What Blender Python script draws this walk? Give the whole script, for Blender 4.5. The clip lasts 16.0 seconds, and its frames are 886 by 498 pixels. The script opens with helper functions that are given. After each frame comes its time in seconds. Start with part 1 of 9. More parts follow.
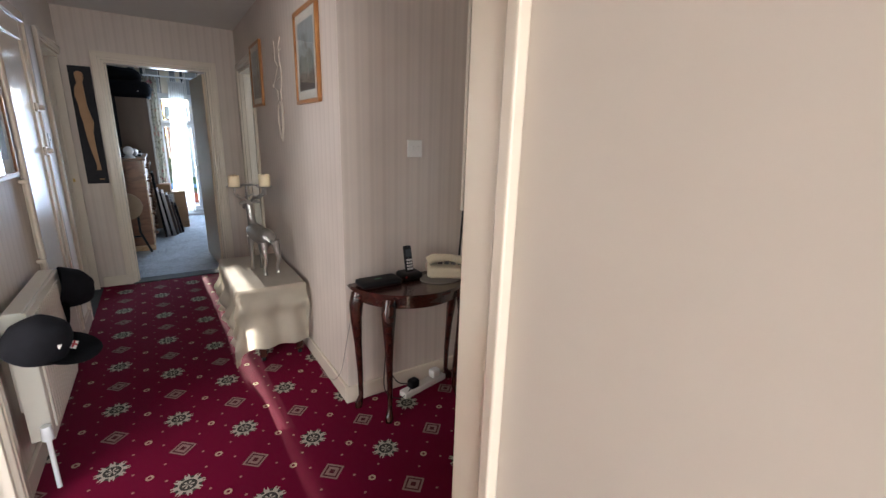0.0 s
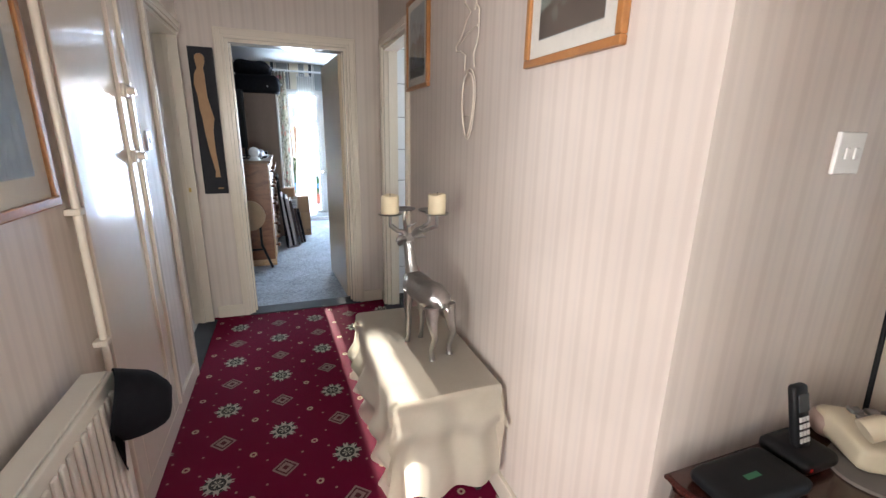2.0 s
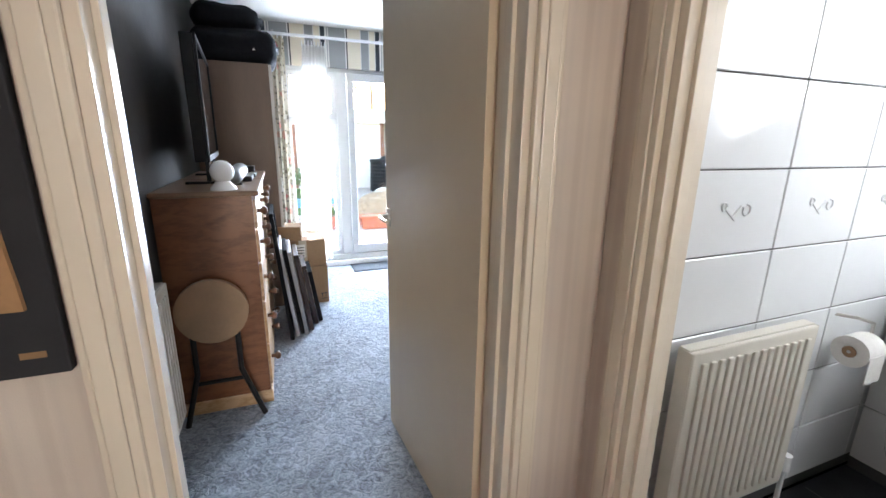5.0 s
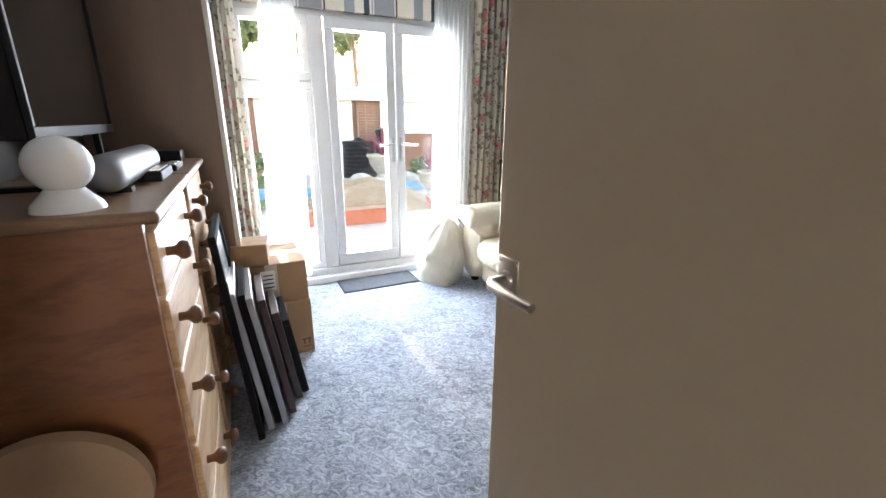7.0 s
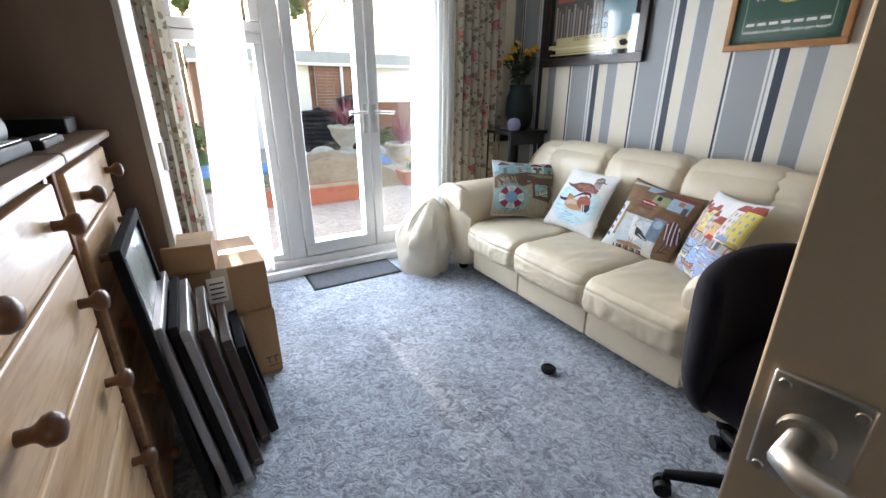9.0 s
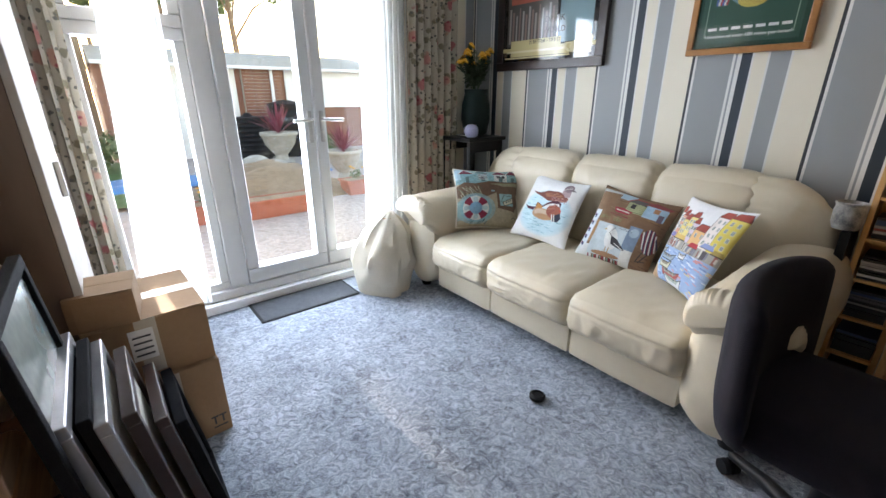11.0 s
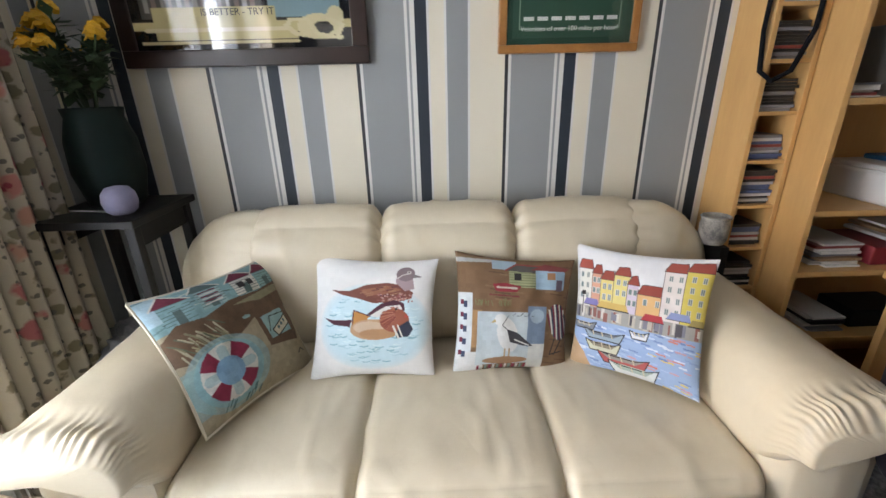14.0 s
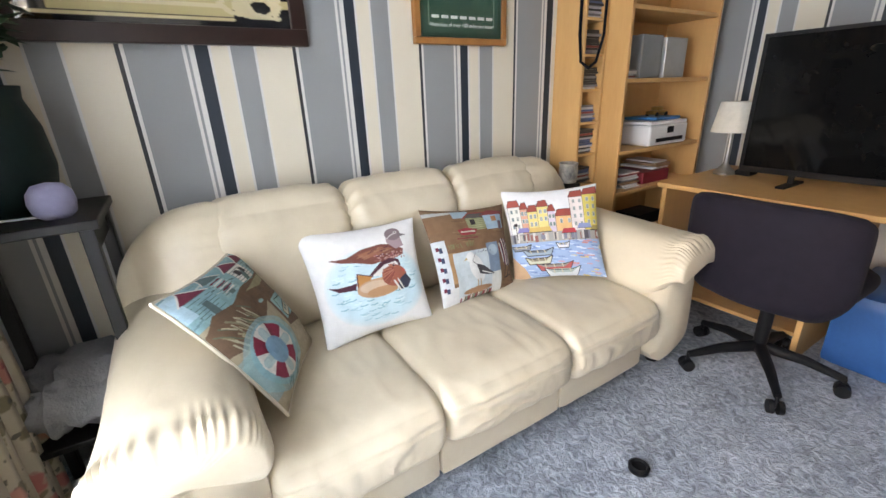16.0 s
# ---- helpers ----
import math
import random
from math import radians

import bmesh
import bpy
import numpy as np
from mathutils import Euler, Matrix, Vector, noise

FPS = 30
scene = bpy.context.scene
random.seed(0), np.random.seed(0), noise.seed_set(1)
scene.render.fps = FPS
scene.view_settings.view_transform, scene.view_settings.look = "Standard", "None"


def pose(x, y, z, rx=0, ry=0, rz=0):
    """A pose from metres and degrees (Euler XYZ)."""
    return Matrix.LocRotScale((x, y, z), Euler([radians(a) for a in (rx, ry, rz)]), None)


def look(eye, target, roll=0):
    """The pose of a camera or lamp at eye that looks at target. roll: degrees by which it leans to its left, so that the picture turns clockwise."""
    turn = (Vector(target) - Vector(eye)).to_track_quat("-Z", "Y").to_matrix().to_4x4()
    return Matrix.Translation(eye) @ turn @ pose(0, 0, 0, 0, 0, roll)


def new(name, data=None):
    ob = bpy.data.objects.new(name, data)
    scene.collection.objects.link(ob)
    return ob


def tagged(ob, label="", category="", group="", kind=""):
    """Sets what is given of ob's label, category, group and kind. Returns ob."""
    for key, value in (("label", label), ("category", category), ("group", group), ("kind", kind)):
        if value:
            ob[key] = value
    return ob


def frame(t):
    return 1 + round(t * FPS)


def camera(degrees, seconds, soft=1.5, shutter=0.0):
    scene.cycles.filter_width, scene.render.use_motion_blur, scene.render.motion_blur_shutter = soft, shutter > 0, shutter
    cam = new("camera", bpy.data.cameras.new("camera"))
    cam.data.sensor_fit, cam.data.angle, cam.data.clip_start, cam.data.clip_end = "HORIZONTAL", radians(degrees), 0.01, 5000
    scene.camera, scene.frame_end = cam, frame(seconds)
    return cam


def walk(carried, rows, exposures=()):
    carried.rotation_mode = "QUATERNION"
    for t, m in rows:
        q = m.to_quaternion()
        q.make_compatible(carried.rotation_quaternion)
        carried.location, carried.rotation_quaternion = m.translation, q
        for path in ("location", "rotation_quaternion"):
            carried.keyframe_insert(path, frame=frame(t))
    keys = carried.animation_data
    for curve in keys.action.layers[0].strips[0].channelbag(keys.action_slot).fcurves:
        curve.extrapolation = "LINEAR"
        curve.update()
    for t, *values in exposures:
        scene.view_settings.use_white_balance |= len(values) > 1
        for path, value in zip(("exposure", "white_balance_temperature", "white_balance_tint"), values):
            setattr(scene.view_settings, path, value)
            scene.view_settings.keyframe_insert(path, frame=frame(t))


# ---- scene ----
cam = camera(92.9, 16.0)
PATH = [
    (0, (0.904, 0.161, 1.435), (1.978, 1.77, 0.928), 1.7),
    (0.5, (0.908, 0.438, 1.414), (1.824, 2.141, 0.905), 1.5),
    (1, (0.936, 0.776, 1.439), (1.733, 2.535, 0.917), 1.4),
    (1.5, (0.942, 1.14, 1.405), (1.646, 2.935, 0.875), 1.1),
    (2, (0.907, 1.579, 1.403), (1.578, 3.388, 0.878), 1.1),
    (2.5, (0.898, 2.059, 1.382), (1.564, 3.871, 0.859), 1.1),
    (3, (0.87, 2.518, 1.372), (1.55, 4.325, 0.852), 1.1),
    (3.5, (0.838, 2.931, 1.366), (1.523, 4.743, 0.867), 0.7),
    (4, (0.858, 3.351, 1.362), (1.539, 5.163, 0.859), 0.6),
    (4.5, (0.85, 3.764, 1.358), (1.537, 5.574, 0.857), 0.7),
    (7, (0.909, 5.362, 1.271), (1.733, 7.089, 0.691), 0.2),
    (7.5, (0.93, 5.537, 1.247), (1.792, 7.231, 0.623), -0.0),
    (8, (0.95, 5.683, 1.236), (1.846, 7.343, 0.571), 0.3),
    (8.5, (0.976, 5.77, 1.227), (1.894, 7.406, 0.535), 0.2),
    (11, (0.989, 6.092, 1.229), (2.17, 7.553, 0.544), -0.0),
    (11.5, (1.124, 6.224, 1.246), (2.389, 7.613, 0.561), -0.2),
    (12, (1.29, 6.354, 1.273), (2.689, 7.61, 0.592), -0.3),
    (12.5, (1.431, 6.573, 1.265), (3.001, 7.611, 0.589), -0.5),
    (13, (1.523, 6.824, 1.284), (3.256, 7.557, 0.606), -0.7),
    (13.5, (1.651, 7.071, 1.292), (3.492, 7.416, 0.592), -1.0),
    (14, (1.745, 7.362, 1.299), (3.615, 7.326, 0.59), -1.4),
    (14.5, (1.797, 7.629, 1.273), (3.632, 7.244, 0.575), -1.5),
    (15, (1.85, 7.822, 1.218), (3.623, 7.206, 0.527), -2.0),
    (15.5, (1.82, 7.98, 1.219), (3.505, 7.153, 0.528), -2.0),
    (16, (1.663, 8.076, 1.212), (3.26, 7.091, 0.518), -2.3),
]
walk(cam, [(t, look(eye, target, roll)) for t, eye, target, roll in PATH], [
    (0.0, 2.55, 6400, 11), (0.5, 2.9, 6400, 11), (1.0, 3.05, 6500, 12), (2.0, 3.4, 6400, 10), (3.0, 3.4, 6400, 10), (4.0, 3.75, 6600, 13), (4.5, 3.75, 6700, 13),
    (7.0, 3.4, 7600, 16), (7.5, 3.3, 7600, 16), (8.5, 2.75, 7600, 16), (11.0, 2.6, 7500, 16), (12.5, 2.4, 7900, 17), (14.0, 2.5, 8200, 18), (16.0, 2.75, 8200, 19)])

# ---- world, sun, exposure ----
world = bpy.data.worlds.new("sky")
scene.world = world
world.use_nodes = True
wn = world.node_tree
sky = wn.nodes.new("ShaderNodeTexSky")
sky.sky_type, sky.sun_disc = "NISHITA", False
sky.sun_elevation, sky.sun_rotation = radians(11.3), radians(-2)
wn.links.new(sky.outputs[0], wn.nodes["Background"].inputs[0])
wn.nodes["Background"].inputs[1].default_value = 0.15

sun = new("sun", bpy.data.lights.new("sun", "SUN"))
sun.data.energy, sun.data.angle, sun.data.color = 5.0, radians(0.4), (1.0, 0.93, 0.82)
sun.matrix_world = look((0, 0, 0), (0.028, -1.0, -0.2))


def window_light(name, loc, target, w, h, power, color=(0.85, 0.93, 1.0)):
    ob = new(name, bpy.data.lights.new(name, "AREA"))
    ob.data.shape, ob.data.size, ob.data.size_y = "RECTANGLE", w, h
    ob.data.energy, ob.data.color = power, color
    ob.matrix_world = look(loc, target)
    return ob


window_light("sky_light_french_window", (1.85, 8.92, 1.1), (1.85, 5.0, 0.9), 1.7, 1.8, 33, (0.56, 0.74, 1.0))
window_light("sky_light_kitchen", (-1.2, 7.1, 1.4), (-1.0, 4.0, 0.6), 0.9, 1.2, 4)
# added lamp before the solid bathroom end wall, which has no window
window_light("fill_light_bathroom", (3.2, 4.3, 1.6), (1.7, 4.6, 0.9), 0.7, 0.9, 2.6)
window_light("sky_light_porch", (3.9, 1.3, 1.4), (2.0, 1.6, 1.0), 1.6, 1.4, 3.4, (0.70, 0.85, 1.0))
# added lamp inside the unseen front room, lights the hall through its doorway
window_light("fill_light_front_room", (-1.0, 0.9, 1.3), (1.5, 1.8, 0.8), 1.2, 1.4, 11, (0.97, 0.96, 0.97))
# added lamp at the unseen hall end, brightens the entry wall
window_light("fill_light_hall_back", (0.75, -1.58, 1.15), (0.9, 3.0, 0.9), 0.66, 1.6, 8.0, (0.97, 0.96, 0.97))

# ---- materials ----
def nodes_of(m):
    t = m.node_tree
    return t, t.nodes, t.links


def mat(name, color, rough=0.6, color2=None, scale=8.0, metal=0.0, bump=0.0, bump_scale=60.0, coat=0.0, spec=0.5, stretch=None, sheen=0.0):
    """A painted, woven or grained surface: two scales of colour variation and a fine relief."""
    m = bpy.data.materials.new(name)
    m.use_nodes = True
    t, n, l = nodes_of(m)
    b = n["Principled BSDF"]
    b.inputs["Roughness"].default_value, b.inputs["Metallic"].default_value = rough, metal
    b.inputs["Coat Weight"].default_value, b.inputs["Specular IOR Level"].default_value = coat, spec
    b.inputs["Sheen Weight"].default_value = sheen
    c2 = color2 or [c * 0.82 for c in color]
    co = n.new("ShaderNodeTexCoord")
    src = co.outputs["Object"]
    if stretch:
        mp = n.new("ShaderNodeMapping")
        mp.inputs["Scale"].default_value = stretch
        l.new(src, mp.inputs[0])
        src = mp.outputs[0]
    a, f = n.new("ShaderNodeTexNoise"), n.new("ShaderNodeTexNoise")
    a.inputs["Scale"].default_value, f.inputs["Scale"].default_value = scale, scale * 9
    a.inputs["Detail"].default_value = 5
    l.new(src, a.inputs[0]), l.new(src, f.inputs[0])
    mx = n.new("ShaderNodeMath")
    mx.operation = "MULTIPLY_ADD"
    mx.inputs[1].default_value = 0.35
    l.new(f.outputs[0], mx.inputs[0]), l.new(a.outputs[0], mx.inputs[2])
    r = n.new("ShaderNodeValToRGB")
    r.color_ramp.elements[0].position, r.color_ramp.elements[1].position = 0.45, 0.92
    r.color_ramp.elements[0].color, r.color_ramp.elements[1].color = (*c2, 1), (*color, 1)
    l.new(mx.outputs[0], r.inputs[0]), l.new(r.outputs[0], b.inputs["Base Color"])
    if bump:
        g, u = n.new("ShaderNodeTexNoise"), n.new("ShaderNodeBump")
        g.inputs["Scale"].default_value, g.inputs["Detail"].default_value = bump_scale, 3
        u.inputs["Strength"].default_value, u.inputs["Distance"].default_value = bump, 0.01
        l.new(src, g.inputs[0]), l.new(g.outputs[0], u.inputs["Height"]), l.new(u.outputs[0], b.inputs["Normal"])
    return m


def math_node(n, l, op, a, b=None, c=None):
    k = n.new("ShaderNodeMath")
    k.operation = op
    for i, v in enumerate((a, b, c)):
        if v is None:
            continue
        if isinstance(v, (int, float)):
            k.inputs[i].default_value = v
        else:
            l.new(v, k.inputs[i])
    return k.outputs[0]


def ramp(n, l, value, stops, constant=True):
    r = n.new("ShaderNodeValToRGB")
    r.color_ramp.interpolation = "CONSTANT" if constant else "LINEAR"
    e = r.color_ramp.elements
    while len(e) < len(stops):
        e.new(0.5)
    for i, (p, c) in enumerate(stops):
        e[i].position, e[i].color = p, (*c, 1)
    l.new(value, r.inputs[0])
    return r.outputs[0]


def mix(n, l, fac, a, b):
    k = n.new("ShaderNodeMix")
    k.data_type = "RGBA"
    for i, v in ((0, fac), (6, a), (7, b)):
        if isinstance(v, (int, float)):
            k.inputs[i].default_value = v
        elif isinstance(v, tuple):
            k.inputs[i].default_value = (*v, 1)
        else:
            l.new(v, k.inputs[i])
    return k.outputs[2]


def world_xyz(n, l):
    g, s = n.new("ShaderNodeNewGeometry"), n.new("ShaderNodeSeparateXYZ")
    l.new(g.outputs["Position"], s.inputs[0])
    return s.outputs, g.outputs["Position"]


def striped_paper(name, axis, origin, period, stops, rough=0.7, dirt=0.12, constant=True, bump=0.15):
    m = bpy.data.materials.new(name)
    m.use_nodes = True
    t, n, l = nodes_of(m)
    b = n["Principled BSDF"]
    b.inputs["Roughness"].default_value = rough
    xyz, pos = world_xyz(n, l)
    if axis == "xy":
        v = math_node(n, l, "ADD", xyz[0], xyz[1])
    else:
        v = math_node(n, l, "MULTIPLY", xyz["xyz".index(axis)], -1.0)
    v = math_node(n, l, "FRACT", math_node(n, l, "DIVIDE", math_node(n, l, "ADD", v, origin), period))
    col = ramp(n, l, v, stops, constant)
    nz = n.new("ShaderNodeTexNoise")
    nz.inputs["Scale"].default_value, nz.inputs["Detail"].default_value = 3.0, 6
    l.new(pos, nz.inputs[0])
    dk = ramp(n, l, nz.outputs[0], [(0.3, (1 - dirt,) * 3), (0.7, (1, 1, 1))], False)
    k = n.new("ShaderNodeMix")
    k.data_type, k.blend_type = "RGBA", "MULTIPLY"
    k.inputs[0].default_value = 1
    l.new(col, k.inputs[6]), l.new(dk, k.inputs[7]), l.new(k.outputs[2], b.inputs["Base Color"])
    g, u = n.new("ShaderNodeTexNoise"), n.new("ShaderNodeBump")
    g.inputs["Scale"].default_value = 300
    u.inputs["Strength"].default_value, u.inputs["Distance"].default_value = bump, 0.002
    l.new(pos, g.inputs[0]), l.new(g.outputs[0], u.inputs["Height"]), l.new(u.outputs[0], b.inputs["Normal"])
    return m


CREAM, GREY, NAVY, PALE, INK = (0.74, 0.67, 0.54), (0.285, 0.295, 0.295), (0.022, 0.032, 0.045), (0.70, 0.68, 0.64), (0.03, 0.03, 0.035)
STRIPES = [(0.0, NAVY), (0.075, PALE), (0.09, CREAM), (0.19, PALE), (0.205, GREY), (0.345, PALE), (0.36, CREAM),
           (0.595, INK), (0.62, PALE), (0.64, GREY), (0.93, PALE), (0.95, GREY), (0.965, PALE)]
M_paper_y = striped_paper("striped_paper_side", "y", 7.41, 0.5325, STRIPES, 0.55, 0.06)
M_paper_x = striped_paper("striped_paper_end", "x", 3.5, 0.5325, STRIPES, 0.55, 0.06)
H1, H2 = (0.66, 0.575, 0.505), (0.61, 0.525, 0.46)
M_hall = striped_paper("hall_paper", "xy", 50.0, 0.068, [(0.0, H1), (0.12, H2), (0.3, H2), (0.42, H1), (0.6, (0.63, 0.55, 0.49)), (0.75, H1)], 0.5, 0.1, False, 0.25)
M_gloss = mat("cream_gloss_paint", (0.74, 0.66, 0.55), 0.22, (0.70, 0.62, 0.51), 2.0, bump=0.04, bump_scale=25, coat=0.3)
M_white = mat("white_gloss_paint", (0.80, 0.78, 0.74), 0.25, (0.76, 0.74, 0.70), 2.0, bump=0.03, bump_scale=30)
M_upvc = mat("white_upvc", (0.82, 0.83, 0.84), 0.25, (0.78, 0.79, 0.80), 3.0)
# white upvc greyed so the frame looks backlit against the garden
M_frame_upvc = mat("backlit_grey_upvc", (0.62, 0.62, 0.61), 0.3, (0.57, 0.57, 0.56), 3.0)
M_ceiling = mat("ceiling_paint", (0.74, 0.72, 0.69), 0.85, (0.70, 0.68, 0.65), 2.0, bump=0.25, bump_scale=120)
M_entry = mat("cream_entry_paint", (0.66, 0.60, 0.53), 0.45, (0.62, 0.56, 0.495), 1.2, bump=0.05, bump_scale=14)
M_plain = mat("plain_wall", (0.62, 0.58, 0.52), 0.8, scale=2.0, bump=0.1)
M_door = mat("gloss_door_paint", (0.64, 0.53, 0.39), 0.32, (0.60, 0.49, 0.36), 1.5, spec=0.4, bump=0.05, bump_scale=9)
M_slate = mat("slate_tile", (0.055, 0.057, 0.062), 0.7, (0.038, 0.040, 0.045), 6.0, spec=0.1, bump=0.15)
M_grout = mat("dark_grout", (0.10, 0.10, 0.10), 0.9)
M_tile = mat("white_glazed_tile", (0.80, 0.81, 0.82), 0.10, (0.78, 0.79, 0.80), 2.0, bump=0.05, bump_scale=5)
M_vinyl = mat("grey_vinyl", (0.42, 0.40, 0.37), 0.4, (0.36, 0.34, 0.32), 3.0)
M_oak = mat("varnished_mahogany", (0.060, 0.017, 0.011), 0.24, (0.028, 0.008, 0.006), 5.0, stretch=(1, 6, 6), coat=0.3)


def pine(name, light, dark, knot):
    """Varnished pine: long uneven streaks that bend round dark knots."""
    m = bpy.data.materials.new(name)
    m.use_nodes = True
    t, n, l = nodes_of(m)
    b = n["Principled BSDF"]
    b.inputs["Roughness"].default_value, b.inputs["Coat Weight"].default_value = 0.36, 0.15
    xyz, pos = world_xyz(n, l)
    mp, big, fine, vor, warp = n.new("ShaderNodeMapping"), n.new("ShaderNodeTexNoise"), n.new("ShaderNodeTexNoise"), n.new("ShaderNodeTexVoronoi"), n.new("ShaderNodeTexNoise")
    mp.inputs["Scale"].default_value, mp.inputs["Rotation"].default_value = (3, 1.1, 9), (0.35, 0, 0)
    big.inputs["Scale"].default_value, big.inputs["Detail"].default_value, big.inputs["Distortion"].default_value = 2.4, 5, 0.8
    fine.inputs["Scale"].default_value, fine.inputs["Detail"].default_value = 14, 4
    vor.inputs["Scale"].default_value = 4.2
    warp.inputs["Scale"].default_value = 5
    l.new(pos, mp.inputs[0]), l.new(mp.outputs[0], big.inputs[0]), l.new(mp.outputs[0], fine.inputs[0])
    kp = n.new("ShaderNodeMapping")
    kp.inputs["Scale"].default_value = (1.0, 0.75, 1.25)
    l.new(pos, kp.inputs[0]), l.new(kp.outputs[0], vor.inputs[0])
    v = math_node(n, l, "MULTIPLY_ADD", fine.outputs[0], 0.35, big.outputs[0])
    col = ramp(n, l, v, [(0.42, dark), (0.60, [(p + q) / 2 for p, q in zip(light, dark)]), (0.74, light)], False)
    kn = ramp(n, l, vor.outputs["Distance"], [(0.05, (1, 1, 1)), (0.12, (0.35,) * 3), (0.24, (0, 0, 0))], False)
    col = mix(n, l, kn, col, knot)
    l.new(col, b.inputs["Base Color"])
    return m


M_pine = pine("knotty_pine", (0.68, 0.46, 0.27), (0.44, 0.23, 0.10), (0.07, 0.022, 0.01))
# red-brown pine darkened for the sides, the shade there put into its colour
M_pine_side = pine("shaded_red_brown_pine", (0.25, 0.10, 0.042), (0.15, 0.053, 0.022), (0.05, 0.015, 0.008))
M_knob = mat("dark_pine_knob", (0.15, 0.062, 0.028), 0.35, (0.09, 0.036, 0.017), 20.0)
M_ward = mat("wardrobe_laminate", (0.145, 0.086, 0.056), 0.45, (0.115, 0.068, 0.044), 3.0, stretch=(3, 3, 0.6))
# one dark colour for the living room's left wall
M_dark_wall = mat("dark_wall_tone", (0.10, 0.09, 0.085), 0.8, (0.07, 0.065, 0.06), 3.0)
M_beech = mat("beech_laminate", (0.66, 0.38, 0.15), 0.4, (0.58, 0.32, 0.12), 3.0, stretch=(4, 4, 0.7))


def leather():
    """Soft hide: an even colour, long shallow creases and a fine pebble grain."""
    m = bpy.data.materials.new("cream_leather")
    m.use_nodes = True
    t, n, l = nodes_of(m)
    b = n["Principled BSDF"]
    b.inputs["Roughness"].default_value, b.inputs["Coat Weight"].default_value = 0.38, 0.04
    g, pos = world_xyz(n, l)
    tone, crease, grain, scuff = (n.new("ShaderNodeTexNoise") for _ in range(4))
    for k, sc, d, ds in ((tone, 3.0, 4, 0.0), (crease, 7.0, 3, 0.5), (grain, 420.0, 2, 0.0), (scuff, 30.0, 5, 0.6)):
        k.inputs["Scale"].default_value, k.inputs["Detail"].default_value, k.inputs["Distortion"].default_value = sc, d, ds
        l.new(pos, k.inputs[0])
    v = math_node(n, l, "MULTIPLY_ADD", scuff.outputs[0], 0.3, tone.outputs[0])
    l.new(ramp(n, l, v, [(0.4, (0.60, 0.505, 0.365)), (0.85, (0.67, 0.58, 0.435))], False), b.inputs["Base Color"])
    l.new(math_node(n, l, "MULTIPLY_ADD", scuff.outputs[0], 0.25, 0.26), b.inputs["Roughness"])
    ridge = math_node(n, l, "POWER", math_node(n, l, "SUBTRACT", 1.0, math_node(n, l, "ABSOLUTE", math_node(n, l, "MULTIPLY_ADD", crease.outputs[0], 4.0, -2.0))), 3.0)
    h = math_node(n, l, "MULTIPLY_ADD", grain.outputs[0], 0.06, math_node(n, l, "MULTIPLY", ridge, -0.10))
    u = n.new("ShaderNodeBump")
    u.inputs["Strength"].default_value, u.inputs["Distance"].default_value = 0.4, 0.006
    l.new(h, u.inputs["Height"]), l.new(u.outputs[0], b.inputs["Normal"])
    return m


M_leather = leather()
M_black = mat("black_plastic", (0.012, 0.012, 0.013), 0.5, (0.007, 0.007, 0.008), 12.0, spec=0.18)
M_matte = mat("black_fabric", (0.010, 0.010, 0.012), 0.9, (0.006, 0.006, 0.008), 30.0, spec=0.15, bump=0.3, bump_scale=300)
M_steel = mat("brushed_nickel", (0.58, 0.55, 0.50), 0.4, (0.45, 0.44, 0.42), 30.0, metal=1.0)
M_silver = mat("cast_silver_metal", (0.50, 0.49, 0.47), 0.28, (0.36, 0.35, 0.34), 14.0, metal=1.0, bump=0.2, bump_scale=60)
M_brass = mat("brass", (0.60, 0.42, 0.16), 0.3, (0.45, 0.30, 0.10), 20.0, metal=1.0)
M_rad = mat("radiator_enamel", (0.72, 0.68, 0.60), 0.3, (0.68, 0.64, 0.56), 3.0)
M_card = mat("brown_cardboard", (0.33, 0.20, 0.11), 0.85, (0.28, 0.165, 0.085), 5.0, bump=0.1)
M_cardw = mat("white_cardboard", (0.72, 0.71, 0.70), 0.7, (0.66, 0.65, 0.64), 5.0)
M_tape = mat("parcel_tape", (0.55, 0.48, 0.38), 0.25, scale=8.0)
M_paper = mat("paper", (0.78, 0.76, 0.72), 0.7, scale=10.0)
M_ink = mat("printing_ink", (0.05, 0.05, 0.05), 0.7)
M_linen = mat("cream_linen", (0.66, 0.59, 0.47), 0.9, (0.58, 0.51, 0.40), 8.0, bump=0.2, bump_scale=250, sheen=0.2)
M_wax = mat("candle_wax", (0.76, 0.66, 0.46), 0.5, (0.70, 0.58, 0.38), 9.0)
M_wood_frame = mat("orange_pine_frame", (0.42, 0.19, 0.06), 0.35, (0.30, 0.12, 0.035), 12.0)
M_dark_frame = mat("dark_wood_frame", (0.035, 0.015, 0.012), 0.3, (0.02, 0.01, 0.008), 10.0)
M_mount = mat("picture_mount", (0.74, 0.70, 0.62), 0.8)
M_leaf = mat("dark_foliage", (0.035, 0.075, 0.03), 0.6, (0.02, 0.045, 0.018), 20.0)
M_yellow = mat("yellow_petals", (0.75, 0.42, 0.04), 0.6, (0.62, 0.30, 0.02), 20.0)
M_vase = mat("dark_green_glaze", (0.005, 0.018, 0.016), 0.5, (0.003, 0.010, 0.009), 6.0, spec=0.2)
M_blackwood = mat("black_stained_wood", (0.011, 0.010, 0.010), 0.45, (0.006, 0.006, 0.006), 6.0, spec=0.3)


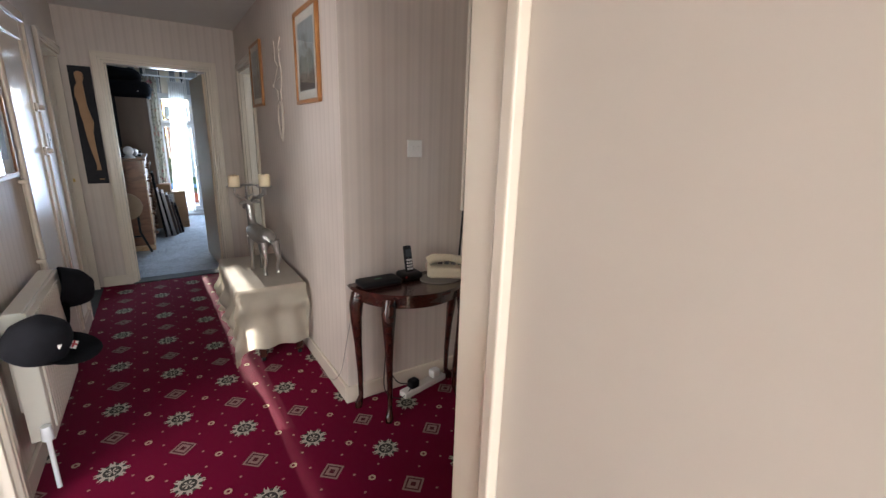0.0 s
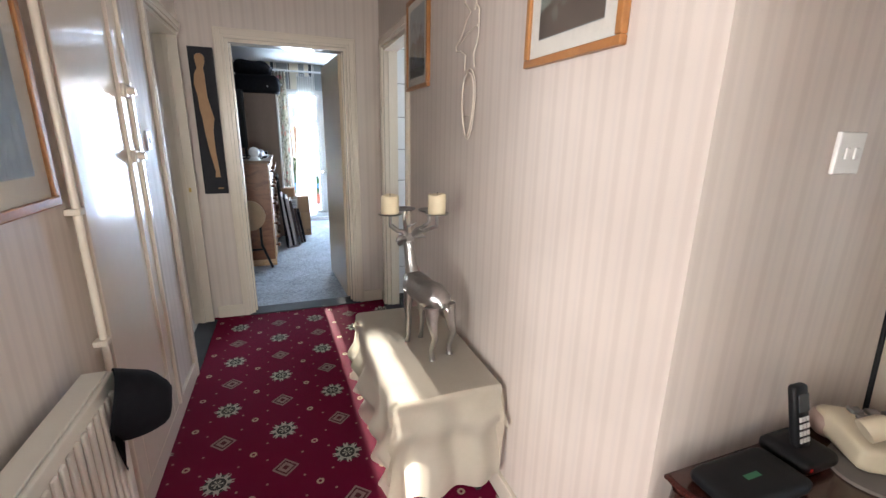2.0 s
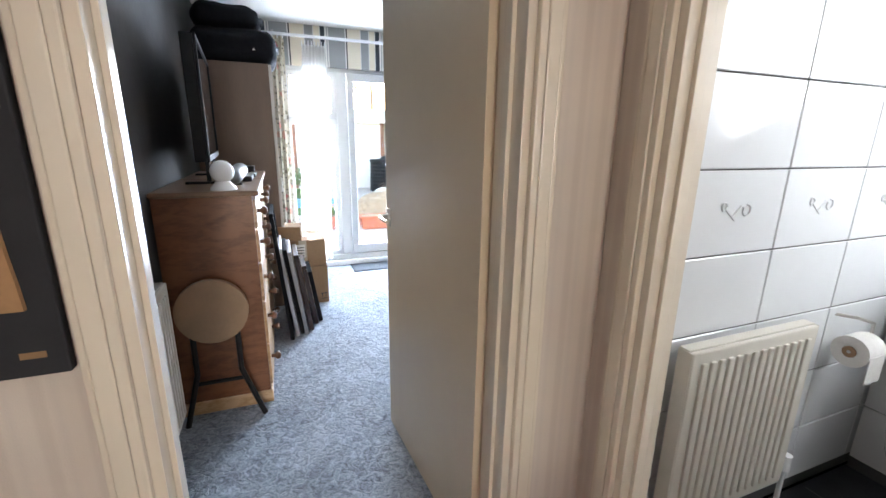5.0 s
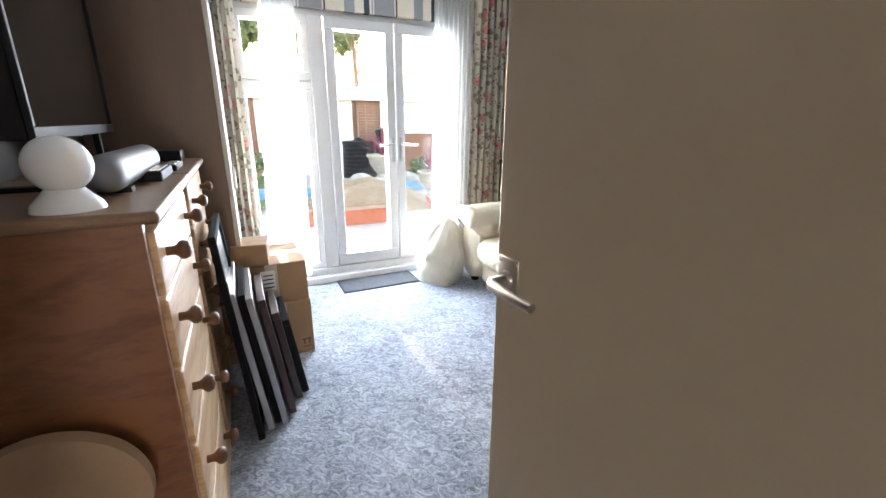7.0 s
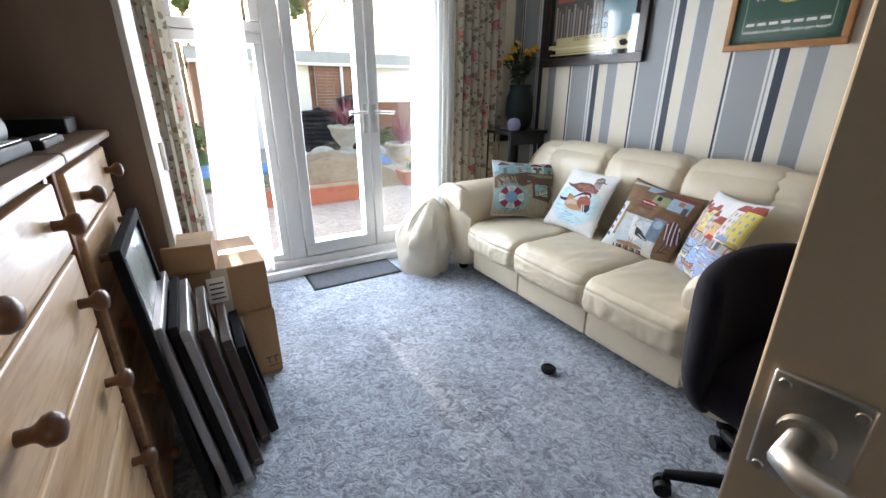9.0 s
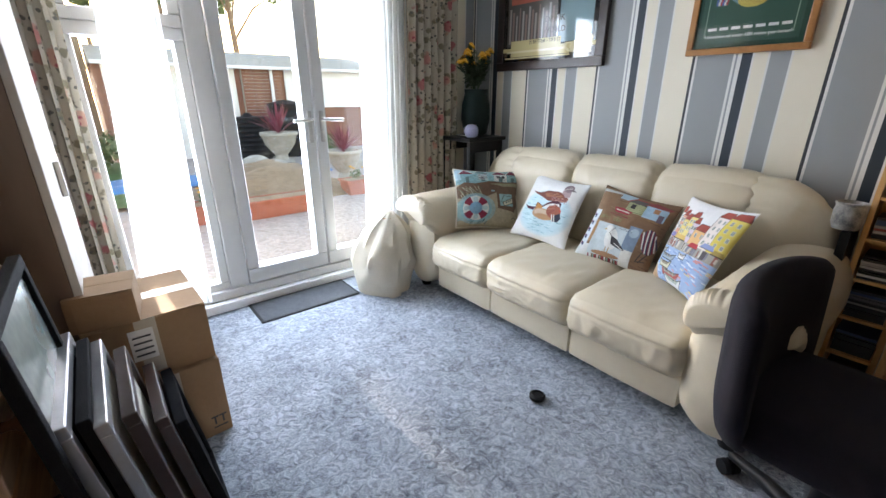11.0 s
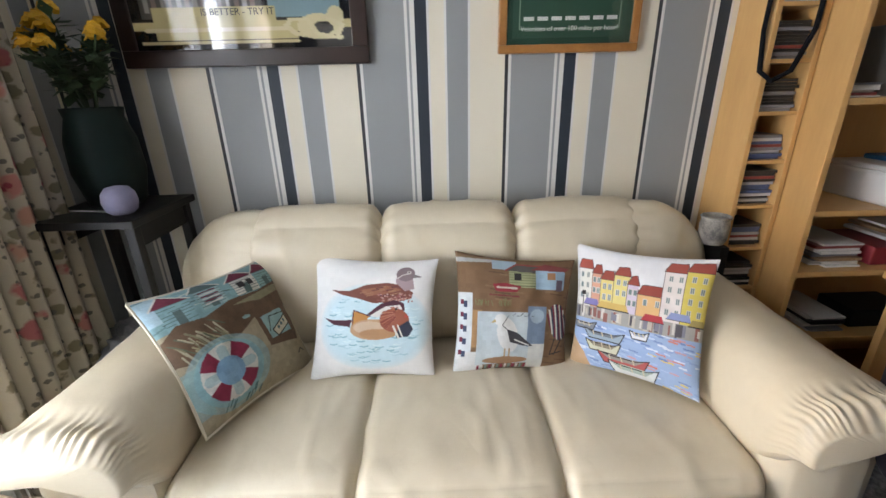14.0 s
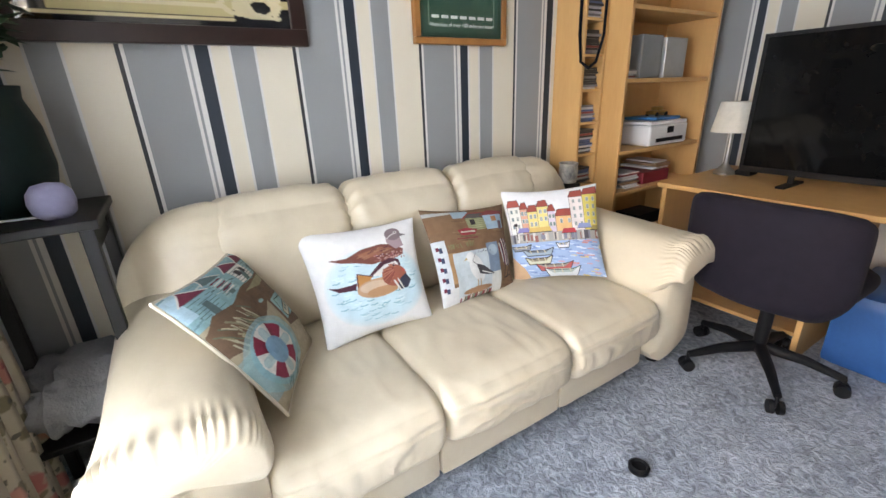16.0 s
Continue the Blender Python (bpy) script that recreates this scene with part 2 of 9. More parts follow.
def glass(name, tint=(1, 1, 1), rough=0.0, solid=0.12):
    m = bpy.data.materials.new(name)
    m.use_nodes = True
    t, n, l = nodes_of(m)
    n.remove(n["Principled BSDF"])
    a, g, x = n.new("ShaderNodeBsdfTransparent"), n.new("ShaderNodeBsdfGlossy"), n.new("ShaderNodeMixShader")
    a.inputs[0].default_value, g.inputs["Roughness"].default_value = (*tint, 1), rough
    f = n.new("ShaderNodeLayerWeight")
    f.inputs[0].default_value = 0.5
    k = math_node(n, l, "MULTIPLY_ADD", math_node(n, l, "POWER", f.outputs["Facing"], 5.0), 0.55, 0.04)
    l.new(k, x.inputs[0]), l.new(a.outputs[0], x.inputs[1]), l.new(g.outputs[0], x.inputs[2])
    l.new(x.outputs[0], n["Material Output"].inputs[0])
    return m


M_glass = glass("clear_glass")
M_mirror = mat("mirror_glass", (0.72, 0.74, 0.74), 0.03, (0.70, 0.72, 0.72), 2.0, metal=1.0)


def sheer():
    m = bpy.data.materials.new("sheer_voile")
    m.use_nodes = True
    t, n, l = nodes_of(m)
    n.remove(n["Principled BSDF"])
    a, d, r = n.new("ShaderNodeBsdfTransparent"), n.new("ShaderNodeBsdfDiffuse"), n.new("ShaderNodeBsdfTranslucent")
    d.inputs[0].default_value = r.inputs[0].default_value = (0.74, 0.73, 0.70, 1)
    x, y = n.new("ShaderNodeMixShader"), n.new("ShaderNodeMixShader")
    x.inputs[0].default_value, y.inputs[0].default_value = 0.6, 0.8
    l.new(d.outputs[0], x.inputs[1]), l.new(r.outputs[0], x.inputs[2])
    l.new(a.outputs[0], y.inputs[1]), l.new(x.outputs[0], y.inputs[2]), l.new(y.outputs[0], n["Material Output"].inputs[0])
    return m


M_sheer = sheer()


def hall_carpet():
    m = bpy.data.materials.new("maroon_patterned_carpet")
    m.use_nodes = True
    t, n, l = nodes_of(m)
    b = n["Principled BSDF"]
    b.inputs["Roughness"].default_value, b.inputs["Specular IOR Level"].default_value = 0.95, 0.1
    xyz, pos = world_xyz(n, l)
    P, Q, LEAN = 0.264, 0.2559, 0.0275
    M = lambda op, a, c=None, d=None: math_node(n, l, op, a, c, d)
    u = M("DIVIDE", M("SUBTRACT", M("MULTIPLY_ADD", xyz[1], LEAN, xyz[0]), 0.899 - P / 2 - 20 * P), P)
    v = M("DIVIDE", M("SUBTRACT", M("MULTIPLY_ADD", xyz[0], -LEAN, xyz[1]), 2.945 - Q / 2 - 20 * Q), Q)
    iu, iv = M("FLOOR", u), M("FLOOR", v)
    fu, fv = M("SUBTRACT", M("FRACT", u), 0.5), M("SUBTRACT", M("FRACT", v), 0.5)
    odd = M("MODULO", M("ADD", iu, iv), 2.0)
    even = M("SUBTRACT", 1.0, odd)
    r = M("SQRT", M("ADD", M("MULTIPLY", fu, fu), M("MULTIPLY", fv, fv)))
    th = M("ARCTAN2", fv, fu)
    pet = M("COSINE", M("MULTIPLY", th, 8.0))
    # eight forked petals round a dark, speckled heart
    fork = M("COSINE", M("MULTIPLY", th, 24.0))
    edge = M("ADD", M("MULTIPLY_ADD", pet, 0.045, 0.205), M("MULTIPLY", fork, -0.014))
    petals = M("MULTIPLY", M("LESS_THAN", r, edge), M("GREATER_THAN", r, 0.125))
    slots = M("MULTIPLY", M("LESS_THAN", pet, -0.35), M("GREATER_THAN", r, 0.15))
    notch = M("MULTIPLY", M("GREATER_THAN", pet, 0.86), M("GREATER_THAN", r, 0.20))
    petals = M("MULTIPLY", petals, M("SUBTRACT", 1.0, M("MAXIMUM", slots, notch)))
    core = M("LESS_THAN", r, 0.20)
    heart = M("MULTIPLY", M("LESS_THAN", r, 0.085), M("GREATER_THAN", M("COSINE", M("MULTIPLY", th, 6.0)), 0.2))
    dm = M("ADD", M("ABSOLUTE", fu), M("ABSOLUTE", fv))
    d1 = M("MULTIPLY", M("LESS_THAN", dm, 0.215), M("GREATER_THAN", dm, 0.17))
    d2 = M("MULTIPLY", M("LESS_THAN", dm, 0.13), M("GREATER_THAN", dm, 0.06))
    dd = M("LESS_THAN", dm, 0.215)
    # small rings on the cells' corners, tiny dots between
    cu, cv = M("SUBTRACT", 0.5, M("ABSOLUTE", fu)), M("SUBTRACT", 0.5, M("ABSOLUTE", fv))
    rc = M("SQRT", M("ADD", M("MULTIPLY", cu, cu), M("MULTIPLY", cv, cv)))
    ring = M("MULTIPLY", M("LESS_THAN", rc, 0.06), M("GREATER_THAN", rc, 0.026))
    eu = M("SQRT", M("ADD", M("POWER", M("SUBTRACT", M("ABSOLUTE", fu), 0.28), 2.0), M("POWER", M("SUBTRACT", M("ABSOLUTE", fv), 0.28), 2.0)))
    dots = M("LESS_THAN", eu, 0.022)
    nz = n.new("ShaderNodeTexNoise")
    nz.inputs["Scale"].default_value, nz.inputs["Detail"].default_value = 350, 2
    l.new(pos, nz.inputs[0])
    base = ramp(n, l, nz.outputs[0], [(0.3, (0.08, 0.001, 0.014)), (0.7, (0.22, 0.004, 0.038))], False)
    cream, olive, pink = (0.46, 0.41, 0.34), (0.05, 0.045, 0.04), (0.30, 0.19, 0.17)
    col = mix(n, l, ring, base, (0.5, 0.36, 0.26))
    col = mix(n, l, dots, col, (0.36, 0.2, 0.16))
    col = mix(n, l, M("MULTIPLY", odd, dd), col, (0.09, 0.02, 0.025))
    col = mix(n, l, M("MULTIPLY", odd, M("MAXIMUM", d1, d2)), col, pink)
    col = mix(n, l, M("MULTIPLY", even, core), col, olive)
    col = mix(n, l, M("MULTIPLY", even, M("MAXIMUM", petals, heart)), col, cream)
    k = n.new("ShaderNodeMix")
    k.data_type, k.blend_type = "RGBA", "MULTIPLY"
    k.inputs[0].default_value = 1
    dk = ramp(n, l, nz.outputs[0], [(0.25, (0.6, 0.6, 0.6)), (0.7, (1, 1, 1))], False)
    l.new(col, k.inputs[6]), l.new(dk, k.inputs[7]), l.new(k.outputs[2], b.inputs["Base Color"])
    bu = n.new("ShaderNodeBump")
    bu.inputs["Strength"].default_value, bu.inputs["Distance"].default_value = 0.5, 0.004
    l.new(nz.outputs[0], bu.inputs["Height"]), l.new(bu.outputs[0], b.inputs["Normal"])
    return m


def shag_carpet():
    m = bpy.data.materials.new("grey_blue_shag_carpet")
    m.use_nodes = True
    t, n, l = nodes_of(m)
    b = n["Principled BSDF"]
    b.inputs["Roughness"].default_value, b.inputs["Sheen Weight"].default_value = 0.95, 0.3
    xyz, pos = world_xyz(n, l)
    a, f, w = n.new("ShaderNodeTexNoise"), n.new("ShaderNodeTexNoise"), n.new("ShaderNodeTexNoise")
    for k, s, d in ((a, 3.5, 4), (f, 30, 6), (w, 170, 3)):
        k.inputs["Scale"].default_value, k.inputs["Detail"].default_value = s, d
        l.new(pos, k.inputs[0])
    f.inputs["Distortion"].default_value = 1.5
    v = math_node(n, l, "MULTIPLY_ADD", a.outputs[0], 0.3, math_node(n, l, "MULTIPLY_ADD", f.outputs[0], 0.75, math_node(n, l, "MULTIPLY", w.outputs[0], 0.2)))
    col = ramp(n, l, v, [(0.42, (0.085, 0.10, 0.123)), (0.60, (0.25, 0.285, 0.335)), (0.78, (0.46, 0.51, 0.58))], False)
    # a worn oval of flattened, darker pile
    px, py = math_node(n, l, "DIVIDE", math_node(n, l, "SUBTRACT", xyz[0], 1.71), 0.14), math_node(n, l, "DIVIDE", math_node(n, l, "SUBTRACT", xyz[1], 6.95), 0.15)
    rr = math_node(n, l, "ADD", math_node(n, l, "MULTIPLY", px, px), math_node(n, l, "MULTIPLY", py, py))
    worn = ramp(n, l, math_node(n, l, "MULTIPLY_ADD", f.outputs[0], 0.9, rr), [(0.0, (0.45,) * 3), (1.0, (0.0,) * 3)], False)
    col = mix(n, l, worn, col, (0.06, 0.058, 0.065))
    l.new(col, b.inputs["Base Color"])
    bu = n.new("ShaderNodeBump")
    bu.inputs["Strength"].default_value, bu.inputs["Distance"].default_value = 1.0, 0.015
    l.new(math_node(n, l, "MULTIPLY_ADD", w.outputs[0], 0.3, f.outputs[0]), bu.inputs["Height"]), l.new(bu.outputs[0], b.inputs["Normal"])
    return m


M_carpet, M_shag = hall_carpet(), shag_carpet()


# ---- building helpers ----
ORIGIN = {}


def bm_new():
    return bmesh.new()


def box(bm, x0, x1, y0, y1, z0, z1, bevel=0.0, seg=2):
    """A box; its edges rounded by bevel."""
    r = bmesh.ops.create_cube(bm, size=1, matrix=Matrix.LocRotScale(((x0 + x1) / 2, (y0 + y1) / 2, (z0 + z1) / 2), None, (x1 - x0, y1 - y0, z1 - z0)))
    if bevel:
        es = list({e for v in r["verts"] for e in v.link_edges})
        bmesh.ops.bevel(bm, geom=es, offset=bevel, segments=seg, profile=0.5, affect="EDGES")
    return r["verts"]


def tube(bm, a, b, r0, r1=None, seg=12):
    a, b = Vector(a), Vector(b)
    q = (b - a).to_track_quat("Z", "Y").to_matrix().to_4x4()
    return bmesh.ops.create_cone(bm, cap_ends=True, segments=seg, radius1=r0, radius2=r0 if r1 is None else r1, depth=(b - a).length, matrix=Matrix.Translation((a + b) / 2) @ q)["verts"]


def path_tube(bm, pts, radii, seg=8):
    """A round bar along points, its radius given at each."""
    pts = [Vector(p) for p in pts]
    if isinstance(radii, (int, float)):
        radii = [radii] * len(pts)
    rings = []
    for i, p in enumerate(pts):
        d = (pts[min(i + 1, len(pts) - 1)] - pts[max(i - 1, 0)]).normalized()
        q = d.to_track_quat("Z", "Y").to_matrix()
        rings.append([bm.verts.new(p + q @ Vector((math.cos(k * math.tau / seg) * radii[i], math.sin(k * math.tau / seg) * radii[i], 0))) for k in range(seg)])
    for a, b in zip(rings, rings[1:]):
        best = min(range(seg), key=lambda s: sum((a[k].co - b[(k + s) % seg].co).length for k in range(seg)))
        for k in range(seg):
            bm.faces.new((a[k], a[(k + 1) % seg], b[(k + 1 + best) % seg], b[(k + best) % seg]))
    bm.faces.new(rings[0][::-1]), bm.faces.new(rings[-1])


def lathe(bm, profile, center=(0, 0, 0), seg=20):
    """A turned shape: profile of (radius, height)."""
    c = Vector(center)
    rings = [[bm.verts.new(c + Vector((r * math.cos(k * math.tau / seg), r * math.sin(k * math.tau / seg), z))) for k in range(seg)] for r, z in profile]
    for a, b in zip(rings, rings[1:]):
        for k in range(seg):
            bm.faces.new((a[k], a[(k + 1) % seg], b[(k + 1) % seg], b[k]))
    bm.faces.new(rings[0][::-1]), bm.faces.new(rings[-1])


def grid_sheet(bm, fn, nu, nv):
    """A sheet from fn(u, v) -> point, u and v from 0 to 1."""
    vs = [[bm.verts.new(fn(i / nu, j / nv)) for j in range(nv + 1)] for i in range(nu + 1)]
    for i in range(nu):
        for j in range(nv):
            bm.faces.new((vs[i][j], vs[i + 1][j], vs[i + 1][j + 1], vs[i][j + 1]))
    return vs


def shape(name, bm, material, smooth=False):
    bmesh.ops.recalc_face_normals(bm, faces=bm.faces)
    me = bpy.data.meshes.new(name)
    bm.to_mesh(me)
    bm.free()
    me.materials.append(material)
    if smooth:
        me.shade_smooth()
        me.set_sharp_from_angle(angle=radians(50))
    return me


def thing(name, label, category, loc=(0, 0, 0), group="", kind=""):
    ob = new(name)
    ob.location = loc
    ob.empty_display_size = 0.1
    ORIGIN[ob] = Vector(loc)
    return tagged(ob, label, category, group, kind)


def part(name, bm, material, parent, label="", smooth=False):
    """One mesh under a thing or a part; bm is in the world's metres."""
    o = ORIGIN.get(parent, Vector((0, 0, 0)))
    bmesh.ops.translate(bm, vec=-o, verts=bm.verts)
    ob = new(name, shape(name, bm, material, smooth))
    ob.parent = parent
    ORIGIN[ob] = o
    return tagged(ob, label)


def solid(name, bm, material, label="", category="", kind="", smooth=False, group=""):
    """A top-level thing of one mesh."""
    ob = new(name, shape(name, bm, material, smooth))
    ORIGIN[ob] = Vector((0, 0, 0))
    return tagged(ob, label, category, group, kind)


def slab(name, material, x0, x1, y0, y1, z0, z1, label="", category="", kind="structure", bevel=0.0):
    bm = bm_new()
    box(bm, x0, x1, y0, y1, z0, z1, bevel)
    return solid(name, bm, material, label, category, kind)


def split_boxes(name, material, parent, rows, *rest):
    for row in rows:
        boxes(name, material, parent, [row], *rest)


def boxes(name, material, parent, rows, bevel=0.0, label="", smooth=False):
    bm = bm_new()
    for r in rows:
        box(bm, *r, bevel)
    return part(name, bm, material, parent, label, smooth)


# ---- structure ----
CEIL = 2.38
slab("floor_hall", M_carpet, 0.25, 2.43, -1.6, 5.0, -0.1, 0.0, "maroon patterned fitted carpet in the hall", "carpet")
slab("floor_living_room", M_shag, 0.31, 3.39, 5.12, 8.70, -0.1, 0.004, "grey blue shaggy fitted carpet", "carpet")
slab("floor_kitchen", M_vinyl, -2.6, 0.215, 2.6, 7.3, -0.1, 0.0, "pale grey vinyl kitchen floor", "floor")
slab("floor_bathroom", M_slate, 1.62, 3.6, 4.0, 4.96, -0.1, 0.002, "dark slate bathroom floor", "floor")
slab("floor_porch", M_vinyl, 2.43, 4.3, -0.6, 2.6, -0.1, 0.0, "grey porch floor", "floor")
slab("threshold_living", M_slate, 0.56, 1.42, 4.965, 5.12, -0.09, 0.008, "dark slate threshold strip in the doorway", "threshold")
slab("threshold_bathroom", M_slate, 1.60, 1.70, 4.2, 4.86, -0.09, 0.006, "dark slate threshold strip", "threshold")
slab("threshold_kitchen", M_slate, 0.205, 0.33, 4.2, 4.95, -0.09, 0.006, "dark slate threshold strip", "threshold")
slab("ceiling_hall", M_ceiling, 0.21, 2.53, -1.6, 5.05, CEIL, CEIL + 0.1, "white textured ceiling", "ceiling")
slab("ceiling_living_room", M_ceiling, 0.05, 3.49, 5.05, 8.95, CEIL, CEIL + 0.1, "white ceiling", "ceiling")
slab("ceiling_kitchen", M_ceiling, -2.6, 0.20, 2.6, 7.4, CEIL, CEIL + 0.1, "white kitchen ceiling", "ceiling")
slab("ceiling_bathroom", M_ceiling, 1.72, 3.6, 4.0, 5.05, CEIL, CEIL + 0.1, "white bathroom ceiling", "ceiling")
slab("ceiling_porch", M_ceiling, 2.53, 4.3, -0.6, 2.6, CEIL, CEIL + 0.1, "white porch ceiling", "ceiling")

# hall
LX, RX = 0.31, 1.63
bm = bm_new()
for r in ((LX - 0.1, LX, -1.6, 1.28, 0, CEIL), (LX - 0.1, LX, 1.28, 2.10, 2.0, CEIL), (LX - 0.1, LX, 2.10, 4.19, 0, CEIL), (LX - 0.1, LX, 4.19, 5.0, 2.0, CEIL)):
    box(bm, *r)
solid("wall_hall_left", bm, M_hall, "cream striped wallpaper on the hall wall", "wall", "structure")
bm = bm_new()
for r in ((RX, RX + 0.09, 2.15, 4.2, 0, CEIL), (RX, RX + 0.09, 4.2, 4.86, 2.0, CEIL), (RX, RX + 0.09, 4.86, 5.0, 0, CEIL)):
    box(bm, *r)
solid("wall_hall_right", bm, M_hall, "cream striped wallpaper on the hall wall", "wall", "structure")
bm = bm_new()
for r in ((0.13, 0.575, 5.0, 5.1, 0, CEIL), (0.575, 1.385, 5.0, 5.1, 2.0, CEIL), (1.385, 1.72, 5.0, 5.1, 0, CEIL)):
    box(bm, *r)
solid("wall_hall_end", bm, M_hall, "cream papered wall round the living room doorway", "wall", "structure")
bm = bm_new()
box(bm, RX + 0.09, 2.43, 2.15, 2.24, 0, CEIL)
solid("wall_alcove", bm, M_hall, "cream striped wallpaper in the alcove", "wall", "structure")
slab("wall_entry", M_entry, 1.30, 1.40, -1.6, 0.66, 0, CEIL, "cream wall beside the entrance", "wall")
# this unseen wall's opening is invented to suit the added lamp
bm = bm_new()
for r in ((0.21, 0.4, -1.7, -1.6, 0, CEIL), (1.1, 1.30, -1.7, -1.6, 0, CEIL), (0.4, 1.1, -1.7, -1.6, 0, 0.3), (0.4, 1.1, -1.7, -1.6, 2.0, CEIL)):
    box(bm, *r)
solid("wall_hall_back", bm, M_hall, "plain cream wall with an opening added for the fill lamp", "wall", "structure")
slab("wall_front_room", M_plain, -1.6, -1.5, -1.6, 2.4, 0, CEIL, "plain wall of the front room", "wall")
slab("floor_front_room", M_carpet, -1.5, 0.25, -1.6, 2.4, -0.1, 0.0, "maroon carpet of the front room", "carpet")
slab("ceiling_front_room", M_ceiling, -1.6, 0.21, -1.7, 2.4, CEIL, CEIL + 0.1, "white ceiling of the front room", "ceiling")

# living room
slab("wall_living_left", M_dark_wall, 0.21, 0.31, 5.1, 8.95, 0, CEIL, "dark living room wall", "wall")
slab("wall_living_right", M_paper_y, 3.39, 3.49, 5.0, 8.95, 0, CEIL, "grey, cream and navy striped wallpaper", "wall")
bm = bm_new()
box(bm, 0.31, 0.575, 5.1, 5.13, 0, CEIL), box(bm, 0.575, 1.385, 5.1, 5.13, 2.0, CEIL), box(bm, 1.385, 3.39, 5.1, 5.13, 0, CEIL)
solid("wall_living_back", bm, M_paper_x, "striped wallpaper on the back wall", "wall", "structure")
WX0, WX1, WZ0, WZ1 = 0.92, 2.70, 0.06, 2.02
bm = bm_new()
for r in ((0.31, WX0, 8.70, 8.95, 0, CEIL), (WX1, 3.39, 8.70, 8.95, 0, CEIL), (WX0, WX1, 8.70, 8.95, WZ1, CEIL), (WX0, WX1, 8.70, 8.95, -0.1, WZ0)):
    box(bm, *r)
solid("wall_living_window", bm, M_paper_x, "striped wallpaper round the french window", "wall", "structure")
slab("wall_bathroom", M_grout, 1.72, 3.5, 4.97, 5.1, 0, CEIL, "bathroom wall behind white tiles", "wall")
slab("wall_bathroom_end", M_tile, 3.25, 3.35, 4.05, 4.97, 0, CEIL, "white bathroom wall", "wall")
slab("wall_bathroom_near", M_tile, 1.72, 3.6, 3.95, 4.05, 0, CEIL, "white bathroom wall", "wall")
bm = bm_new()
for r in ((-2.6, -1.05, 7.2, 7.3, 0, CEIL), (-1.05, -0.2, 7.2, 7.3, 2.06, CEIL), (-0.2, 0.21, 7.2, 7.3, 0, CEIL)):
    box(bm, *r)
solid("wall_kitchen_far", bm, M_white, "white kitchen wall round the back door", "wall", "structure")
slab("wall_kitchen_side", M_white, 0.13, 0.205, 5.1, 7.3, 0, CEIL, "white kitchen wall", "wall")
slab("wall_kitchen_left", M_white, -2.7, -2.6, 2.6, 7.3, 0, CEIL, "white kitchen wall", "wall")
slab("wall_kitchen_near", M_white, -2.6, 0.21, 2.5, 2.6, 0, CEIL, "white kitchen wall", "wall")


# ---- soft shapes and prints ----
def puff(bm, x0, x1, y0, y1, z0, z1, r=0.05, cuts=9, crown=0.0, wrinkle=0.0, wscale=7.0, seed=0.0):
    """An upholstered block: rounded edges, a crowned middle and creases."""
    b2 = bmesh.new()
    bmesh.ops.create_cube(b2, size=2)
    bmesh.ops.subdivide_edges(b2, edges=b2.edges, cuts=cuts, use_grid_fill=True)
    c, h = Vector(((x0 + x1) / 2, (y0 + y1) / 2, (z0 + z1) / 2)), Vector(((x1 - x0) / 2, (y1 - y0) / 2, (z1 - z0) / 2))
    rv = Vector([min(k, q * 0.98) for k, q in zip(r if isinstance(r, tuple) else (r, r, r), h)])
    inner = h - rv
    made = {}
    for v in b2.verts:
        p = Vector([math.copysign(abs(v.co[i]) ** 0.8, v.co[i]) * h[i] for i in range(3)])
        q = Vector([max(-inner[i], min(inner[i], p[i])) for i in range(3)])
        d = Vector([(p[i] - q[i]) / rv[i] for i in range(3)])
        nrm = d.normalized() if d.length > 1e-6 else Vector((0, 0, 0))
        if d.length > 1e-6:
            p = q + Vector([nrm[i] * rv[i] for i in range(3)])
        bulge = 1.0
        for i in range(3):
            bulge *= 1 - (1 - nrm[i] ** 2) * abs(v.co[i]) ** 3 * 0.9
        p += nrm * crown * max(bulge, 0)
        if wrinkle:
            w = noise.noise((p + c) * wscale + Vector((seed, 0, 0))) + 0.5 * noise.noise((p + c) * wscale * 2.7)
            ridge = 1 - abs(noise.noise(Vector(((p.x + c.x) * wscale, (p.y + c.y) * wscale * 2.6, (p.z + c.z) * wscale * 0.6 + seed))))
            p += nrm * wrinkle * (w + 1.2 * ridge ** 6 - 0.6)
        made[v] = bm.verts.new(p + c)
    for f in b2.faces:
        bm.faces.new([made[v] for v in f.verts])
    b2.free()


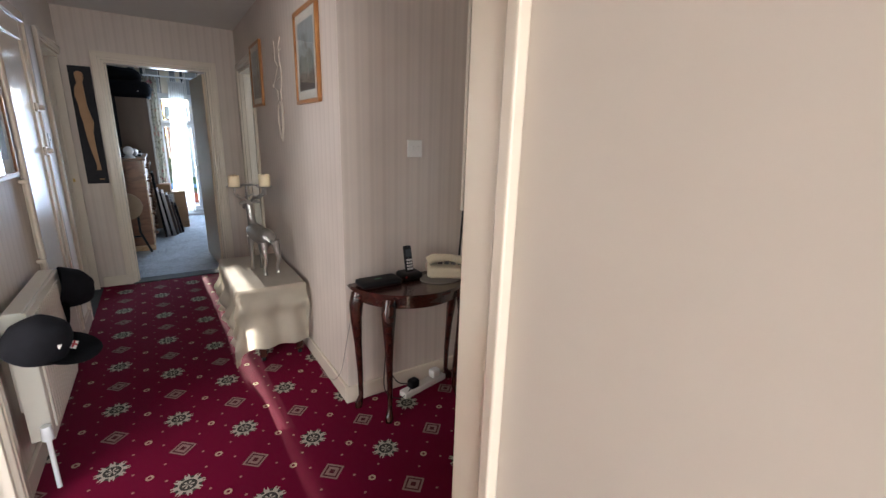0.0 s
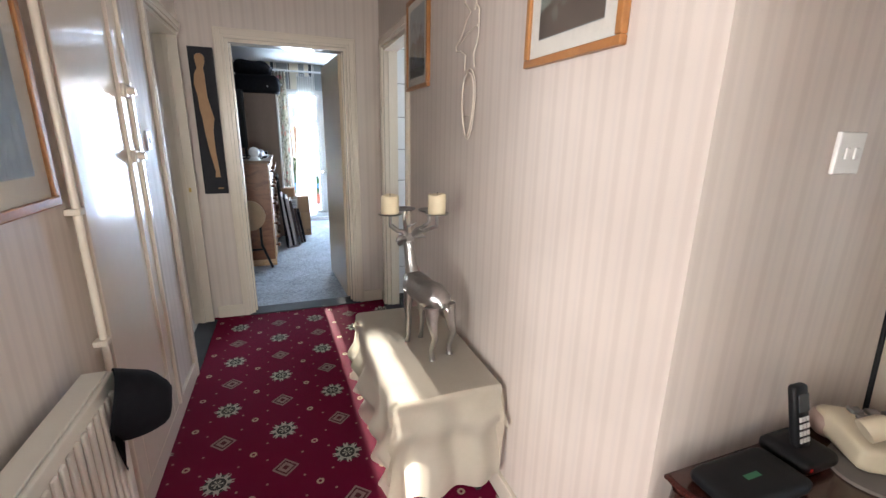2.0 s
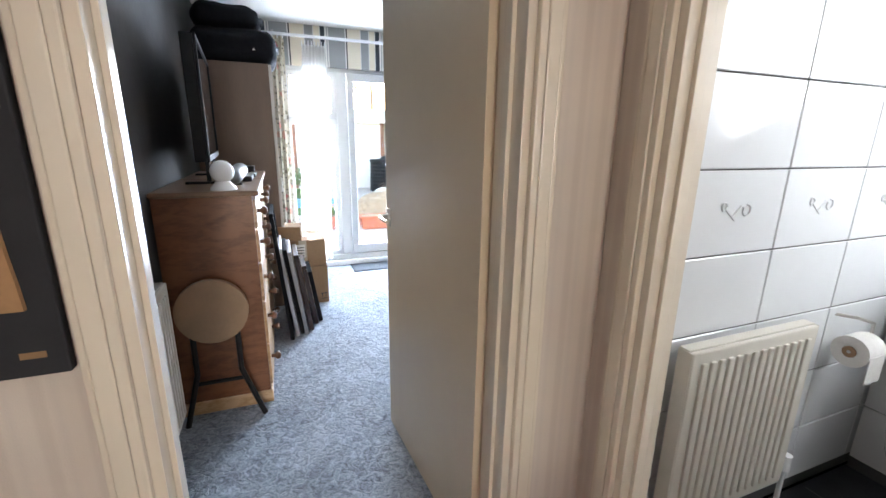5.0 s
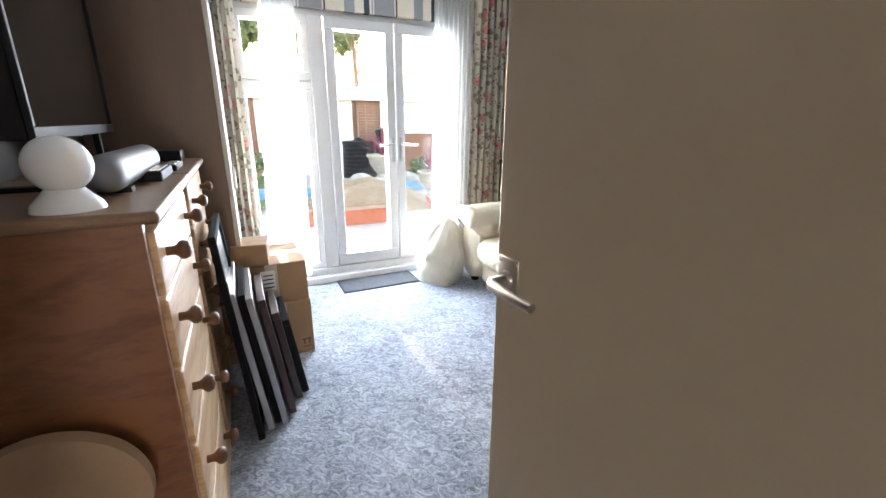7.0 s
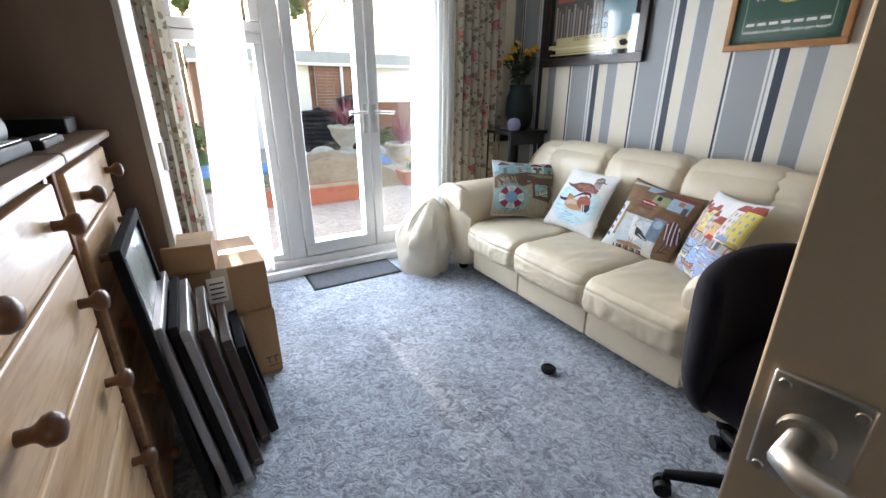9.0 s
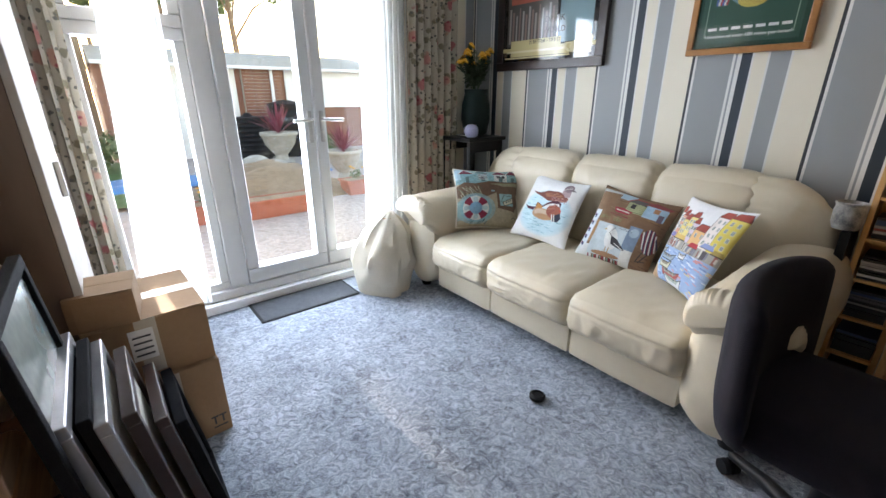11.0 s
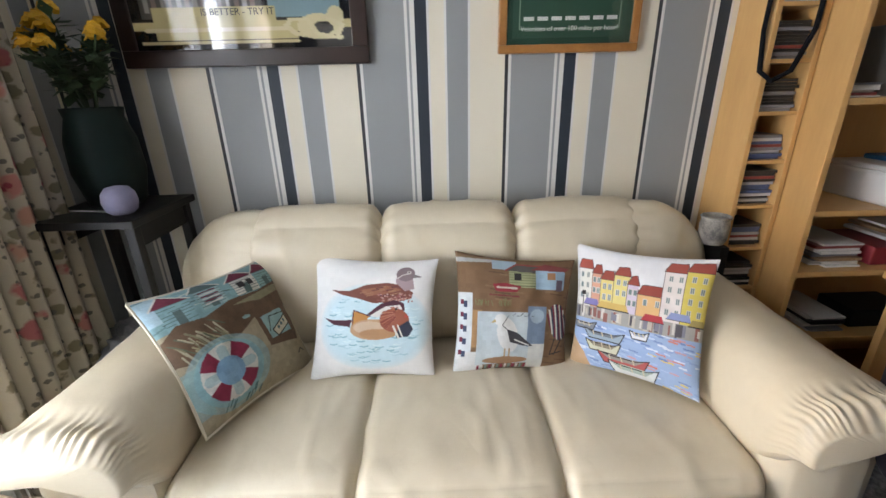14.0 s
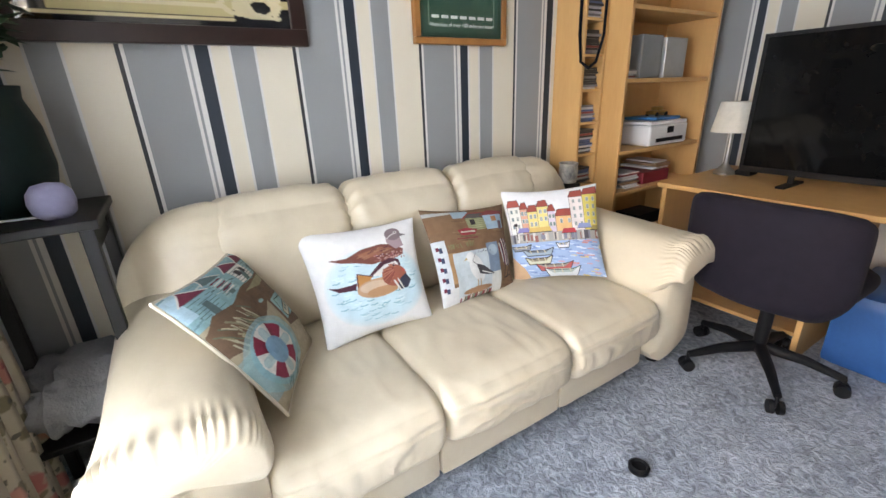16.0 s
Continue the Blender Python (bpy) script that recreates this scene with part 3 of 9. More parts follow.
class Canvas:
    """A small picture drawn by code: u runs right, v runs down, both 0 to 1."""

    def __init__(self, n, bg):
        self.a = np.ones((n, n, 3)) * np.array(bg)
        self.u, self.v = np.meshgrid(np.linspace(0, 1, n), np.linspace(0, 1, n))

    def fill(self, mask, c, k=1.0):
        self.a[mask] = self.a[mask] * (1 - k) + np.array(c) * k
        return self

    def rect(self, u0, v0, u1, v1, c, k=1.0):
        return self.fill((self.u >= u0) & (self.u <= u1) & (self.v >= v0) & (self.v <= v1), c, k)

    def oval(self, cu, cv, ru, rv, c, rot=0.0, k=1.0):
        s, t = math.sin(radians(rot)), math.cos(radians(rot))
        x, y = (self.u - cu) * t + (self.v - cv) * s, -(self.u - cu) * s + (self.v - cv) * t
        return self.fill((x / ru) ** 2 + (y / rv) ** 2 <= 1, c, k)

    def poly(self, pts, c, k=1.0):
        m = np.zeros(self.u.shape, bool)
        for (x0, y0), (x1, y1) in zip(pts, pts[1:] + pts[:1]):
            if y0 != y1:
                m ^= ((y0 > self.v) != (y1 > self.v)) & (self.u < (x1 - x0) * (self.v - y0) / (y1 - y0) + x0)
        return self.fill(m, c, k)

    def line(self, pts, w, c):
        for (x0, y0), (x1, y1) in zip(pts, pts[1:]):
            dx, dy = x1 - x0, y1 - y0
            t = np.clip(((self.u - x0) * dx + (self.v - y0) * dy) / max(dx * dx + dy * dy, 1e-9), 0, 1)
            self.fill((self.u - x0 - t * dx) ** 2 + (self.v - y0 - t * dy) ** 2 < w * w, c)
        return self

    def wash(self, amount, seed=1):
        g = np.random.RandomState(seed)
        n = self.a.shape[0]
        coarse = g.rand(n // 8 + 2, n // 8 + 2)
        big = np.kron(coarse, np.ones((8, 8)))[:n, :n]
        self.a *= (1 - amount + amount * (0.6 * big + 0.4 * g.rand(n, n)))[:, :, None] * 1.0 + 0.0
        return self


def printed(name, rough=0.8, bump=0.2, coat=0.0):
    m = bpy.data.materials.new(name)
    m.use_nodes = True
    t, n, l = nodes_of(m)
    b = n["Principled BSDF"]
    b.inputs["Roughness"].default_value, b.inputs["Coat Weight"].default_value = rough, coat
    at = n.new("ShaderNodeAttribute")
    at.attribute_name = "print"
    g, u, co = n.new("ShaderNodeTexNoise"), n.new("ShaderNodeBump"), n.new("ShaderNodeTexCoord")
    g.inputs["Scale"].default_value = 400
    u.inputs["Strength"].default_value, u.inputs["Distance"].default_value = bump, 0.003
    l.new(at.outputs["Color"], b.inputs["Base Color"])
    l.new(co.outputs["Object"], g.inputs[0]), l.new(g.outputs[0], u.inputs["Height"]), l.new(u.outputs[0], b.inputs["Normal"])
    return m


M_print = printed("printed_cloth", 0.85, 0.35)
M_print_flat = printed("printed_paper", 0.5, 0.03, 0.0)


def print_mesh(name, fn, canvas, material, smooth=True):
    """A sheet fn(u, v) -> point, coloured by a drawn picture."""
    n = canvas.a.shape[0]
    co = np.array([fn(i / (n - 1), j / (n - 1)) for j in range(n) for i in range(n)], dtype=np.float64)
    k = np.arange(n * n).reshape(n, n)
    quads = np.stack([k[:-1, :-1], k[1:, :-1], k[1:, 1:], k[:-1, 1:]], -1).reshape(-1, 4)
    me = bpy.data.meshes.new(name)
    me.from_pydata(co.tolist(), [], quads.tolist())
    at = me.color_attributes.new("print", "FLOAT_COLOR", "POINT")
    cols = np.concatenate([canvas.a.reshape(-1, 3), np.ones((n * n, 1))], 1)
    at.data.foreach_set("color", cols.astype(np.float32).ravel())
    me.materials.append(material)
    if smooth:
        me.shade_smooth()
    return me


def cushion(label, tl, tr, bl, br, thick, canvas, back_material, piping=None):
    """A scatter cushion between four corners, its front printed."""
    tl, tr, bl, br = Vector(tl), Vector(tr), Vector(bl), Vector(br)
    mid = (tl + tr + bl + br) / 4
    nrm = ((tr - bl).cross(br - tl)).normalized()
    if nrm.x > 0:
        nrm = -nrm
    top = thing("scatter_cushion", label, "cushion", mid, "cushions on the sofa")

    def flat(u, v):
        e = 0.02
        uu = u + (0.5 - u) * 4 * e * (1 - abs(2 * v - 1) ** 2) * abs(2 * u - 1) ** 2
        vv = v + (0.5 - v) * 4 * e * (1 - abs(2 * u - 1) ** 2) * abs(2 * v - 1) ** 2
        return (tl * (1 - uu) + tr * uu) * (1 - vv) + (bl * (1 - uu) + br * uu) * vv

    def lift(u, v):
        k = max(0, (1 - abs(2 * u - 1) ** 2.4) * (1 - abs(2 * v - 1) ** 2.4)) ** 0.55
        return thick * k * (0.94 + 0.10 * noise.noise(Vector((u * 4, v * 4, mid.y * 9)))) + 0.006 * k * noise.noise(Vector((u * 9, v * 9, mid.y)))

    me = print_mesh("front", lambda u, v: flat(u, v) + nrm * lift(u, v) - mid, canvas, M_print)
    f = new("front", me)
    f.parent = top
    ORIGIN[f] = mid
    bm = bm_new()
    grid_sheet(bm, lambda u, v: flat(u, v) - nrm * lift(u, v) * 0.55, 20, 20)
    part("back", bm, back_material, top, "", True)
    if piping:
        bm = bm_new()
        loop = [flat(t, 0) for t in np.linspace(0, 1, 16)] + [flat(1, t) for t in np.linspace(0, 1, 16)][1:] + [flat(1 - t, 1) for t in np.linspace(0, 1, 16)][1:] + [flat(0, 1 - t) for t in np.linspace(0, 1, 16)][1:]
        path_tube(bm, loop, 0.005, 6)
        part("piping", bm, piping, top, "corded cream edge", True)
    return top


# ---- sofa ----
SEAT_Y = [6.555, 7.056, 7.578, 8.05]
BACK_Y = [6.615, 7.071, 7.557, 8.028]


def sofa_arm(bm, yi, sg):
    """A wide padded arm that rolls over its front, gathered along the rolled edge; yi is its inner side."""
    n, seg, xf, xb = 52, 264, 2.41, 3.22
    yc, rings = yi + sg * 0.142, []
    for i in range(n + 1):
        d = (xb - xf) * (i / n) ** 1.6
        x, near = xf + d, max(0.0, 1 - d / 0.055)
        r = math.sqrt(max(0.0, 1 - near ** 2.4)) * 0.14 + 0.86
        front = math.exp(-(d / 0.12) ** 2)
        top = 0.643 + 0.02 * (d / 0.8) - 0.040 * near ** 2 - 0.008 * math.exp(-((d - 0.09) / 0.03) ** 2)
        ring = []
        for k in range(seg):
            a = k * math.tau / seg
            ca, sa = math.cos(a), math.sin(a)
            cy, cz = math.copysign(abs(ca) ** 0.8, ca), math.copysign(abs(sa) ** 0.86, sa)
            # the roll's lower edge arches over the front panel
            q = cy * sg
            arch = 0.545 - 0.10 * max(0.0, -q) ** 2.0 - 0.03 * max(0.0, q) ** 2.0
            low = 0.29 + (arch - 0.29) * front
            z = (top + low) / 2 + (top - low) / 2 * cz
            p = Vector((x, yc + 0.163 * cy * r, z))
            gath = math.exp(-((d - 0.05) / 0.04) ** 2) * (0.35 + 1.0 * abs(noise.noise(Vector((a * 3, 1.0, yi))))) * max(0.15, sa)
            wave = 0.0075 * math.sin(a * 46 + 2.2 * math.sin(a * 7)) * gath + 0.004 * noise.noise(p * 5) + 0.0015 * noise.noise(p * 17)
            ring.append(bm.verts.new(p + Vector((0, ca, sa)) * wave))
        rings.append(ring)
    for a, b in zip(rings, rings[1:]):
        for k in range(seg):
            bm.faces.new((a[k], a[(k + 1) % seg], b[(k + 1) % seg], b[k]))
    for ring, dx in ((rings[0], -0.008), (rings[-1], 0.0)):
        c = bm.verts.new(sum((v.co for v in ring), Vector()) / seg + Vector((dx, 0, 0)))
        for k in range(seg):
            bm.faces.new((ring[k], ring[(k + 1) % seg], c))


def sofa():
    s = thing("sofa", "cream leather three seat sofa against the striped wall", "sofa", (2.95, 7.3, 0.0))
    for a, b in zip(SEAT_Y, SEAT_Y[1:]):
        bm = bm_new()
        puff(bm, 2.528, 3.25, a + 0.002, b - 0.002, 0.07, 0.27, 0.018, 10, 0.003, 0.002)
        part("base_panel", bm, M_leather, s, "", True)
    for i, (a, b) in enumerate(zip(SEAT_Y, SEAT_Y[1:])):
        bm = bm_new()
        puff(bm, 2.475, 3.19, a - 0.003, b + 0.003, 0.215, 0.405, (0.075, 0.04, 0.06), 38, 0.022, 0.004, 5.0, i * 3.1)
        for v in bm.verts:
            # soft gathers below the front seam, a stitched line above them
            k = math.exp(-((v.co.x - 2.475) / 0.06) ** 2) * math.exp(-((v.co.z - 0.30) / 0.055) ** 2)
            w = noise.noise(Vector((v.co.y * 34 + 6 * noise.noise(Vector((v.co.y * 4, v.co.z * 9, i))), v.co.z * 5, i * 2.0)))
            v.co.x += 0.010 * k * w
            v.co.x += 0.006 * math.exp(-((v.co.z - 0.352 - 0.006 * noise.noise(Vector((v.co.y * 6, 0, i)))) / 0.007) ** 2) * (1 if v.co.x < 2.54 else 0)
            # creases spread from the back of the seat
            if v.co.z > 0.37:
                v.co.z += 0.004 * noise.noise(Vector((v.co.x * 4, v.co.y * 16 + v.co.x * 7, 3.0 + i)))
        part("seat_cushion", bm, M_leather, s, "", True)
    for i, (a, b) in enumerate(zip(BACK_Y, BACK_Y[1:])):
        bm = bm_new()
        puff(bm, 3.115, 3.36, a - 0.012, b + 0.012, 0.36, 0.895, (0.115, 0.06, 0.14), 34, 0.026, 0.004, 4.0, 9 + i * 2.3)
        for v in bm.verts:
            near = min(v.co.y - a, b - v.co.y)
            if v.co.z > 0.5:
                ang = math.atan2(v.co.z - 0.70, 3.22 - v.co.x)
                k = 0.005 * math.exp(-(near / 0.05) ** 2) * math.sin(ang * 21 + i)
                v.co.x -= k * math.cos(ang)
                v.co.z += k * math.sin(ang)
        bmesh.ops.transform(bm, matrix=Matrix.Translation((3.1, 0, 0.4)) @ Matrix.Rotation(radians(3), 4, "Y") @ Matrix.Translation((-3.1, 0, -0.4)), verts=bm.verts)
        part("back_cushion", bm, M_leather, s, "", True)
    for side, sg in ((0, -1), (1, 1)):
        yb, yi = (BACK_Y[0], SEAT_Y[0]) if side == 0 else (BACK_Y[3], SEAT_Y[3])
        # the domed corner of the back
        bm = bm_new()
        puff(bm, 3.11, 3.375, *sorted((yb - sg * 0.27, yb + sg * 0.292)), 0.30, 0.895, (0.14, 0.275, 0.29), 30, 0.008, 0.004, 4.0, 4 + side)
        for v in bm.verts:
            near = abs(v.co.y - yb)
            ang = math.atan2(v.co.z - 0.70, 3.22 - v.co.x)
            v.co.z += 0.004 * math.exp(-(near / 0.05) ** 2) * math.sin(ang * 21)
        part("back_wing", bm, M_leather, s, "", True)
        bm = bm_new()
        sofa_arm(bm, yi, sg)
        arm = part("arm", bm, M_leather, s, "", True)
        bm = bm_new()
        puff(bm, 2.475, 3.22, *sorted((yi + sg * 0.003, yi + sg * 0.272)), 0.065, 0.555, (0.04, 0.125, 0.14), 18, 0.012, 0.004, 5.0, side)
        part("arm_panel", bm, M_leather, arm, "", True)
    for x in (2.58, 3.2):
        for y in (6.38, 8.24):
            bm = bm_new()
            lathe(bm, [(0.03, 0.004), (0.034, 0.02), (0.034, 0.08)], (x, y, 0.0), 12)
            part("foot", bm, M_black, s, "black round foot", True)
    return s


sofa()

# seaside cushion
BROWN, TEAL, SAND, MAROON, OFFWHITE = (0.15, 0.085, 0.048), (0.22, 0.40, 0.42), (0.40, 0.33, 0.22), (0.17, 0.02, 0.045), (0.68, 0.66, 0.60)
DEEP, INKY = (0.09, 0.15, 0.15), (0.03, 0.025, 0.025)
g = np.random.RandomState(12)
c = Canvas(210, SAND)
c.rect(0, 0, 1, 0.30, TEAL).rect(0, 0, 0.14, 0.22, (0.40, 0.58, 0.66))
for k in range(46):
    u, v = g.rand(), 0.02 + 0.27 * g.rand()
    c.line([(u, v), (u + 0.03 + 0.05 * g.rand(), v + 0.03 * (g.rand() - 0.5))], 0.003 + 0.004 * g.rand(), [(0.34, 0.52, 0.52), DEEP, (0.50, 0.60, 0.56), (0.14, 0.26, 0.28)][k % 4])
for u0, u1, v0, v1, wall, roof in ((0.08, 0.27, 0.10, 0.30, TEAL, MAROON), (0.32, 0.50, 0.07, 0.25, (0.30, 0.46, 0.46), DEEP), (0.58, 0.78, 0.09, 0.25, OFFWHITE, MAROON), (0.80, 0.97, 0.09, 0.26, (0.26, 0.44, 0.44), MAROON)):
    m = (u0 + u1) / 2
    c.rect(u0, v0, u1, v1, wall)
    for k in range(7):
        c.line([(u0, v0 + 0.025 * k + 0.01), (u1, v0 + 0.025 * k + 0.012)], 0.0022, DEEP)
    c.poly([(u0 - 0.03, v0 + 0.01), (m - 0.03, v0 - 0.09), (u1 + 0.02, v0 + 0.01)], roof).line([(u0 - 0.03, v0 + 0.01), (m - 0.03, v0 - 0.09), (u1 + 0.02, v0 + 0.01)], 0.005, OFFWHITE)
    c.rect(m - 0.025, v0 + 0.07, m + 0.03, v1, DEEP)
for k in range(6):
    c.line([(0.35, 0.105 + k * 0.022), (0.47, 0.10 + k * 0.022)], 0.006, MAROON if k % 2 == 0 else OFFWHITE)
c.rect(0.62, 0.13, 0.67, 0.19, INKY).rect(0.70, 0.13, 0.75, 0.19, INKY)
c.poly([(0, 0.34), (0.12, 0.27), (0.3, 0.30), (0.5, 0.25), (0.75, 0.26), (1, 0.22), (1, 0.44), (0.8, 0.47), (0.62, 0.44), (0.45, 0.52), (0.25, 0.50), (0.1, 0.56), (0, 0.52)], BROWN)
c.poly([(0.5, 0.30), (0.8, 0.27), (0.98, 0.25), (0.98, 0.31), (0.72, 0.34)], (0.30, 0.27, 0.16)).oval(0.55, 0.42, 0.03, 0.014, (0.26, 0.42, 0.42))
for k in range(34):
    u, v = 0.02 + 0.34 * g.rand(), 0.32 + 0.20 * g.rand()
    c.line([(u, v), (u + 0.02 + 0.07 * g.rand(), v + 0.06 + 0.06 * g.rand())], 0.004 + 0.004 * g.rand(), [(0.36, 0.31, 0.19), (0.22, 0.20, 0.12), (0.44, 0.40, 0.28), (0.12, 0.13, 0.08)][k % 4])
c.oval(0.28, 0.72, 0.30, 0.25, (0.25, 0.47, 0.50), 0, 0.55).oval(0.28, 0.72, 0.24, 0.22, (0.22, 0.44, 0.50), 0, 0.7).rect(0, 0.58, 0.10, 0.9, (0.22, 0.44, 0.46), 0.5)
c.oval(0.28, 0.71, 0.195, 0.195, OFFWHITE)
for k in range(4):
    a = 45 + 90 * k
    pts = [(0.28 + r * math.cos(radians(a + q)), 0.71 + r * math.sin(radians(a + q))) for r, q in ((0.20, -20), (0.20, 0), (0.20, 20), (0.09, 24), (0.09, -24))]
    c.poly(pts, (0.27, 0.02, 0.055))
    b = 90 * k
    c.line([(0.28 + 0.11 * math.cos(radians(b)), 0.71 + 0.11 * math.sin(radians(b))), (0.28 + 0.15 * math.cos(radians(b)), 0.71 + 0.15 * math.sin(radians(b)))], 0.035, (0.40, 0.52, 0.52))
c.oval(0.28, 0.71, 0.098, 0.098, (0.18, 0.34, 0.48))
c.poly([(0.60, 0.44), (0.93, 0.42), (0.97, 0.60), (0.90, 0.75), (0.62, 0.70)], BROWN).poly([(0.64, 0.47), (0.86, 0.46), (0.88, 0.66), (0.66, 0.66)], (0.28, 0.46, 0.46))
c.poly([(0.70, 0.60), (0.87, 0.52), (0.88, 0.60), (0.73, 0.66)], (0.62, 0.56, 0.42)).line([(0.67, 0.60), (0.72, 0.49), (0.86, 0.50)], 0.004, INKY).line([(0.70, 0.60), (0.87, 0.52), (0.88, 0.60), (0.73, 0.66), (0.70, 0.60)], 0.005, INKY)
for k in range(3):
    c.oval(0.76 + 0.035 * k, 0.60 - 0.017 * k, 0.012, 0.014, DEEP)
for k in range(12):
    u, v = 0.14 + 0.3 * g.rand(), 0.92 + 0.05 * g.rand()
    c.line([(u, v), (u + 0.03, v - 0.04)], 0.0035, (0.06, 0.14, 0.15))
c.line([(0.85, 0.86), (0.89, 0.83), (0.93, 0.86)], 0.004, INKY).wash(0.30, 3)
cushion("seaside printed cushion with a lifebuoy, tilted on the sofa arm", (2.77, 8.195, 0.778), (3.165, 7.98, 0.75), (2.61, 7.972, 0.462), (3.0, 7.80, 0.41), 0.065, c, M_linen, M_linen)

# duck cushion
c = Canvas(210, (0.77, 0.76, 0.74))
for k in range(9):
    c.oval(0.53, 0.585, 0.46 - 0.012 * k, 0.36 - 0.010 * k, (0.50, 0.70, 0.76), 0, 0.22)
for k in range(150):
    a, q = g.rand() * math.tau, g.rand() ** 0.5
    u, v = 0.53 + 0.38 * q * math.cos(a), 0.59 + 0.29 * q * math.sin(a)
    c.line([(u - 0.03, v), (u, v + 0.006), (u + 0.03, v - 0.002)], 0.0025 + 0.003 * g.rand(), [(0.66, 0.80, 0.82), (0.22, 0.44, 0.50), (0.34, 0.56, 0.62), (0.58, 0.75, 0.80)][k % 4])
RUST, PLUM, TAN = (0.24, 0.075, 0.05), (0.08, 0.02, 0.035), (0.50, 0.30, 0.18)
c.poly([(0.18, 0.295), (0.33, 0.30), (0.46, 0.245), (0.62, 0.22), (0.74, 0.24), (0.83, 0.30), (0.82, 0.35), (0.70, 0.385), (0.52, 0.395), (0.40, 0.36), (0.28, 0.335)], (0.19, 0.06, 0.045))
c.poly([(0.42, 0.29), (0.62, 0.245), (0.74, 0.28), (0.62, 0.32), (0.46, 0.335)], (0.30, 0.12, 0.07))
for k in range(26):
    u, v = 0.34 + 0.38 * g.rand(), 0.26 + 0.09 * g.rand()
    c.line([(u, v), (u + 0.05, v - 0.012)], 0.003, [RUST, (0.36, 0.18, 0.10), PLUM][k % 3])
for k in range(70):
    c.oval(0.55 + 0.28 * g.rand(), 0.31 + 0.07 * g.rand(), 0.008, 0.006, [(0.42, 0.20, 0.17), (0.50, 0.32, 0.28), (0.28, 0.09, 0.08)][k % 3])
c.poly([(0.70, 0.12), (0.76, 0.10), (0.82, 0.16), (0.84, 0.27), (0.76, 0.29), (0.69, 0.22)], (0.36, 0.26, 0.27)).oval(0.765, 0.14, 0.072, 0.066, (0.22, 0.16, 0.17))
c.poly([(0.825, 0.14), (0.90, 0.165), (0.83, 0.175)], (0.20, 0.17, 0.17)).oval(0.79, 0.125, 0.016, 0.014, (0.68, 0.62, 0.58)).oval(0.79, 0.125, 0.009, 0.009, INKY).line([(0.80, 0.135), (0.74, 0.15), (0.705, 0.18)], 0.004, (0.66, 0.60, 0.56))
c.poly([(0.11, 0.515), (0.20, 0.535), (0.36, 0.53), (0.34, 0.585), (0.20, 0.57)], PLUM).poly([(0.35, 0.60), (0.37, 0.46), (0.50, 0.50), (0.44, 0.56)], (0.52, 0.23, 0.07)).line([(0.36, 0.59), (0.375, 0.455), (0.50, 0.50)], 0.004, PLUM)
c.oval(0.53, 0.605, 0.185, 0.082, TAN).oval(0.50, 0.59, 0.13, 0.05, (0.58, 0.42, 0.30)).oval(0.56, 0.64, 0.14, 0.04, (0.46, 0.25, 0.13))
c.poly([(0.47, 0.49), (0.58, 0.40), (0.68, 0.365), (0.76, 0.39), (0.77, 0.45), (0.70, 0.46), (0.56, 0.50)], PLUM).poly([(0.50, 0.495), (0.62, 0.42), (0.73, 0.405), (0.75, 0.44), (0.64, 0.46), (0.56, 0.51)], (0.72, 0.69, 0.66))
c.oval(0.69, 0.53, 0.115, 0.095, (0.34, 0.10, 0.06))
for k in range(40):
    a = 2.2 + 2.6 * g.rand()
    c.line([(0.72 + 0.03 * math.cos(a), 0.48 + 0.03 * math.sin(a)), (0.70 + 0.12 * math.cos(a), 0.52 + 0.10 * math.sin(a))], 0.0025, [(0.44, 0.16, 0.10), (0.24, 0.05, 0.04)][k % 2])
c.poly([(0.72, 0.58), (0.80, 0.53), (0.84, 0.60), (0.80, 0.66), (0.70, 0.67)], (0.03, 0.035, 0.06)).line([(0.68, 0.58), (0.72, 0.67)], 0.008, OFFWHITE).line([(0.715, 0.57), (0.75, 0.66)], 0.006, OFFWHITE).oval(0.70, 0.44, 0.010, 0.010, INKY).poly([(0.77, 0.48), (0.81, 0.50), (0.77, 0.51)], (0.5, 0.08, 0.06))
c.wash(0.07, 5)
cushion("white cushion printed with two swimming ducks", (3.135, 7.785, 0.765), (3.05, 7.352, 0.77), (2.89, 7.785, 0.418), (2.89, 7.375, 0.418), 0.06, c, M_cardw)

# gull cushion
c = Canvas(210, (0.21, 0.115, 0.06))
for k in range(60):
    u, v = g.rand(), g.rand()
    c.line([(u, v), (u + 0.12, v + 0.01)], 0.006, (0.26, 0.15, 0.08) if k % 2 else (0.15, 0.08, 0.045))
c.poly([(0, 0.05), (0.3, 0.03), (0.3, 0.06), (0, 0.09)], (0.46, 0.46, 0.44)).rect(0.30, 0.03, 0.50, 0.12, (0.34, 0.46, 0.54))
c.rect(0.44, 0.13, 0.66, 0.28, (0.34, 0.36, 0.20))
for k in range(6):
    c.line([(0.44, 0.145 + 0.024 * k), (0.66, 0.145 + 0.024 * k)], 0.003, (0.14, 0.15, 0.08))
c.poly([(0.41, 0.13), (0.50, 0.06), (0.72, 0.07), (0.66, 0.14)], (0.10, 0.09, 0.08)).line([(0.41, 0.13), (0.50, 0.06), (0.72, 0.07)], 0.008, (0.30, 0.06, 0.05)).rect(0.48, 0.15, 0.54, 0.22, INKY)
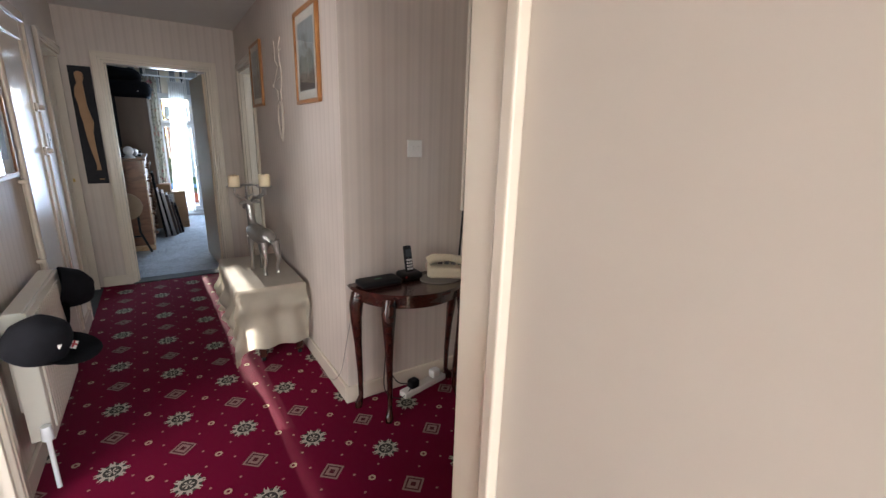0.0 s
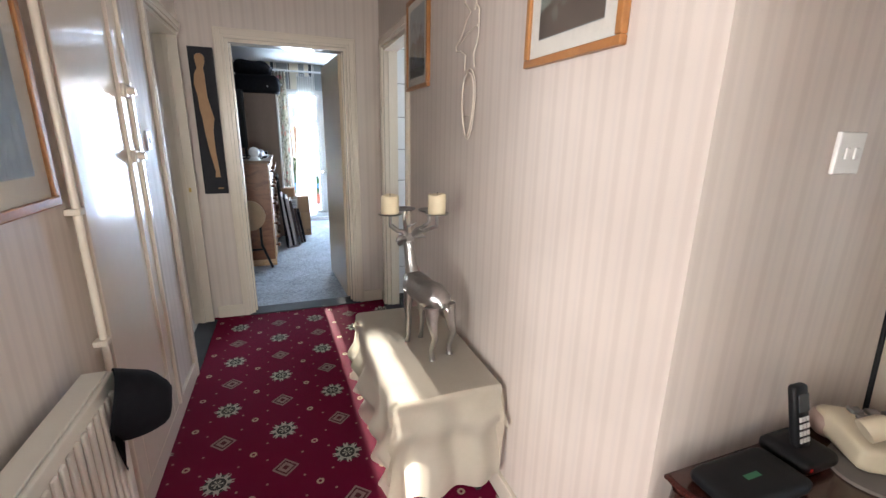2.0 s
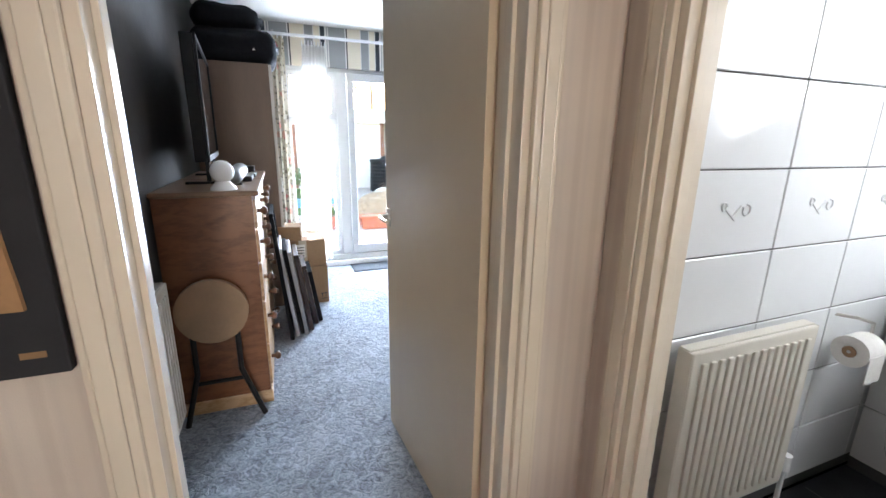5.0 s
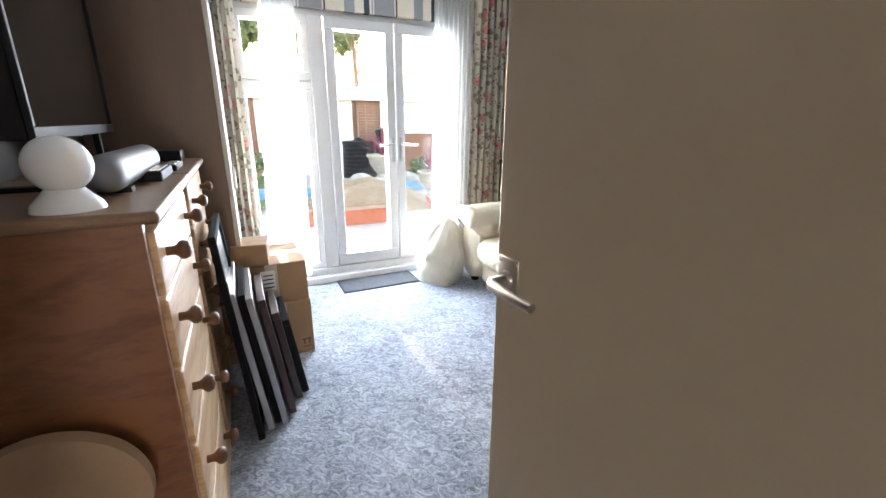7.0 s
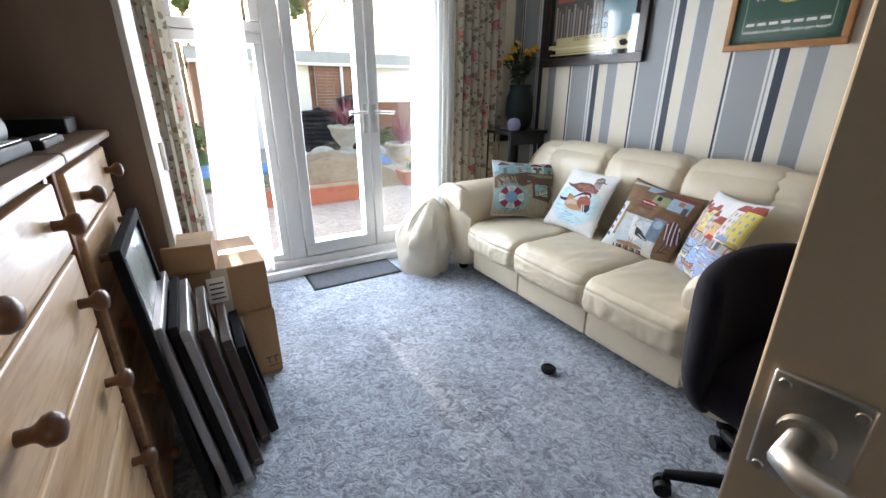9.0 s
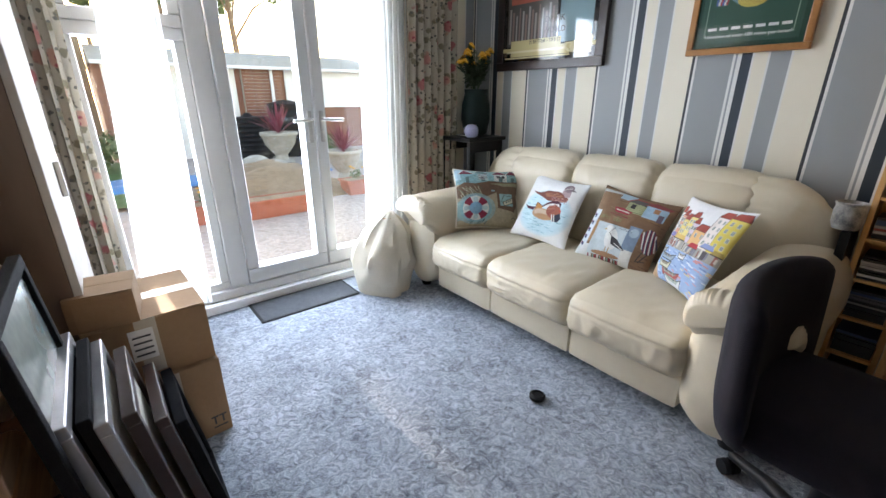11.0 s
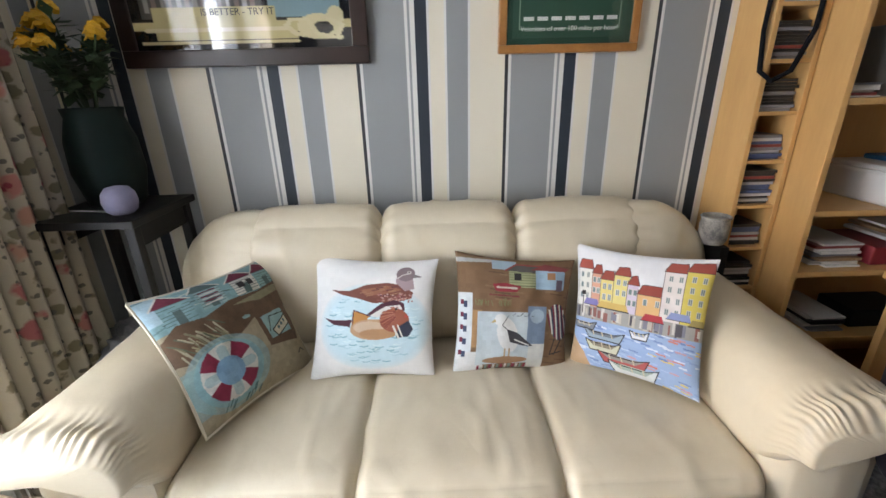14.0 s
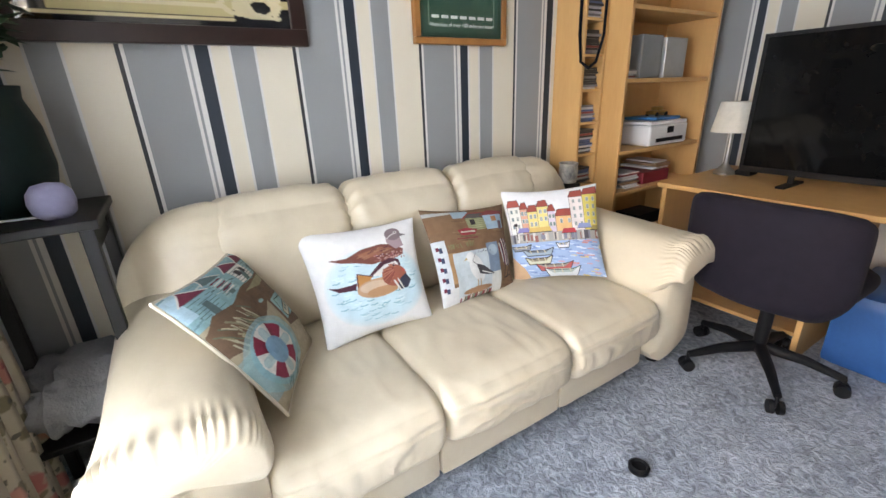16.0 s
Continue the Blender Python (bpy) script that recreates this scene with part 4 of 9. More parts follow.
c.rect(0.66, 0.10, 0.92, 0.29, (0.34, 0.50, 0.62)).poly([(0.62, 0.11), (0.74, 0.045), (0.96, 0.09), (0.92, 0.12)], (0.24, 0.05, 0.05)).rect(0.76, 0.13, 0.83, 0.20, (0.42, 0.20, 0.10)).rect(0.84, 0.2, 0.90, 0.30, (0.16, 0.12, 0.16))
c.poly([(0.30, 0.26), (0.40, 0.245), (0.54, 0.27), (0.50, 0.325), (0.33, 0.32)], (0.32, 0.03, 0.045)).line([(0.34, 0.285), (0.50, 0.29)], 0.008, (0.62, 0.52, 0.44)).line([(0.28, 0.35), (0.52, 0.36)], 0.006, (0.20, 0.04, 0.04))
for k in range(20):
    u = 0.16 + 0.3 * g.rand()
    c.line([(u, 0.44), (u + 0.03 * (g.rand() - 0.5), 0.38 + 0.03 * g.rand())], 0.003, (0.20, 0.20, 0.09))
c.rect(0.0, 0.34, 0.13, 0.84, (0.60, 0.64, 0.66)).rect(0.13, 0.48, 0.22, 0.78, (0.40, 0.22, 0.10)).rect(0.0, 0.82, 0.24, 1, (0.62, 0.62, 0.60))
for k in range(5):
    c.rect(0.02, 0.40 + k * 0.10, 0.05, 0.44 + k * 0.10, MAROON).rect(0.05, 0.41 + k * 0.10, 0.085, 0.46 + k * 0.10, (0.04, 0.06, 0.12))
c.rect(0.18, 0.49, 0.62, 0.94, (0.50, 0.57, 0.59)).rect(0.60, 0.44, 0.76, 0.78, (0.18, 0.25, 0.34)).oval(0.68, 0.52, 0.06, 0.06, (0.34, 0.44, 0.52)).rect(0.62, 0.76, 0.76, 1.0, (0.62, 0.62, 0.58))
c.oval(0.44, 0.68, 0.085, 0.15, (0.72, 0.71, 0.68), -16).oval(0.375, 0.555, 0.05, 0.05, (0.72, 0.71, 0.68)).poly([(0.33, 0.55), (0.29, 0.585), (0.34, 0.575)], (0.5, 0.35, 0.15)).line([(0.44, 0.52), (0.39, 0.60), (0.43, 0.63)], 0.003, INKY)
c.poly([(0.43, 0.63), (0.52, 0.66), (0.66, 0.78), (0.56, 0.77), (0.46, 0.74)], (0.05, 0.045, 0.05)).line([(0.50, 0.72), (0.62, 0.77)], 0.005, OFFWHITE)
c.line([(0.42, 0.80), (0.42, 0.88)], 0.006, (0.46, 0.32, 0.2)).line([(0.46, 0.80), (0.46, 0.88)], 0.006, (0.46, 0.32, 0.2)).oval(0.43, 0.905, 0.19, 0.035, (0.36, 0.20, 0.11))
for k in range(6):
    c.line([(0.48 + 0.03 * k, 0.52), (0.50 + 0.03 * k, 0.50 + 0.02 * (k % 2))], 0.003, INKY)
for k in range(12):
    u = 0.79 + k * 0.0165
    hgt = 0.15 * math.sqrt(max(0, 1 - ((u - 0.88) / 0.10) ** 2))
    c.line([(u - 0.02, 0.57 - hgt), (u + 0.03, 0.57 + hgt)], 0.0085, [(0.20, 0.02, 0.045), (0.70, 0.66, 0.60), (0.05, 0.05, 0.09)][k % 3])
c.line([(0.86, 0.72), (0.82, 0.86), (0.93, 0.83)], 0.005, INKY).line([(0.93, 0.72), (0.86, 0.86)], 0.005, INKY)
for k in range(14):
    c.rect(0.20 + k * 0.033, 0.945, 0.22 + k * 0.033, 1.0, [(0.28, 0.02, 0.05), OFFWHITE, (0.20, 0.28, 0.24)][k % 3])
c.wash(0.18, 8)
cushion("brown harbour cushion printed with a gull and deckchair", (3.108, 7.295, 0.775), (3.085, 6.88, 0.735), (2.90, 7.32, 0.415), (2.935, 6.93, 0.395), 0.06, c, M_card)

# harbour houses cushion
c = Canvas(230, (0.76, 0.75, 0.75))
row = [(0.03, 0.17, 0.17, (0.72, 0.70, 0.64)), (0.17, 0.25, 0.20, (0.68, 0.34, 0.24)), (0.245, 0.355, 0.24, (0.74, 0.60, 0.22)), (0.35, 0.465, 0.19, (0.74, 0.62, 0.24)), (0.455, 0.53, 0.25, (0.62, 0.52, 0.62)), (0.53, 0.72, 0.31, (0.74, 0.44, 0.20)), (0.69, 0.84, 0.10, (0.74, 0.66, 0.62)), (0.83, 1.0, 0.085, (0.72, 0.58, 0.14))]
for a, b, v, col in row:
    c.rect(a, v, b, 0.58, col).poly([(a - 0.006, v + 0.03), (a + 0.025, v - 0.045), (b - 0.015, v - 0.05), (b + 0.006, v + 0.03)], (0.36, 0.07, 0.05))
    c.line([(a - 0.006, v + 0.03), (a + 0.025, v - 0.045), (b - 0.015, v - 0.05), (b + 0.006, v + 0.03), (a - 0.006, v + 0.03)], 0.0026, (0.12, 0.07, 0.06))
    for k in range(5):
        for j in range(2):
            wu, wv = a + (b - a) * (0.3 + 0.42 * j), v + 0.065 + k * 0.083
            if wv < 0.42:
                c.rect(wu - 0.015, wv - 0.004, wu + 0.015, wv + 0.044, (0.66, 0.62, 0.56)).rect(wu - 0.011, wv, wu + 0.011, wv + 0.04, (0.18, 0.24, 0.24)).line([(wu, wv), (wu, wv + 0.04)], 0.0015, (0.6, 0.58, 0.52))
    c.line([(a, v), (a, 0.58)], 0.0024, (0.16, 0.12, 0.1))
c.rect(0.0, 0.50, 1, 0.60, (0.36, 0.34, 0.31))
for k in range(46):
    u = g.rand()
    c.rect(u, 0.50 + 0.03 * g.rand(), u + 0.012 + 0.02 * g.rand(), 0.57 + 0.03 * g.rand(), [(0.10, 0.09, 0.10), (0.52, 0.46, 0.38), (0.22, 0.22, 0.26), (0.62, 0.58, 0.52), (0.30, 0.12, 0.10)][k % 5])
for a, b, v, col in ((0.11, 0.24, 0.465, (0.22, 0.20, 0.46)), (0.24, 0.47, 0.47, (0.66, 0.44, 0.14)), (0.58, 0.72, 0.50, (0.50, 0.05, 0.06)), (0.75, 0.90, 0.455, (0.26, 0.32, 0.56)), (0.90, 1.0, 0.48, (0.40, 0.30, 0.10))):
    c.poly([(a + 0.015, v - 0.025), (b - 0.01, v - 0.025), (b + 0.01, v + 0.025), (a - 0.01, v + 0.025)], col).line([(a - 0.01, v + 0.025), (b + 0.01, v + 0.025)], 0.003, INKY)
c.line([(0.095, 0.40), (0.095, 0.56)], 0.004, INKY).oval(0.085, 0.40, 0.012, 0.018, INKY).oval(0.105, 0.40, 0.012, 0.018, INKY)
c.rect(0, 0.60, 1, 1, (0.30, 0.42, 0.62))
for k in range(170):
    u, v = g.rand(), 0.60 + 0.40 * g.rand()
    warm = u > 0.5 and k % 3 == 0
    c.line([(u, v), (u + 0.03 + 0.05 * g.rand(), v + 0.006)], 0.004 + 0.004 * g.rand(), [(0.66, 0.22, 0.18), (0.68, 0.50, 0.16), (0.60, 0.30, 0.34)][k // 3 % 3] if warm else [(0.46, 0.58, 0.74), (0.16, 0.24, 0.46), (0.36, 0.48, 0.68), (0.62, 0.68, 0.76), (0.24, 0.34, 0.56)][k % 5])
c.poly([(0, 0.74), (0.14, 0.88), (0.20, 1.0), (0, 1.0)], (0.54, 0.34, 0.20))
for u, v, w, hgt, hull, inner in ((0.12, 0.655, 0.12, 0.028, (0.20, 0.22, 0.24), (0.40, 0.36, 0.30)), (0.30, 0.71, 0.17, 0.034, (0.30, 0.38, 0.44), (0.16, 0.18, 0.20)), (0.30, 0.80, 0.15, 0.04, (0.58, 0.56, 0.40), (0.24, 0.20, 0.14)), (0.46, 0.88, 0.20, 0.045, (0.46, 0.10, 0.09), (0.30, 0.26, 0.22)), (0.54, 0.95, 0.19, 0.055, (0.64, 0.66, 0.64), (0.34, 0.42, 0.36)), (0.57, 0.645, 0.07, 0.028, (0.72, 0.72, 0.72), (0.30, 0.34, 0.40))):
    pts = [(u - w, v - hgt), (u - w * 0.4, v - hgt * 0.55), (u + w * 0.5, v - hgt * 0.6), (u + w, v - hgt * 1.3), (u + w * 0.8, v + hgt), (u - w * 0.7, v + hgt)]
    c.poly(pts, hull).poly([(u - w * 0.85, v - hgt * 0.75), (u + w * 0.8, v - hgt * 0.85), (u + w * 0.5, v + hgt * 0.1), (u - w * 0.5, v + hgt * 0.1)], inner).line(pts + pts[:1], 0.004, INKY)
    for k in range(3):
        q = u - w * 0.5 + w * 0.45 * k
        c.line([(q, v - hgt * 0.7), (q + 0.01, v + hgt * 0.1)], 0.004, (0.60, 0.50, 0.34))
c.wash(0.08, 11)
cushion("white cushion printed with coloured harbour houses and boats", (3.12, 6.866, 0.785), (2.863, 6.528, 0.815), (2.955, 6.912, 0.41), (2.69, 6.625, 0.448), 0.06, c, M_cardw)

# ---- chests of drawers ----
def chest(y0, y1):
    ch = thing("chest_of_drawers", "knotty pine chest of drawers with round turned knobs", "chest", (0.54, (y0 + y1) / 2, 0.0), "pine chests along the wall")
    x0, x1 = 0.325, 0.735
    bm = bm_new()
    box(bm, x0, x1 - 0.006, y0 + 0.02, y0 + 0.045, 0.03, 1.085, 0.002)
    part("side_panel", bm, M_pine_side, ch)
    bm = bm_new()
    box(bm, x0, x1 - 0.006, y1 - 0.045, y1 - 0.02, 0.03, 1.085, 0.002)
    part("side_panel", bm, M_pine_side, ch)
    bm = bm_new()
    box(bm, x0, x0 + 0.015, y0 + 0.045, y1 - 0.045, 0.05, 1.08), box(bm, x0, x1 - 0.02, y0 + 0.045, y1 - 0.045, 0.07, 0.09)
    part("carcass", bm, M_pine, ch)
    bm = bm_new()
    box(bm, x0 - 0.005, 0.762, y0, y1, 1.085, 1.11, 0.009, 3)
    part("top", bm, M_pine_top, ch)
    bm = bm_new()
    box(bm, x0, 0.74, y0 + 0.012, y0 + 0.055, 0.0, 0.07, 0.006), box(bm, x0, 0.74, y1 - 0.055, y1 - 0.012, 0.0, 0.07, 0.006), box(bm, 0.715, 0.74, y0 + 0.055, y1 - 0.055, 0.02, 0.07, 0.004)
    part("plinth", bm, M_pine, ch)
    z = 0.085
    for h in (0.235, 0.235, 0.2, 0.17, 0.145):
        bm = bm_new()
        box(bm, 0.60, 0.742, y0 + 0.05, y1 - 0.05, z, z + h - 0.008, 0.005)
        d = part("drawer", bm, M_pine, ch)
        for ky in (y0 + 0.135, y1 - 0.135):
            bm = bm_new()
            lathe(bm, [(0.0105, 0.0), (0.010, 0.014), (0.013, 0.020), (0.0205, 0.027), (0.022, 0.035), (0.018, 0.044), (0.008, 0.048)], (0, 0, 0), 14)
            bmesh.ops.transform(bm, matrix=Matrix.Translation((0.742, ky, z + h / 2)) @ Matrix.Rotation(radians(90), 4, "Y"), verts=bm.verts)
            part("knob", bm, M_knob, d, "dark turned wooden knob", True)
        z += h


M_pine_top = mat("worn_pine_top", (0.26, 0.15, 0.085), 0.42, (0.19, 0.105, 0.06), 4.0, stretch=(5, 1, 5), coat=0.1)
chest(6.28, 6.94)
chest(6.945, 7.60)


# ---- wardrobe and luggage ----
def wardrobe():
    w = thing("wardrobe", "brown laminate wardrobe standing beside the chests", "wardrobe", (0.58, 7.98, 0.0))
    boxes("side_panel", M_ward, w, [(0.33, 0.845, 7.66, 7.68, 0, 1.86)], 0.002)
    boxes("side_panel", M_ward, w, [(0.33, 0.845, 8.32, 8.34, 0, 1.86)], 0.002)
    boxes("top_panel", M_ward, w, [(0.33, 0.845, 7.68, 8.32, 1.84, 1.86)])
    boxes("back_panel", M_ward, w, [(0.33, 0.345, 7.68, 8.32, 0.05, 1.84)])
    boxes("door", M_plain, w, [(0.845, 0.866, 7.662, 7.998, 0.07, 1.855)], 0.003, "pale wardrobe door")
    d = boxes("door", M_plain, w, [(0.845, 0.866, 8.002, 8.338, 0.07, 1.855)], 0.003, "pale wardrobe door")
    boxes("plinth", M_ward, w, [(0.80, 0.84, 7.68, 8.32, 0, 0.07)])
    bm = bm_new()
    box(bm, 0.866, 0.884, 8.02, 8.032, 0.9, 1.02, 0.004)
    part("handle", bm, M_steel, d)


wardrobe()


def holdall(y0, y1, x0, x1, z0, z1, seed):
    h = thing("travel_bag", "black fabric travel bag lying on the wardrobe", "bag", ((x0 + x1) / 2, (y0 + y1) / 2, z0), "bags on the wardrobe")
    bm = bm_new()
    puff(bm, x0, x1, y0, y1, z0, z1, 0.07, 9, 0.01, 0.012, 6.0, seed)
    part("body", bm, M_matte, h, "", True)
    bm = bm_new()
    zc = (z0 + z1) / 2
    path_tube(bm, [(x1 - 0.02, y0 + 0.12, zc), (x1 + 0.02, y0 + 0.2, zc + 0.03), (x1 + 0.02, y1 - 0.2, zc + 0.03), (x1 - 0.02, y1 - 0.12, zc)], 0.011, 6)
    part("carry_handle", bm, M_black, h, "", True)
    if seed > 1:
        boxes("label_patch", M_paper, h, [(x0 + 0.3, x0 + 0.42, y0 - 0.004, y0 + 0.012, zc - 0.03, zc + 0.05)], 0.0, "pale luggage label")


holdall(7.66, 8.30, 0.36, 0.90, 1.86, 2.09, 2.0)
holdall(7.70, 8.28, 0.38, 0.80, 2.09, 2.25, 1.0)


# ---- television and small things on the chests ----
def television(name, label, center, width, height, depth, yaw, stand):
    """A flat set: local x runs along the screen, the screen faces local -y."""
    t = thing(name, label, "television", (0, 0, 0))
    w, h = width / 2, height
    z0 = stand
    boxes("case", M_black, t, [(-w, w, 0.006, depth, z0, z0 + h)], 0.006)
    boxes("bezel", M_black, t, [(-w, w, -0.006, 0.006, z0, z0 + 0.028), (-w, w, -0.006, 0.006, z0 + h - 0.016, z0 + h), (-w, -w + 0.016, -0.006, 0.006, z0 + 0.028, z0 + h - 0.016), (w - 0.016, w, -0.006, 0.006, z0 + 0.028, z0 + h - 0.016)], 0.002)
    boxes("screen", M_screen, t, [(-w + 0.016, w - 0.016, 0.0, 0.005, z0 + 0.028, z0 + h - 0.016)], 0.0, "glossy dark screen")
    for sx in (-0.6, 0.6):
        boxes("foot", M_black, t, [(sx * w - 0.02, sx * w + 0.02, -0.09, 0.13, 0.0, 0.012), (sx * w - 0.012, sx * w + 0.012, 0.01, 0.03, 0.012, z0 + 0.02)], 0.003)
    t.matrix_world = pose(*center, 0, 0, yaw)
    return t


M_screen = mat("dark_screen", (0.006, 0.006, 0.006), 0.06, (0.005, 0.005, 0.005), 2.0, spec=0.2)
television("television", "black flat television standing on the pine chests", (0.515, 6.955, 1.11), 0.95, 0.57, 0.06, 94, 0.12)
television("television", "large black flat television on the desk", (2.14, 5.60, 0.725), 1.13, 0.64, 0.05, 180, 0.05)

s = thing("speaker_bar", "grey rounded speaker bar on the chests", "speaker", (0.60, 7.0, 1.11))
bm = bm_new()
puff(bm, 0.60, 0.685, 6.46, 7.02, 1.118, 1.20, 0.04, 8)
part("body", bm, mat("grey_plastic", (0.17, 0.17, 0.175), 0.4), s, "", True)
for y in (6.56, 6.90):
    boxes("foot", M_black, s, [(0.61, 0.675, y, y + 0.04, 1.11, 1.122)])
for (x, y, w, l, h, nm, lb) in ((0.69, 6.85, 0.05, 0.22, 0.028, "remote_control", "black remote control on the chest"), (0.70, 7.10, 0.045, 0.18, 0.02, "remote_control", "slim black remote control on the chest")):
    r = thing(nm, lb, "remote", (x, y, 1.11), "remote controls")
    boxes("case", M_black, r, [(x - w / 2, x + w / 2, y - l / 2, y + l / 2, 1.11, 1.11 + h)], 0.006)
    boxes("key_pad", M_steel, r, [(x - w / 3, x + w / 3, y - l / 2.4, y + l / 2.4, 1.11 + h - 0.002, 1.112 + h)], 0.0)
s = thing("set_top_box", "small black set top box on the chest", "box", (0.62, 7.42, 1.11))
boxes("case", M_black, s, [(0.57, 0.70, 7.38, 7.52, 1.114, 1.155)], 0.005)
for x, y in ((0.59, 7.40), (0.66, 7.48)):
    boxes("foot", M_black, s, [(x, x + 0.02, y, y + 0.02, 1.11, 1.115)])
s = thing("webcam", "white ball camera on a round foot", "camera", (0.61, 6.37, 1.11))
bm = bm_new()
lathe(bm, [(0.058, 0.0), (0.055, 0.012), (0.038, 0.03), (0.03, 0.04)], (0.61, 6.37, 1.11), 24)
part("foot", bm, M_upvc, s, "", True)
bm = bm_new()
bmesh.ops.create_uvsphere(bm, u_segments=24, v_segments=14, radius=0.052, matrix=Matrix.Translation((0.61, 6.37, 1.193)))
part("ball", bm, M_upvc, s, "", True)

# round stool leaning on the side of the chest
s = thing("folding_stool", "round wooden stool top folded against the chest", "stool", (0.52, 6.2, 0.0))
bm = bm_new()
tube(bm, (0.515, 6.262, 0.56), (0.515, 6.232, 0.56), 0.155, 0.155, 40)
part("seat", bm, mat("tan_seat", (0.42, 0.27, 0.16), 0.5), s, "", True)
for x, x2 in ((0.42, 0.36), (0.61, 0.70)):
    bm = bm_new()
    path_tube(bm, [(x, 6.25, 0.5), (x, 6.24, 0.25), (x2, 6.20, 0.005)], 0.013, 8)
    part("leg", bm, M_blackwood, s, "", True)
bm = bm_new()
path_tube(bm, [(0.41, 6.24, 0.2), (0.62, 6.24, 0.2)], 0.010, 8)
part("stretcher", bm, M_blackwood, s, "", True)


# ---- boxes and leaning frames ----
def carton(label, x0, x1, y0, y1, z0, z1, yaw=0.0, tape=True, prints="", material=None, group="cardboard boxes"):
    c = Vector(((x0 + x1) / 2, (y0 + y1) / 2, z0))
    b = thing("cardboard_box", label, "box", (0, 0, 0), group)
    w, d, h = (x1 - x0) / 2, (y1 - y0) / 2, z1 - z0
    m = material or M_card
    bm = bm_new()
    puff(bm, -w, w, -d, d, 0.0, h - 0.004, 0.006, 6, 0.0, 0.0015, 4.0, z0 * 3 + x0)
    part("body", bm, m, b)
    boxes("flap", m, b, [(-w + 0.002, w - 0.002, -d + 0.002, -0.002, h - 0.004, h), (-w + 0.002, w - 0.002, 0.002, d - 0.002, h - 0.004, h)], 0.0)
    if tape:
        boxes("tape", M_tape, b, [(-w - 0.001, w + 0.001, -0.03, 0.03, h, h + 0.001), (-w * 0.05 - 0.03, -w * 0.05 + 0.03, -d - 0.0015, -d, h * 0.1, h)], 0.0, "shiny parcel tape")
    if prints == "arrows":
        split_boxes("printed_mark", M_ink, b, [(w * 0.62, w * 0.66, -d - 0.001, -d, h * 0.16, h * 0.26), (w * 0.8, w * 0.84, -d - 0.001, -d, h * 0.16, h * 0.26), (w * 0.56, w * 0.72, -d - 0.001, -d, h * 0.25, h * 0.27), (w * 0.74, w * 0.9, -d - 0.001, -d, h * 0.25, h * 0.27), (w * 0.58, w * 0.9, -d - 0.001, -d, h * 0.11, h * 0.125), (-w * 0.4, w * 0.2, -d - 0.001, -d, h * 0.56, h * 0.57), (-w * 0.4, w * 0.2, -d - 0.001, -d, h * 0.46, h * 0.465)], 0.0, "printed arrows")
    if prints == "label":
        boxes("paper_label", M_paper, b, [(-w * 0.35, w * 0.05, -d - 0.002, -d, h * 0.35, h * 0.85)], 0.0, "white paper label")
        split_boxes("printed_mark", M_ink, b, [(-w * 0.3, 0.0, -d - 0.003, -d - 0.002, h * (0.42 + 0.1 * k), h * (0.45 + 0.1 * k)) for k in range(4)])
    b.matrix_world = pose(c.x, c.y, c.z, 0, 0, yaw)
    return b


carton("large brown cardboard box on the carpet", 0.86, 1.165, 7.62, 7.97, 0.004, 0.325, 4, True, "arrows", None, "boxes by the curtain")
carton("taped brown cardboard box stacked on another", 0.82, 1.165, 7.64, 8.04, 0.327, 0.548, 2, True, "label", None, "boxes by the curtain")
carton("small plain brown cardboard box on the stack", 0.82, 0.995, 7.63, 7.82, 0.55, 0.665, -6, False, "", None, "boxes by the curtain")


def leaning_frame(foot_x, y0, y1, h, lean, rim, face, depth=0.025, label="dark framed picture leaning against the chest", turn=0.0):
    f = thing("picture_frame", label, "picture frame", (0, 0, 0), "frames leaning on the chest")
    w = (y1 - y0) / 2
    boxes("frame", rim, f, [(0, depth, -w, w, 0, 0.03), (0, depth, -w, w, h - 0.03, h), (0, depth, -w, -w + 0.03, 0.03, h - 0.03), (0, depth, w - 0.03, w, 0.03, h - 0.03)], 0.003)
    boxes("picture", face, f, [(depth * 0.3, depth * 0.6, -w + 0.03, w - 0.03, 0.03, h - 0.03)])
    boxes("backing", M_card, f, [(0.0, depth * 0.25, -w + 0.031, w - 0.031, 0.031, h - 0.031)])
    f.matrix_world = pose(foot_x, (y0 + y1) / 2, 0.005, 0, 0, turn) @ pose(0, 0, 0, 0, -lean, 0)


M_grey_art = mat("faded_grey_green_print", (0.20, 0.24, 0.22), 0.25, (0.10, 0.13, 0.12), 3.0)
leaning_frame(0.845, 6.98, 7.42, 0.88, 4.5, M_matte, M_grey_art)
leaning_frame(0.885, 7.03, 7.47, 0.64, 7.0, mat("silver_frame", (0.42, 0.41, 0.42), 0.3, metal=0.7), M_matte)
leaning_frame(0.915, 7.06, 7.45, 0.62, 7.0, M_matte, M_matte)
leaning_frame(0.945, 7.04, 7.44, 0.61, 7.5, mat("pewter_frame", (0.36, 0.36, 0.37), 0.3, metal=0.7), M_mount)
leaning_frame(0.98, 7.10, 7.44, 0.57, 7.5, M_dark_frame, M_mount, 0.03)
leaning_frame(1.02, 7.20, 7.50, 0.46, 8.0, M_dark_frame, M_grey_art, 0.03)
leaning_frame(1.055, 7.24, 7.54, 0.40, 8.5, M_matte, M_matte, 0.03)


